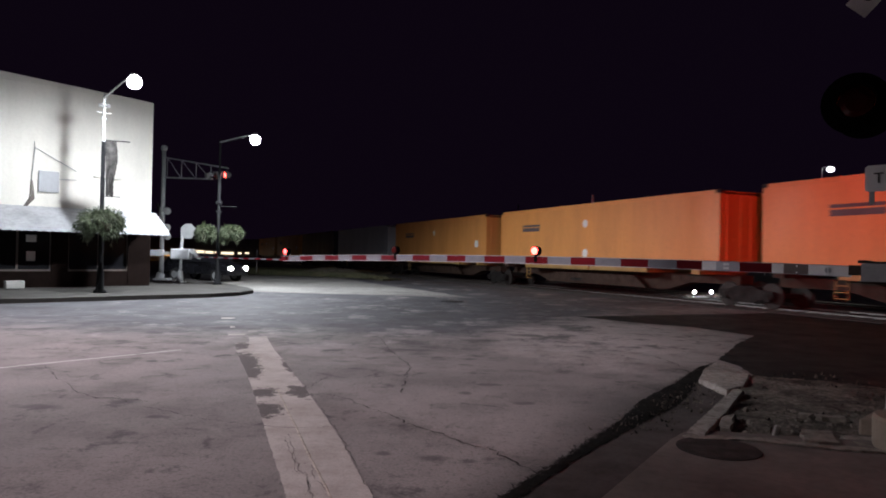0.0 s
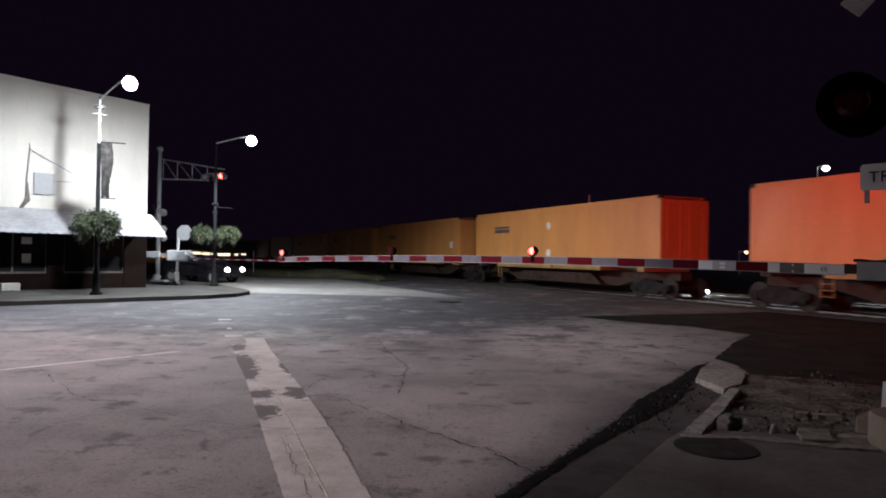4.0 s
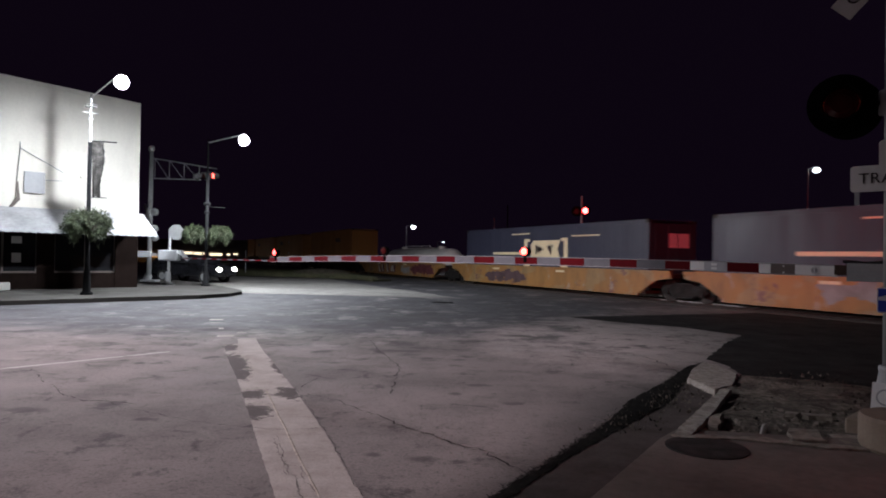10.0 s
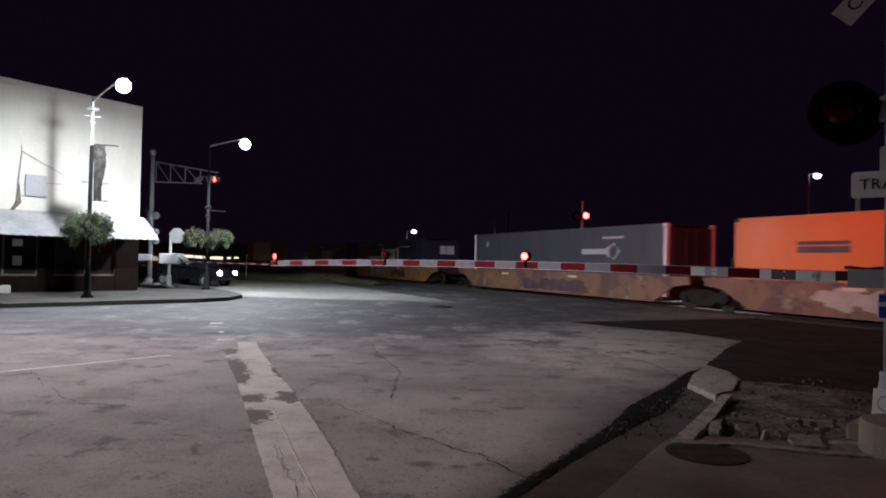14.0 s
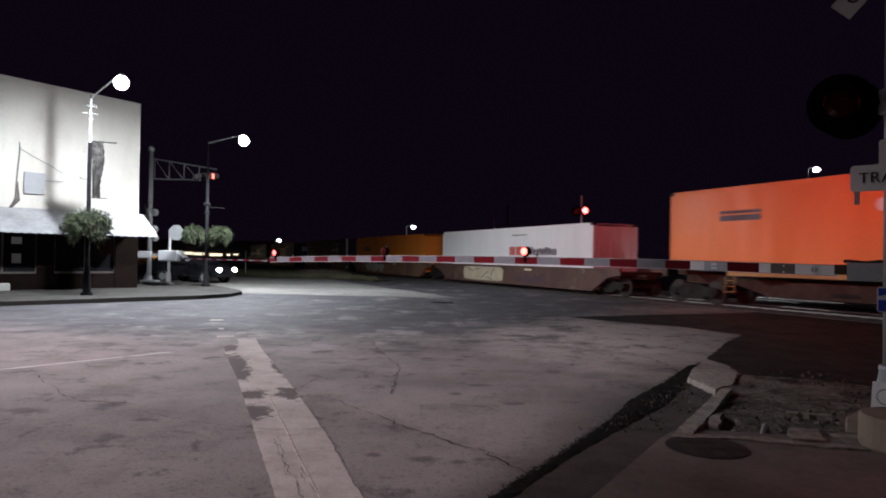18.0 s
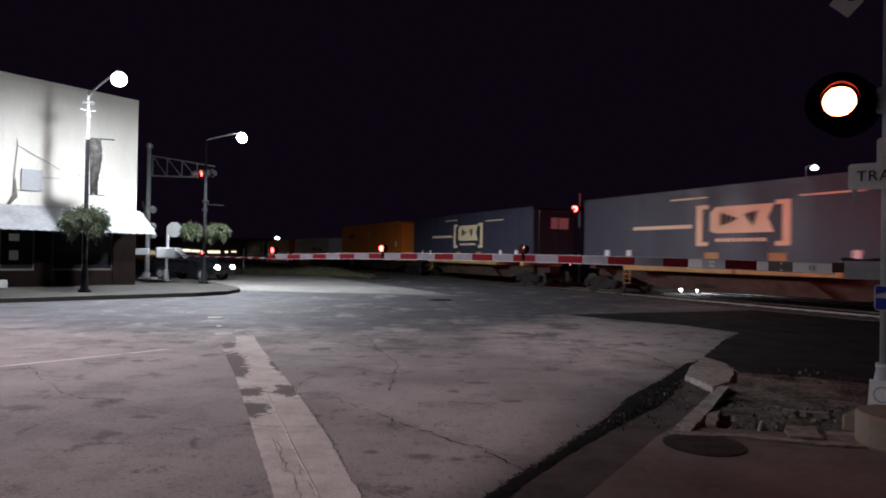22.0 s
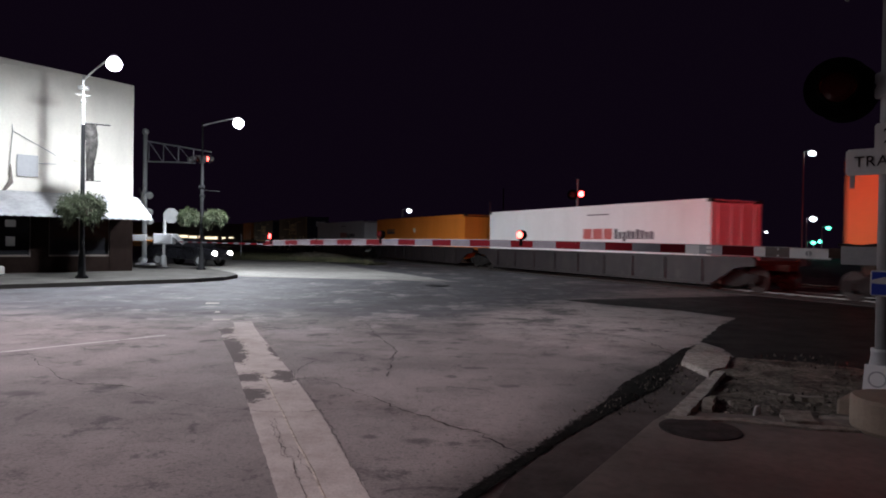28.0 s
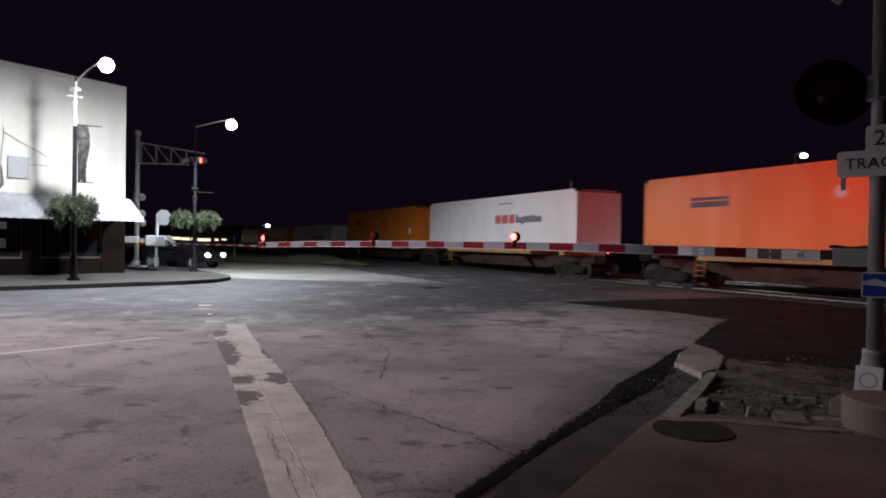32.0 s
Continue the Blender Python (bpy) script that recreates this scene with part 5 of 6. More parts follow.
# ---- cantilever mast on the far side of the street ----
cant = thing("cantilever_signal", "silver cantilever mast with truss arm and red flashing lights", "crossing signal", pose(-15.11, 33.84, 0.13))
bm = bmesh.new()
rod(bm, (0, 0, 0), (0, 0, 6.75), 0.12, 0.1, seg=16)
bmesh.ops.create_uvsphere(bm, u_segments=14, v_segments=10, radius=0.17, matrix=pose(0, 0, 6.82))
part("mast_pole", bm, M["silver"], cant, smooth=True)
bm = bmesh.new()
rod(bm, (0, 0, 0.35), (-0.1, -0.1, 0.0), 0.2, 0.2, seg=12)
box(bm, -0.3, 0.45, -0.3, 0.3, 0, 0.1)
part("mast_foot", bm, M["silver"], cant)
CD = Vector((0.92, -0.39, 0))
bm = bmesh.new()
L2 = 4.3
rod(bm, (0, 0, 6.35), CD * L2 + Vector((0, 0, 5.62)), 0.032, seg=8)
rod(bm, (0, 0, 5.3), CD * 3.3 + Vector((0, 0, 5.12)), 0.032, seg=8)
part("truss_chord", bm, M["galv"], cant)
bm = bmesh.new()
for k in range(4):
    u = 0.25 + k * 0.98
    top = lambda v: 6.35 - 0.73 * v / L2
    bot = lambda v: 5.3 - 0.18 * v / 3.3
    if u < 3.35:
        rod(bm, CD * u + Vector((0, 0, top(u))), CD * u + Vector((0, 0, bot(u))), 0.02, seg=6)
    if u < 3.0:
        rod(bm, CD * u + Vector((0, 0, top(u))), CD * min(u + 0.95, 3.28) + Vector((0, 0, bot(u + 0.9))), 0.016, seg=6)
part("truss_web", bm, M["galv"], cant)
for u, z, ph, fc in ((3.55, 5.3, "A", -45), (4.15, 5.3, "B", -45), (3.1, 5.28, "B", 135), (3.9, 5.3, "A", 135)):
    flasher(cant, tuple(CD * u + Vector((0, 0, z))), fc, ph, 0.15, 0.2, coat="hood")
crossbuck(cant, (-0.1, -0.1, 3.5), -45, False)
for u, z, ph in ((0.3, 3.6, "X"), (0.3, 2.75, "X"), (0.33, 2.3, "X")):
    bm = bmesh.new()
    m = pose(u, -0.1, z, 70, 0, 40)
    lathe(bm, [(0.03, 0.16), (0.1, 0.12), (0.2, -0.08), (0.2, -0.1), (0.16, -0.08)], 14, m)
    rod(bm, (0, 0, z), (u, -0.1, z), 0.025, seg=6)
    part("floodlight", bm, M["silver"], cant)

# far gate with its mechanism
fg = thing("gate_mechanism", "white crossing gate mechanism with counterweight on its post", "gate mechanism", pose(-13.01, 31.16, 0.13))
bm = bmesh.new()
rod(bm, (0, 0, 0), (0.06, 0, 2.3), 0.07, seg=12)
lathe(bm, [(0.3, 0), (0.3, 0.05), (0.16, 0.1), (0.13, 0.55), (0.07, 0.6)], 12)
part("post", bm, M["silver"], fg)
bm = bmesh.new()
box(bm, -0.42, 0.5, -0.22, 0.22, 1.12, 1.62)
part("mechanism_case", bm, M["greybox"], fg, bevel=0.05)
bm = bmesh.new()
box(bm, -1.72, -0.8, -0.1, 0.1, 1.24, 1.56)
part("counterweight", bm, M["greybox"], fg, bevel=0.03)
bm = bmesh.new()
plate(bm, [(-0.82, 1.3), (-0.4, 1.3), (-0.4, 1.46), (-0.82, 1.46)], -0.06, 0.06)
part("counterweight_arm", bm, M["silver"], fg)
bm = bmesh.new()
plate(bm, [(0.48, 1.5), (0.9, 1.12), (0.98, 1.2), (0.62, 1.62), (0.48, 1.62)], -0.12, 0.12)
part("gate_crank", bm, M["silver"], fg)
bm = bmesh.new()
bmesh.ops.create_cone(bm, cap_ends=True, segments=8, radius1=0.38, radius2=0.38, depth=0.01, matrix=pose(0.36, -0.05, 2.46, 90, 22.5, 0) @ pose(0, 0, 0, 0, 0, 0))
part("octagon_sign", bm, M["galv"], fg, "grey back of an octagonal sign")
FG0, FG1 = Vector((-12.3, 30.7, 1.38)), Vector((-6.4, 24.9, 1.4))
garm = thing("crossing_gate", "lowered far crossing gate with red and white arm", "crossing gate", Matrix.Translation(FG0) @ pose(0, 0, 0, 0, 0, heading(FG1 - FG0)))
gl2 = (FG1 - FG0).length
for k in range(18):
    x0, x1 = gl2 * k / 18, gl2 * (k + 1) / 18
    bm = bmesh.new()
    plate(bm, [(x0, -0.028), (x1, -0.028), (x1, 0.028), (x0, 0.028)], -0.014, 0.014)
    part("stripe", bm, M["arm_red"] if k % 2 else M["arm_white"], garm)
arm_lamp(garm, 2.6, 0.1, "A", "red_lit")

# ---- waiting car ----
car = thing("car", "black car waiting with its headlights on", "car", pose(-14.12, 37.3, 0.05, 0, 0, -20))
bm = bmesh.new()
side = [(-2.3, 0.35), (2.25, 0.3), (2.32, 0.55), (2.25, 0.82), (1.25, 0.98), (0.6, 1.45), (-0.9, 1.52), (-1.9, 1.4), (-2.3, 0.95)]
plate(bm, side, -0.88, 0.88)
for v in bm.verts:
    if v.co.z > 1.2:
        v.co.y *= 0.8
part("body", bm, M["car"], car, bevel=0.06)
bm = bmesh.new()
vs = [bm.verts.new(v) for v in ((1.2, -0.74, 1.03), (1.2, 0.74, 1.03), (0.62, 0.66, 1.43), (0.62, -0.66, 1.43))]
bm.faces.new(vs)
ob = part("windscreen", bm, M["pane"], car, at=pose(0.03, 0, 0.02))
for s in (-1, 1):
    bm = bmesh.new()
    vs = [bm.verts.new(v) for v in ((1.0, s * 0.9, 1.02), (-1.8, s * 0.9, 1.02), (-1.6, s * 0.73, 1.4), (0.5, s * 0.73, 1.4))]
    bm.faces.new(vs)
    part("side_window", bm, M["pane"], car)
    bm = bmesh.new()
    bmesh.ops.create_uvsphere(bm, u_segments=14, v_segments=8, radius=0.16, matrix=pose(2.26, s * 0.64, 0.68) @ Matrix.Diagonal((0.5, 1.35, 0.85, 1)))
    part("headlight", bm, M["headlight"], car, "lit white headlight", smooth=True)
    for x in (-1.4, 1.45):
        w = new("wheel")
        w.parent = car
        w.matrix_basis = pose(x, s * 0.8, 0.28)
        bm = bmesh.new()
        rod(bm, (0, -0.11, 0), (0, 0.11, 0), 0.33, seg=22)
        part("tyre", bm, M["tyre"], w)
        bm = bmesh.new()
        rod(bm, (0, -0.12, 0), (0, 0.12, 0), 0.2, seg=16)
        part("rim", bm, M["galv"], w)

# ---- beyond the tracks ----
far = thing("crossing_signal", "far crossing mast with alternately flashing red lights", "crossing signal", pose(9.15, 44.0, 0))
bm = bmesh.new()
rod(bm, (0, 0, 0), (0, 0, 5.9), 0.09, seg=12)
part("mast_pole", bm, M["silver"], far)
bm = bmesh.new()
rod(bm, (-0.6, 0.3, 4.9), (0.4, -0.2, 4.9), 0.03, seg=8)
part("cross_arm", bm, M["black"], far)
flasher(far, (-0.36, -0.1, 4.85), -12, "A", 0.22, 0.34, "red_far")
flasher(far, (0.22, -0.1, 4.9), -12, "B", 0.22, 0.34, "red_far")
# the gate across the other lane, beyond the far track
OG0, OG1 = Vector((12.5, 39.2, 1.0)), Vector((8.7, 47.25, 1.0))
ogate = thing("crossing_gate", "lowered crossing gate beyond the far track, unlit arm", "crossing gate", Matrix.Translation(OG0) @ pose(0, 0, 0, 0, 0, heading(OG1 - OG0)))
gl3 = (OG1 - OG0).length
for k in range(20):
    x0, x1 = gl3 * k / 20, gl3 * (k + 1) / 20
    bm = bmesh.new()
    plate(bm, [(x0, -0.05), (x1, -0.05), (x1, 0.05), (x0, 0.05)], -0.014, 0.014)
    part("stripe", bm, M["arm_red"] if k % 2 else M["arm_white"], ogate)
bm = bmesh.new()
rod(bm, (-0.05, 0, -1.0), (-0.05, 0, 0.45), 0.07, seg=12)
lathe(bm, [(0.2, -1.0), (0.2, -0.95), (0.1, -0.9), (0.07, -0.8)], 14, pose(-0.05, 0, 0))
part("post", bm, M["silver"], ogate)
bm = bmesh.new()
box(bm, -0.4, 0.12, -0.2, 0.2, -0.25, 0.2)
part("mechanism_case", bm, M["greybox"], ogate, bevel=0.04)
for p, ph in ((Vector((11.2, 41.97)), "T"), (Vector((9.07, 46.48)), "A")):
    arm_lamp(ogate, (p - OG0.xy).length, 0.06, ph, "red_tip")


def pole_light(at, r, material, label, post=True, category="lamp", arm=0.8):
    x, y, z = at
    pl = thing("pole_lamp", label, category, pose(x, y, 0))
    bm = bmesh.new()
    rod(bm, (-arm, 0, 0), (-arm, 0, z + 0.1), 0.09, 0.06, seg=8)
    rod(bm, (-arm, 0, z + 0.1), (0, 0, z + r), 0.04, seg=6)
    part("pole", bm, M["galv"], pl)
    bm = bmesh.new()
    bmesh.ops.create_uvsphere(bm, u_segments=12, v_segments=8, radius=r, matrix=pose(0, 0, z) @ Matrix.Diagonal((1, 1, 0.7, 1)))
    part("lamp_lens", bm, material, pl, smooth=True)
    return pl


for at, r0, mt, lab in (
        ((34.93, 62.0, 10.44), 0.34, "far_white", "white lamp on a tall pole beyond the tracks"),
        ((-3.51, 75.0, 5.0), 0.3, "far_white", "white lamp on a pole beside the railway yard"),
        ((-33.79, 135.0, 4.55), 0.52, "far_white", "white lamp far down the street"),
        ((45.35, 80.0, 5.04), 0.42, "far_white", "white lamp on a pole across the tracks"),
        ((48.4, 82.0, 4.04), 0.3, "far_green", "green signal light across the tracks"),
        ((47.72, 84.0, 2.19), 0.28, "far_green", "green signal light across the tracks"),
        ((48.58, 84.0, 2.35), 0.28, "far_green", "green signal light across the tracks"),
        ((35.57, 80.0, 2.73), 0.15, "far_warm", "warm yellow lamp across the tracks"),
        ((40.48, 85.0, 3.51), 0.27, "far_white", "white lamp across the tracks"),
        ((43.65, 88.0, 3.54), 0.2, "far_white", "small white lamp across the tracks"),
        ((-0.09, 90.0, 3.75), 0.1, "far_white", "small white lamp across the tracks")):
    pole_light(at, r0, M[mt], lab)
for p, bare in (((4.53, 60.0, 5.33), True), ((5.93, 62.0, 6.65), False)):
    bm = bmesh.new()
    rod(bm, (0, 0, 0), (0, 0, p[2]), 0.09, 0.05, seg=8)
    solid("utility_pole", bm, M["galv"] if bare else M["post"], "thin bare pole standing beyond the tracks", "pole", kind="", at=pose(p[0], p[1], 0))

# two glowing balls on added stubs, in place of headlights seen beneath the train
for p in ((11.06, 30.5, 0.16), (11.82, 30.5, 0.17)):
    ml = thing("far_car_light", "small white light standing in for a far car's headlight", "lamp", pose(p[0], p[1], 0))
    bm = bmesh.new()
    rod(bm, (0, 0, 0), (0, 0, p[2]), 0.04, seg=8)
    part("stub", bm, M["galv"], ml)
    bm = bmesh.new()
    bmesh.ops.create_uvsphere(bm, u_segments=12, v_segments=8, radius=0.07, matrix=pose(0, 0, p[2] + 0.05))
    part("lamp_lens", bm, M["marker"], ml)

# lit shop and trees far down the street, left of the tracks
sx, sy, sz = (-45.09, 120.0, 1.48)
shop = thing("roadside_shop", "far low shop with a lit front", "shop", pose(sx, sy, 0, 0, 0, 8))
bm = bmesh.new()
box(bm, -14, 14, 0, 8, 0, 4.2)
part("wall", bm, M["plain"], shop)
for x0, x1, za, zb in ((-3.0, -0.6, 1.25, 1.95), (-0.4, 1.0, 1.35, 1.85), (1.3, 1.9, 1.4, 1.8), (2.4, 4.6, 1.3, 1.75), (5.4, 6.0, 1.4, 1.7), (6.6, 7.4, 1.5, 1.75)):
    bm = bmesh.new()
    box(bm, x0, x1, -0.1, 0.0, za, zb)
    part("lit_window", bm, M["shop"], shop)
bm = bmesh.new()
box(bm, -20, -6.5, -0.2, 0.0, 0.9, 1.3)
part("lit_fascia", bm, M["far_orange"], shop)


# unseen wall added beside the camera: closes the place and shades the near sidewalk
bm = bmesh.new()
box(bm, -2.75, 40, -1.5, -1.15, 0.0, 9.9)
box(bm, -2.72, -2.37, -30, -1.5, 0.0, 9.9)
solid("shade_wall", bm, M["plain"], "plain unseen wall, added to shade the near sidewalk", "wall")


# ---- the train ----
def run(t):
    """How far the train has come after t seconds."""
    return 9.6717 * t + 0.035938 * t * t - 3.9e-5 * t ** 3


TRAIN = []      # (thing, lead position at the start, across, height)
BOX_L, BOX_W, BOX_H = 16.15, 2.6, 2.9
FLOOR = {"spine": 1.357, "well": 0.427}


def wall_panel_mesh(name, material, length, height, ribs):
    bm = bmesh.new()
    pts = [(0, -0.02)]
    step = length / ribs
    for k in range(ribs):
        x = -step * k
        pts += [(x, 0.02), (x - step * 0.44, 0.02), (x - step * 0.46, 0.026), (x - step * 0.54, 0.026), (x - step * 0.56, 0.02)]
    pts += [(-length, 0.02), (-length, -0.02)]
    slab(bm, pts, 0, height)
    return mesh_of(name, bm, material)


MESH = {}


# which orange boxes carry an upper disc, a lower disc and a data panel
PRINTS = {33.89: (True, True, False), 15.91: (False, False, True), -2.55: (True, True, False), -23.02: (False, False, False)}


def container(kind, lead, paint_name, style, label):
    ct = thing("freight_container", label, "container", group="containers on the train")
    z0 = FLOOR[kind]
    key = (paint_name, style == "slate")
    if key not in MESH:
        mt = M[paint_name]
        side = wall_panel_mesh("side_wall", mt, BOX_L - 0.3, BOX_H - 0.3, 26)
        bm = bmesh.new()
        box(bm, -0.02, 0.02, -BOX_W / 2 + 0.1, BOX_W / 2 - 0.1, 0.15, BOX_H - 0.15)
        front = mesh_of("front_wall", bm, mt)
        bm = bmesh.new()
        box(bm, -BOX_L + 0.06, -0.06, -BOX_W / 2 + 0.06, BOX_W / 2 - 0.06, BOX_H - 0.06, BOX_H - 0.02)
        for k in range(20):
            x = -BOX_L * (k + 0.5) / 20
            box(bm, x - 0.12, x + 0.12, -BOX_W / 2 + 0.1, BOX_W / 2 - 0.1, BOX_H - 0.02, BOX_H - 0.008)
        roof = mesh_of("roof", bm, mt)
        bm = bmesh.new()
        box(bm, -BOX_L, 0, -0.06, 0.06, 0, 0.16)
        rail = mesh_of("rail", bm, mt)
        bm = bmesh.new()
        box(bm, -0.16, 0, -0.08, 0.08, 0.0, BOX_H)
        postm = mesh_of("corner_post", bm, M["white"] if style == "slate" else mt)
        bm = bmesh.new()
        box(bm, -0.03, 0.03, 0.01, BOX_W / 2 - 0.09, 0.15, BOX_H - 0.15)
        door = mesh_of("door", bm, mt)
        bm = bmesh.new()
        rod(bm, (-0.05, 0, 0.15), (-0.05, 0, BOX_H - 0.15), 0.02, seg=8)
        box(bm, -0.07, -0.03, -0.02, 0.35, 1.05, 1.1)
        lock = mesh_of("lock_rod", bm, mt)
        bm = bmesh.new()
        box(bm, -0.19, 0.012, -0.09, 0.092, 0, 0.13)
        cast = mesh_of("corner_casting", bm, M["truck"] if style != "slate" else M["white"])
        bm = bmesh.new()
        box(bm, -BOX_L + 0.1, -0.1, -BOX_W / 2 + 0.12, BOX_W / 2 - 0.12, 0.08, 0.16)
        floor = mesh_of("floor", bm, M["tie"])
        MESH[key] = (side, front, roof, rail, postm, door, lock, cast, floor)
    side, front, roof, rail, postm, door, lock, cast, floor = MESH[key]
    hw = BOX_W / 2
    shared("side_wall", side, ct, pose(-0.15, hw - 0.035, 0.15))
    shared("side_wall", side, ct, pose(-BOX_L + 0.15, -hw + 0.035, 0.15, 0, 0, 180))
    shared("front_wall", front, ct, pose(-0.04, 0, 0))
    shared("roof", roof, ct, pose(0, 0, 0))
    shared("floor", floor, ct, pose(0, 0, 0))
    for y in (-hw + 0.06, hw - 0.06):
        for z in (0, BOX_H - 0.16):
            shared("rail", rail, ct, pose(0, y, z))
    for x in (-0.0, -BOX_L + 0.16):
        for y in (-hw + 0.08, hw - 0.08):
            shared("corner_post", postm, ct, pose(x, y, 0))
            for z in (-0.003, BOX_H - 0.127):
                shared("corner_casting", cast, ct, pose(x if x == 0 else x + 0.018, y, z))
    for s in (1, -1):
        dr = shared("door", door, ct, pose(-BOX_L + 0.04, 0, 0) @ (Matrix.Identity(4) if s > 0 else Matrix.Diagonal((1, -1, 1, 1))))
        for y in (0.25, 0.95):
            shared("lock_rod", lock, dr, pose(0, y, 0))
    y = hw - 0.006

    def mark(name, mt, pts, lab=""):
        bm = bmesh.new()
        plate(bm, pts, y, y + 0.008)
        return part(name, bm, M[mt], ct, lab)

    def rect(name, mt, x0, x1, za, zb, lab=""):
        return mark(name, mt, [(-x0, za), (-x1, za), (-x1, zb), (-x0, zb)], lab)

    def disc(mt, x, z, r):
        return mark("round_mark", mt, [(-x + r * math.cos(k * math.tau / 14), z + r * math.sin(k * math.tau / 14)) for k in range(14)])

    if style in ("orange", "orange_rear"):
        a = 2.4 if style == "orange" else 10.4
        rect("logo_bar", "darkmark", a, a + 1.7, 1.95, 2.06, "dark printed logo bars")
        rect("logo_bar", "darkmark", a, a + 1.7, 1.7, 1.9)
        high, low, panel = PRINTS.get(lead, (True, False, True))
        if high:
            disc("white", 8.08, 1.95, 0.19)
        if low:
            disc("white", 8.08, 0.55, 0.2)
        if panel:
            rect("data_panel", "white", 14.6, 15.05, 0.9, 1.32)
    elif style == "white":
        rect("logo_block", "redmark", 8.75, 9.35, 1.38, 1.85, "red printed logo block")
        rect("logo_block", "redmark", 9.45, 10.1, 1.38, 1.85)
        rect("logo_block", "redmark", 10.2, 10.75, 1.38, 1.85)
        for k in range(9):
            rect("logo_bar", "darkmark", 10.9 + k * 0.27, 11.1 + k * 0.27, 1.4 if k != 2 else 1.3, (1.84, 1.7, 1.7, 1.76, 1.72, 1.8, 1.76, 1.7, 1.72)[k])
        rect("data_panel", "darkmark", 9.0, 10.5, 2.45, 2.5)
    elif style == "navy":
        for x0, x1 in ((6.7, 7.0), (10.3, 10.6)):
            rect("logo_bracket", "cream", x0, x1, 0.75, 2.25, "cream printed bracket")
            inner = (x1, x1 + 0.26) if x0 < 8 else (x0 - 0.26, x0)
            for za in (0.75, 2.1):
                rect("logo_bracket", "cream", *inner, za, za + 0.15)
        mark("logo_shape", "cream", [(-7.35, 1.3), (-7.35, 1.95), (-7.6, 2.15), (-10.0, 2.15), (-9.75, 1.7), (-10.0, 1.2), (-7.6, 1.2)], "cream printed logo shape")
        mark("logo_cut", "darkmark", [(-7.8, 1.45), (-8.6, 1.7), (-7.8, 1.95)])
        mark("logo_cut", "darkmark", [(-9.2, 1.4), (-8.8, 1.85), (-9.4, 1.95)])
        for k in range(9):
            rect("logo_bar", "cream", 7.6 + k * 0.24, 7.78 + k * 0.24, 0.9, 1.02)
        rect("logo_bar", "cream", 3.3, 6.5, 1.42, 1.56)
        rect("logo_bar", "cream", 5.4, 7.2, 2.5, 2.56)
        rect("logo_bar", "cream", 10.9, 13.0, 2.3, 2.36)
        for x in (7.1, 9.8):
            rect("sill_mark", "yellow", x, x + 0.65, 0.25, 0.52)
        for x in (1.5, 2.9, 12.6, 14.3):
            rect("data_panel", "white", x, x + 0.28, 0.35, 0.6)
        bm = bmesh.new()
        box(bm, -BOX_L - 0.005, -BOX_L + 0.01, -0.9, 0.25, 1.75, 2.35)
        part("door_placard", bm, M["white"], ct, "white placard on the door")
    elif style == "slate":
        rect("logo_bar", "greybox", 10.7, 12.5, 1.68, 1.92, "pale printed logo bar")
        disc("greybox", 12.95, 1.8, 0.3)
        mark("logo_shape", "greybox", [(-12.5, 1.62), (-13.0, 1.42), (-13.4, 1.8), (-13.0, 2.18), (-12.5, 1.98)])
        rect("logo_bar", "greybox", 12.2, 13.6, 2.36, 2.46)
        disc("greybox", 1.6, 2.3, 0.15)
    TRAIN.append((ct, lead, TRACK, z0))
    return ct


def axle_mesh():
    bm = bmesh.new()
    rod(bm, (0, -0.95, 0), (0, 0.95, 0), 0.08, seg=10)
    for s in (-1, 1):
        m = pose(0, s * 0.72, 0, 90 * s, 0, 0)
        lathe(bm, [(0.42, -0.09), (0.46, -0.07), (0.46, -0.04), (0.42, -0.03), (0.42, 0.06), (0.36, 0.06), (0.32, 0.02), (0.15, 0.02), (0.12, 0.07), (0.05, 0.07)], 22, m)
    return mesh_of("axle", bm, M["wheel"])


AXLE = axle_mesh()


def frame_mesh():
    bm = bmesh.new()
    for s in (-1, 1):
        y = s * 0.98
        plate(bm, [(-1.15, 0.38), (-1.15, 0.62), (-0.6, 0.68), (-0.4, 0.78), (0.4, 0.78), (0.6, 0.68), (1.15, 0.62), (1.15, 0.38), (0.75, 0.4), (0.42, 0.2), (-0.42, 0.2), (-0.75, 0.4)], y - 0.08, y + 0.08)
        for x in (-0.9, 0.9):
            box(bm, x - 0.14, x + 0.14, y - 0.12, y + 0.12, 0.3, 0.56)
        for x in (-0.18, 0.0, 0.18):
            rod(bm, (x, y + s * 0.02, 0.28), (x, y + s * 0.02, 0.6), 0.07, seg=8)
    box(bm, -0.3, 0.3, -0.95, 0.95, 0.5, 0.75)
    return mesh_of("truck_frame", bm, M["truck"])


FRAME = frame_mesh()


def rail_truck(parent, x):
    tk = shared("rail_truck", FRAME, parent, pose(x, 0, 0))
    for k, dx in enumerate((-0.9, 0.9)):
        ax = shared("axle", AXLE, tk, pose(dx, 0, 0.42 + 0.04))
        AXLES.append((ax, k))


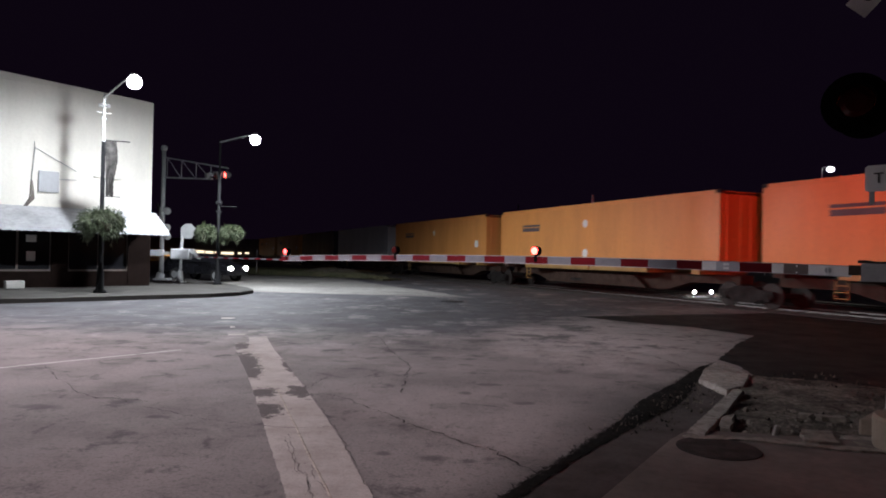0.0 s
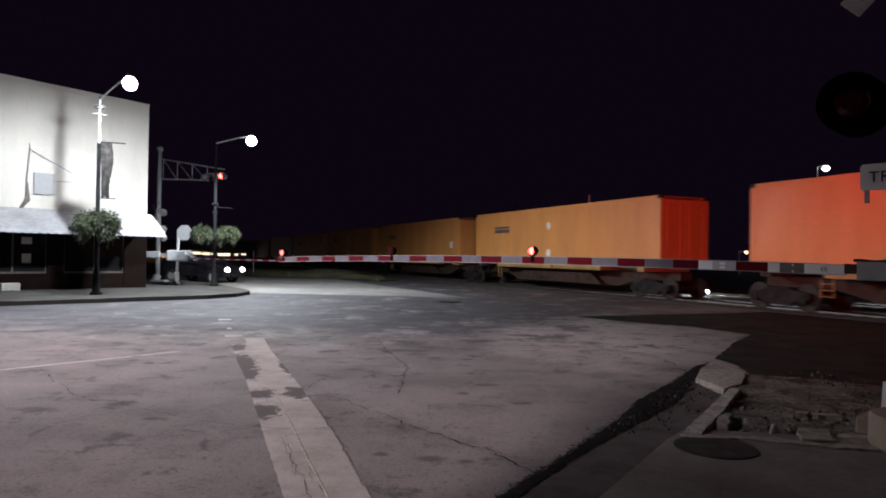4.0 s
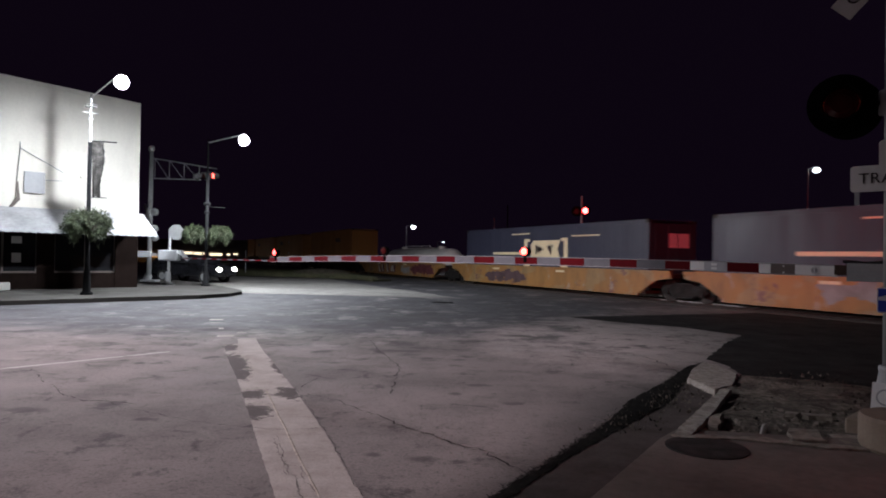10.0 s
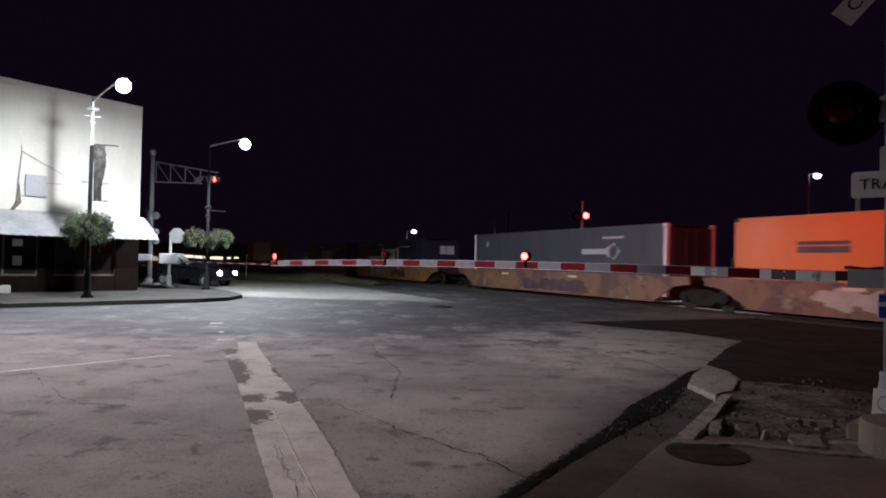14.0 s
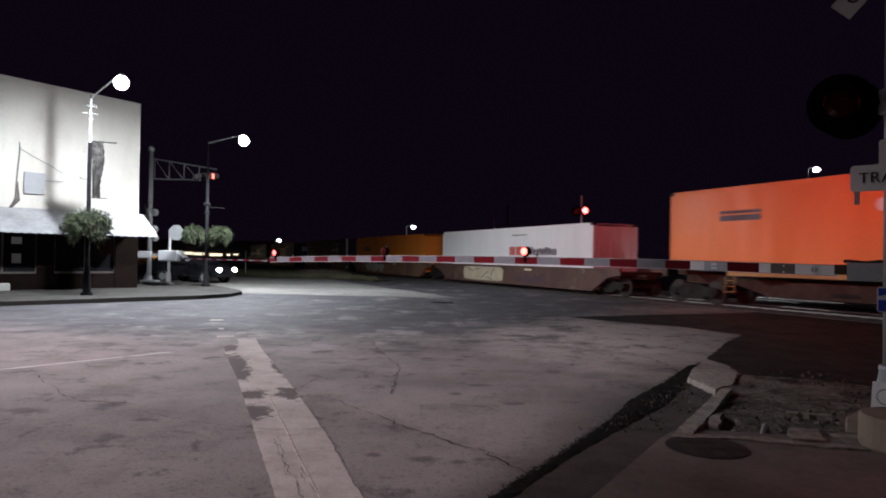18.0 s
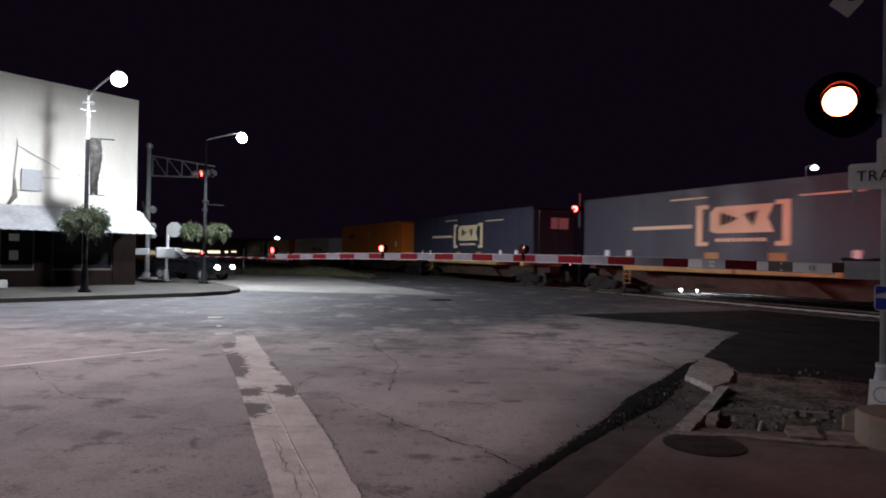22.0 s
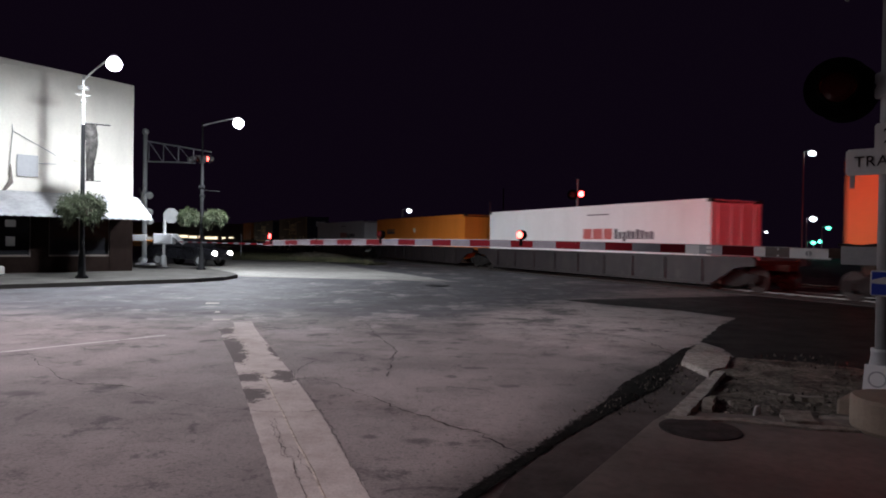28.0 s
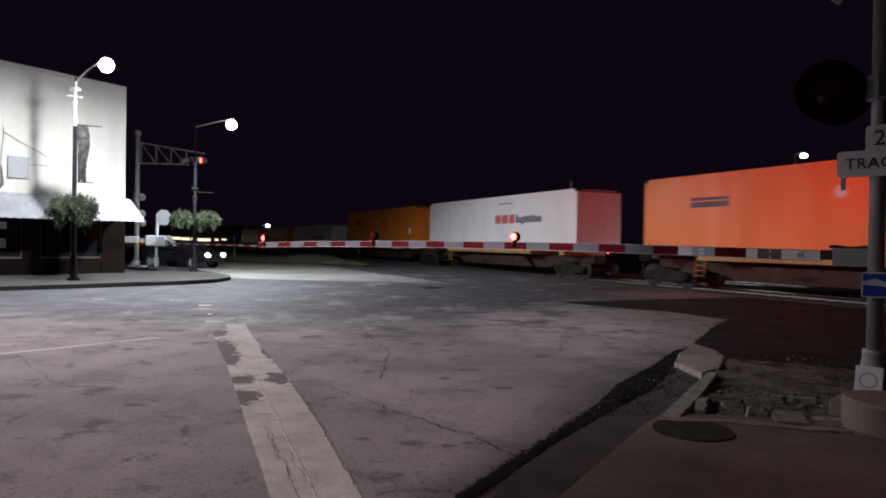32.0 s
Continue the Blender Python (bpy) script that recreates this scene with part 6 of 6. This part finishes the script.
# faded spray paint on the sills: from, to, foot and top, colour, along the train where it starts
SPRAY = ((-66.15, -70.1, 0.32, 0.95, "spray_plum"), (-54.5, -58.3, 0.4, 1.1, "spray_maroon"), (-47.2, -51.8, 0.32, 1.12, "letters"),
         (-52.3, -54.0, 0.35, 0.9, "spray_grey"), (-148.3, -153.2, 0.31, 1.13, "panel"), (-154.5, -157.5, 0.3, 0.8, "spray_plum"),
         (-87.0, -90.5, 0.5, 1.1, "spray_grey"), (-92.0, -95.0, 0.4, 1.0, "spray_plum"), (-112.0, -117.5, 0.3, 0.9, "spray_plum"), (-129.0, -133.5, 0.45, 1.1, "spray_white"))


def spray(parent, x0, x1, z0, z1, mt, seed):
    """Blots of faded spray paint on a side sill."""
    rr = random.Random(seed)

    def patch(pts, y, colour):
        bm = bmesh.new()
        plate(bm, pts, 1.371, y)
        part("spray_paint", bm, M[colour], parent)

    if mt == "panel":
        # one rounded block with dark strokes drawn over it
        cx, cz, hx, hz = (x0 + x1) / 2, (z0 + z1) / 2, (x0 - x1) / 2, (z1 - z0) / 2
        rim = [(j * math.tau / 40, 1 + rr.uniform(-0.015, 0.015)) for j in range(40)]
        patch([(cx + math.copysign(abs(math.cos(a)) ** 0.3, math.cos(a)) * hx * q, cz + math.copysign(abs(math.sin(a)) ** 0.3, math.sin(a)) * hz * min(q, 1)) for a, q in rim], 1.375, "spray_cream")
        for px, pz, ln, tilt in ((-1.5, 0.2, 0.7, 0.5), (-0.7, 0.28, 0.9, 0.2), (0.3, -0.05, 1.3, -0.9), (1.2, 0.12, 0.8, -1.2), (0.9, -0.28, 0.9, 0.4)):
            c, d = math.cos(tilt), math.sin(tilt)
            bend = [(t, 0.05 * math.sin(t * 7 + px)) for t in (-0.5, -0.3, -0.1, 0.1, 0.3, 0.5)]
            line = [(t * ln, v + 0.035) for t, v in bend] + [(t * ln, v - 0.035) for t, v in bend[::-1]]
            patch([(cx - px + u * c - v * d, min(max(cz + pz + (u * d + v * c) * 0.5, z0 + 0.03), z1 - 0.03)) for u, v in line], 1.379, "spray_plum")
        return
    if mt == "letters":
        # tall pale strokes edged in maroon
        x = x0
        for w, gap, low, lean, foot in ((0.34, 0.4, 0.0, 0.22, 0.0), (0.22, 0.9, 0.1, -0.06, 0.1), (0.3, 0.55, 0.02, 0.12, 0.0), (0.62, 0.3, 0.2, -0.3, 0.15)):
            za, zb, zm = z0 + low * 0.4, z1 - low * 0.7, (z0 + z1) / 2
            patch([(x + 0.06, za), (x - w - 0.32 - foot, za - 0.01), (x - w - 0.26 - foot, za + 0.24), (x - w - 0.2 + lean, zm), (x - w - 0.16 + lean, zb), (x + 0.04 + lean, zb + 0.01), (x + 0.1, zm)], 1.374, "spray_maroon")
            patch([(x, za + 0.06), (x - w - 0.1 - foot, za + 0.04), (x - w - 0.04 - foot, za + 0.2), (x - w * 0.8, za + 0.22), (x - w * 0.75 + lean * 0.6, zm), (x - w * 0.6 + lean, zb - 0.07), (x + lean, zb - 0.04), (x + 0.03 + lean * 0.3, zm)], 1.378, "spray_white")
            x -= w + gap + foot * 0.7
        return
    w = (x0 - x1) / 4
    for k in range(4):
        cx, cz = x0 - w * (k + 0.5), (z0 + z1) / 2 + rr.uniform(-0.08, 0.08)
        ph = rr.uniform(0, 6)
        bm = bmesh.new()
        pts = []
        for j in range(26):
            a = j * math.tau / 26
            q = 1 + 0.22 * math.sin(3 * a + ph) + 0.14 * math.sin(7 * a + ph * 2) + rr.uniform(-0.06, 0.06)
            pts.append((cx + math.cos(a) * w * 0.62 * q, min(max(cz + math.sin(a) * (z1 - z0) / 2 * q, 0.31), 1.13)))
        plate(bm, pts, 1.371, 1.374 + 0.002 * k)
        part("spray_paint", bm, M[mt], parent)


def well_car(lead, tail, mat, ends, label):
    """A well car, its nose at lead; tail is its length; ends: truck places behind the nose."""
    wc = thing("well_car", label, "rail car", group="cars of the train")
    L = tail
    for s in (1, -1):
        bm = bmesh.new()
        plate(bm, [(-0.1, 0.95), (-0.1, 1.2), (-L + 0.1, 1.2), (-L + 0.1, 0.95), (-L + 0.9, 0.85), (-L + 2.0, 0.22), (-2.0, 0.22), (-0.9, 0.85)], s * 1.32 - 0.05, s * 1.32 + 0.05)
        sd = part("side_sill", bm, M[mat], wc)
        bm = bmesh.new()
        box(bm, -L + 0.1, -0.1, s * 1.36 - 0.07, s * 1.36 + 0.07, 1.14, 1.24)
        box(bm, -L + 1.9, -1.9, s * 1.36 - 0.06, s * 1.36 + 0.06, 0.2, 0.3)
        part("sill_flange", bm, M[mat], sd)
        if s > 0:
            for k, (p, q, za, zb, mt) in enumerate(SPRAY):
                if lead - L < q and p < lead:
                    spray(sd, p - lead, q - lead, za, zb, mt, k + 90)
        if mat == "well_dark":
            for k in range(9):
                bm = bmesh.new()
                x = -2.4 - k * (L - 4.8) / 8
                box(bm, x - 0.09, x + 0.09, s * 1.36 - 0.07, s * 1.36 + 0.07, 0.3, 1.14)
                part("rib", bm, M[mat], sd)
        else:
            for x in (-L * 0.3, -L * 0.62):
                bm = bmesh.new()
                box(bm, x - 0.35, x + 0.35, s * 1.375 - 0.004, s * 1.375 + 0.004, 1.0, 1.1)
                part("sill_mark", bm, M["cream"], sd)
    bm = bmesh.new()
    box(bm, -L + 1.6, -1.6, -1.27, 1.27, 0.26, 0.4)
    part("well_floor", bm, M["rust"], wc)
    for x in (-1.3, -L + 1.3):
        bm = bmesh.new()
        d = 1 if x > -3 else -1
        box(bm, x - 0.9 if d < 0 else x - 0.2, x + 0.2 if d < 0 else x + 0.9, -1.27, 1.27, 0.95, 1.1)
        box(bm, x - 1.6 if d < 0 else x - 0.2, x + 0.2 if d < 0 else x + 1.6, -0.25, 0.25, 0.78, 0.98)
        part("end_platform", bm, M["rust"], wc)
        bm = bmesh.new()
        xe = x + d * 0.95
        for y in (-1.1, 1.1):
            rod(bm, (xe, y, 1.1), (xe, y, 1.55), 0.02, seg=6)
        rod(bm, (xe, -1.1, 1.55), (xe, 1.1, 1.55), 0.02, seg=6)
        part("handrail", bm, M["yellow"], wc)
    for x in ends:
        rail_truck(wc, x)
    TRAIN.append((wc, lead, TRACK, 0.075 - 0.075))
    return wc


def spine_car(lead, ends, label, length=None):
    sc = thing("spine_car", label, "rail car", group="cars of the train")
    L = length or BOX_L + 0.6
    bm = bmesh.new()
    plate(bm, [(-0.2, 0.78), (-0.2, 1.12), (-L + 0.2, 1.12), (-L + 0.2, 0.78), (-L + 2.6, 0.78), (-L + 4.0, 0.42), (-4.0, 0.42), (-2.6, 0.78)], -0.32, 0.32)
    part("spine", bm, M["rust"], sc, "deep fish-bellied centre beam")
    for x0, x1 in ((3.0, 8.6), (8.75, 12.6)):
        for s in (-1, 1):
            bm = bmesh.new()
            box(bm, -x1, -x0, s * 1.22 - 0.05, s * 1.22 + 0.05, 1.13, 1.34)
            part("side_sill", bm, M["yellow"], sc)
    for x in (0.9, 3.4, 8.1, 12.4, L - 1.5):
        bm = bmesh.new()
        box(bm, -x - 0.2, -x + 0.2, -1.25, 1.25, 1.12, 1.13 + 0.22)
        part("cross_bearer", bm, M["yellow"] if x > 1 else M["rust"], sc)
    for s in (-1, 1):
        bm = bmesh.new()
        plate(bm, [(-4.2, 0.45), (-5.0, 0.95), (-11.2, 0.95), (-12.0, 0.45)], s * 0.7 - 0.03, s * 0.7 + 0.03)
        part("side_plate", bm, M["rust"], sc)
        bm = bmesh.new()
        rod(bm, (-2.7, s * 1.0, 0.5), (-2.7, s * 1.0, 1.1), 0.02, seg=6)
        rod(bm, (-3.1, s * 1.0, 0.5), (-3.1, s * 1.0, 1.1), 0.02, seg=6)
        for z in (0.55, 0.75, 0.95):
            rod(bm, (-3.1, s * 1.0, z), (-2.7, s * 1.0, z), 0.015, seg=6)
        part("ladder", bm, M["yellow"], sc)
    bm = bmesh.new()
    rod(bm, (-6.5, 0.55, 0.62), (-7.4, 0.55, 0.62), 0.2, seg=12)
    part("brake_cylinder", bm, M["truck"], sc)
    bm = bmesh.new()
    rod(bm, (-9.0, 0.55, 0.6), (-9.6, 0.55, 0.6), 0.16, seg=12)
    part("air_reservoir", bm, M["truck"], sc)
    for x in ends:
        rail_truck(sc, x)
    TRAIN.append((sc, lead, TRACK, 0.0))
    return sc


ORANGE = "orange steel freight container with dark logo bars"
WHITE = "white freight container with red and black logo blocks"
NAVY = "navy blue freight container with cream logo and placard"
LOADS = (
    (70.0, "spine", "greybox", "plain", "pale grey freight container on a spine car"),
    (88.0, "spine", "slate", "plain", "dark slate freight container on a spine car"),
    (106.5, "spine", "tawny", "orange", ORANGE),
    (125.0, "spine", "tawny", "orange", ORANGE),
    (51.93, "spine", "tawny", "orange", ORANGE),
    (33.89, "spine", "tawny", "orange", ORANGE),
    (15.91, "spine", "tawny", "orange", ORANGE),
    (-2.55, "spine", "tawny", "orange", ORANGE),
    (-23.02, "spine", "tawny", "orange_rear", ORANGE),
    (-63.35, "well", "navy", "navy", NAVY),
    (-82.8, "well", "navy", "navy", NAVY),
    (-106.38, "well", "slate", "slate", "dark slate freight container with white corner posts"),
    (-125.79, "well", "orange", "orange", ORANGE),
    (-144.99, "well", "whitebox", "white", WHITE),
    (-165.93, "spine", "orange", "orange", ORANGE),
    (-184.44, "spine", "navy", "navy", NAVY),
    (-204.87, "spine", "navy", "navy", NAVY),
    (-225.87, "well", "whitebox", "white", WHITE),
    (-245.29, "well", "orange", "orange", ORANGE),
    (-264.62, "well", "whitebox", "white", WHITE),
    (-285.73, "spine", "orange", "orange", ORANGE),
    (-304.09, "spine", "whitebox", "white", WHITE),
    (-324.64, "spine", "orange", "orange", ORANGE),
)
WELL_PAINT = {-63.35: "well_yellow", -82.8: "well_yellow", -106.38: "well_tan", -125.79: "well_tan", -144.99: "well_brown",
              -225.87: "well_dark", -245.29: "well_dark", -264.62: "well_dark"}
WELL_LABEL = {"well_yellow": "yellow well car with faded graffiti on its sill", "well_tan": "tan well car covered in faded graffiti", "well_brown": "brown well car with a cream graffiti panel", "well_dark": "plum-grey well car with ribbed side sills"}
order = sorted(LOADS, key=lambda a: -a[0])
for i, (lead, kind, colour, style, label) in enumerate(order):
    container(kind, lead, colour, style, label)
    tail = lead - BOX_L
    gap = tail - order[i + 1][0] if i + 1 < len(order) else 4.5
    before = order[i - 1][0] - BOX_L - lead if i else 4.5
    g0, g1 = min(before, 4.6), min(gap, 4.6)
    if kind == "well":
        nose = lead + g0 / 2 - 0.25
        length = BOX_L + g0 / 2 + g1 / 2 - 0.5
        ends = []
        if gap > 4:
            ends.append(-(nose - tail) - 0.7)
        else:
            ends.append(-(nose - tail) - gap / 2)
        if before > 4:
            ends.append(-(nose - lead) + 0.7)
        mat = WELL_PAINT[lead]
        well_car(nose, length, mat, ends, WELL_LABEL[mat])
    else:
        nose = lead + 0.3
        ends = [-BOX_L - 0.3 - gap / 2 if gap < 3.2 else -BOX_L + 0.6]
        if before >= 3.2:
            ends.append(-1.2)
        spine_car(nose, ends, "spine car with yellow side sills and fish-bellied beam")

# the well car that carries a tank
well_car(-41.6, 18.6, "well_yellow", (-1.1, -18.6 - 0.6), WELL_LABEL["well_yellow"])
tank = thing("tank_container", "dirty white tank container lying in a well car", "tank container")
bm = bmesh.new()
TL = 11.8
prof = [(0.05, 0.0), (0.5, 0.06), (0.8, 0.22), (0.92, 0.5), (0.94, TL / 2), (0.92, TL - 0.5), (0.8, TL - 0.22), (0.5, TL - 0.06), (0.05, TL)]
lathe(bm, prof, 32, pose(0, 0, 0.93, 0, -90, 0))
part("tank_shell", bm, M["tank"], tank, smooth=True)
bm = bmesh.new()
box(bm, -8.2, -3.2, -0.25, 0.25, 1.88, 1.92)
for x in (-3.3, -4.9, -6.5, -8.1):
    rod(bm, (x, 0.25, 1.8), (x, 0.25, 2.06), 0.02, seg=6)
rod(bm, (-3.2, 0.25, 2.06), (-8.2, 0.25, 2.06), 0.02, seg=6)
part("walkway", bm, M["tank"], tank)
for x in (-2.4, -9.6):
    bm = bmesh.new()
    rod(bm, (x, 0, 1.8), (x, 0, 2.02), 0.25, seg=14)
    part("manlid", bm, M["tank"], tank)
for x in (-0.4, -TL / 2, -TL + 0.4):
    bm = bmesh.new()
    box(bm, x - 0.1, x + 0.1, -1.0, 1.0, -0.02, 0.6)
    part("saddle", bm, M["galv"], tank)
TRAIN.append((tank, -47.2, TRACK, 0.42))


# ---- what moves ----
FLASH, LIT, FIRST = 1.396, 0.6, 6.12


def flash_rows(local, phase):
    """Poses of a lens that turns its glowing side to the front and back again."""
    shift = FIRST if phase == "A" else FIRST + LIT + 0.05
    span = LIT if phase == "A" else FLASH - LIT - 0.08
    turns = []
    for k in range(-6, 22):
        t = shift + k * FLASH
        turns += [(t, 0), (t + span, 180)]
    turns = [(round(t * FPS) / FPS, a) for t, a in turns]
    inside = [(t, a) for t, a in turns if 0.1 < t < 31.93]
    before = [a for t, a in turns if t <= 0.1]
    side = before[-1]
    rows = [(0.0, local @ pose(0, 0, 0, 0, 0, side))]
    for t, a in inside:
        steps = (180, 180, 120, 60, 0, 0) if a == 0 else (0, 0, 60, 120, 180, 180)
        for j, s in enumerate(steps):
            if t + (j - 2) / FPS < 31.99:
                rows.append((t + (j - 2) / FPS, local @ pose(0, 0, 0, 0, 0, s)))
        side = a
    rows.append((32.0, local @ pose(0, 0, 0, 0, 0, side)))
    return rows


def motions():
    for ob, lead, across, z in TRAIN:
        walk(ob, [(t, track_pose(across, lead + run(t), z)) for t in range(33)])
    for lens, local, phase in LENSES:
        walk(lens, flash_rows(local, phase))
    first = {}
    for ax, k in AXLES:
        if k not in first:
            local = ax.matrix_basis.copy()
            walk(ax, [(i / FPS, local @ Matrix.Rotation(run(i / FPS) / 0.42, 4, "Y")) for i in range(32 * FPS + 1)])
            first[k] = ax.animation_data
        else:
            ax.rotation_mode = "QUATERNION"
            ax.animation_data_create()
            ax.animation_data.action = first[k].action
            ax.animation_data.action_slot = first[k].action_slot


motions()
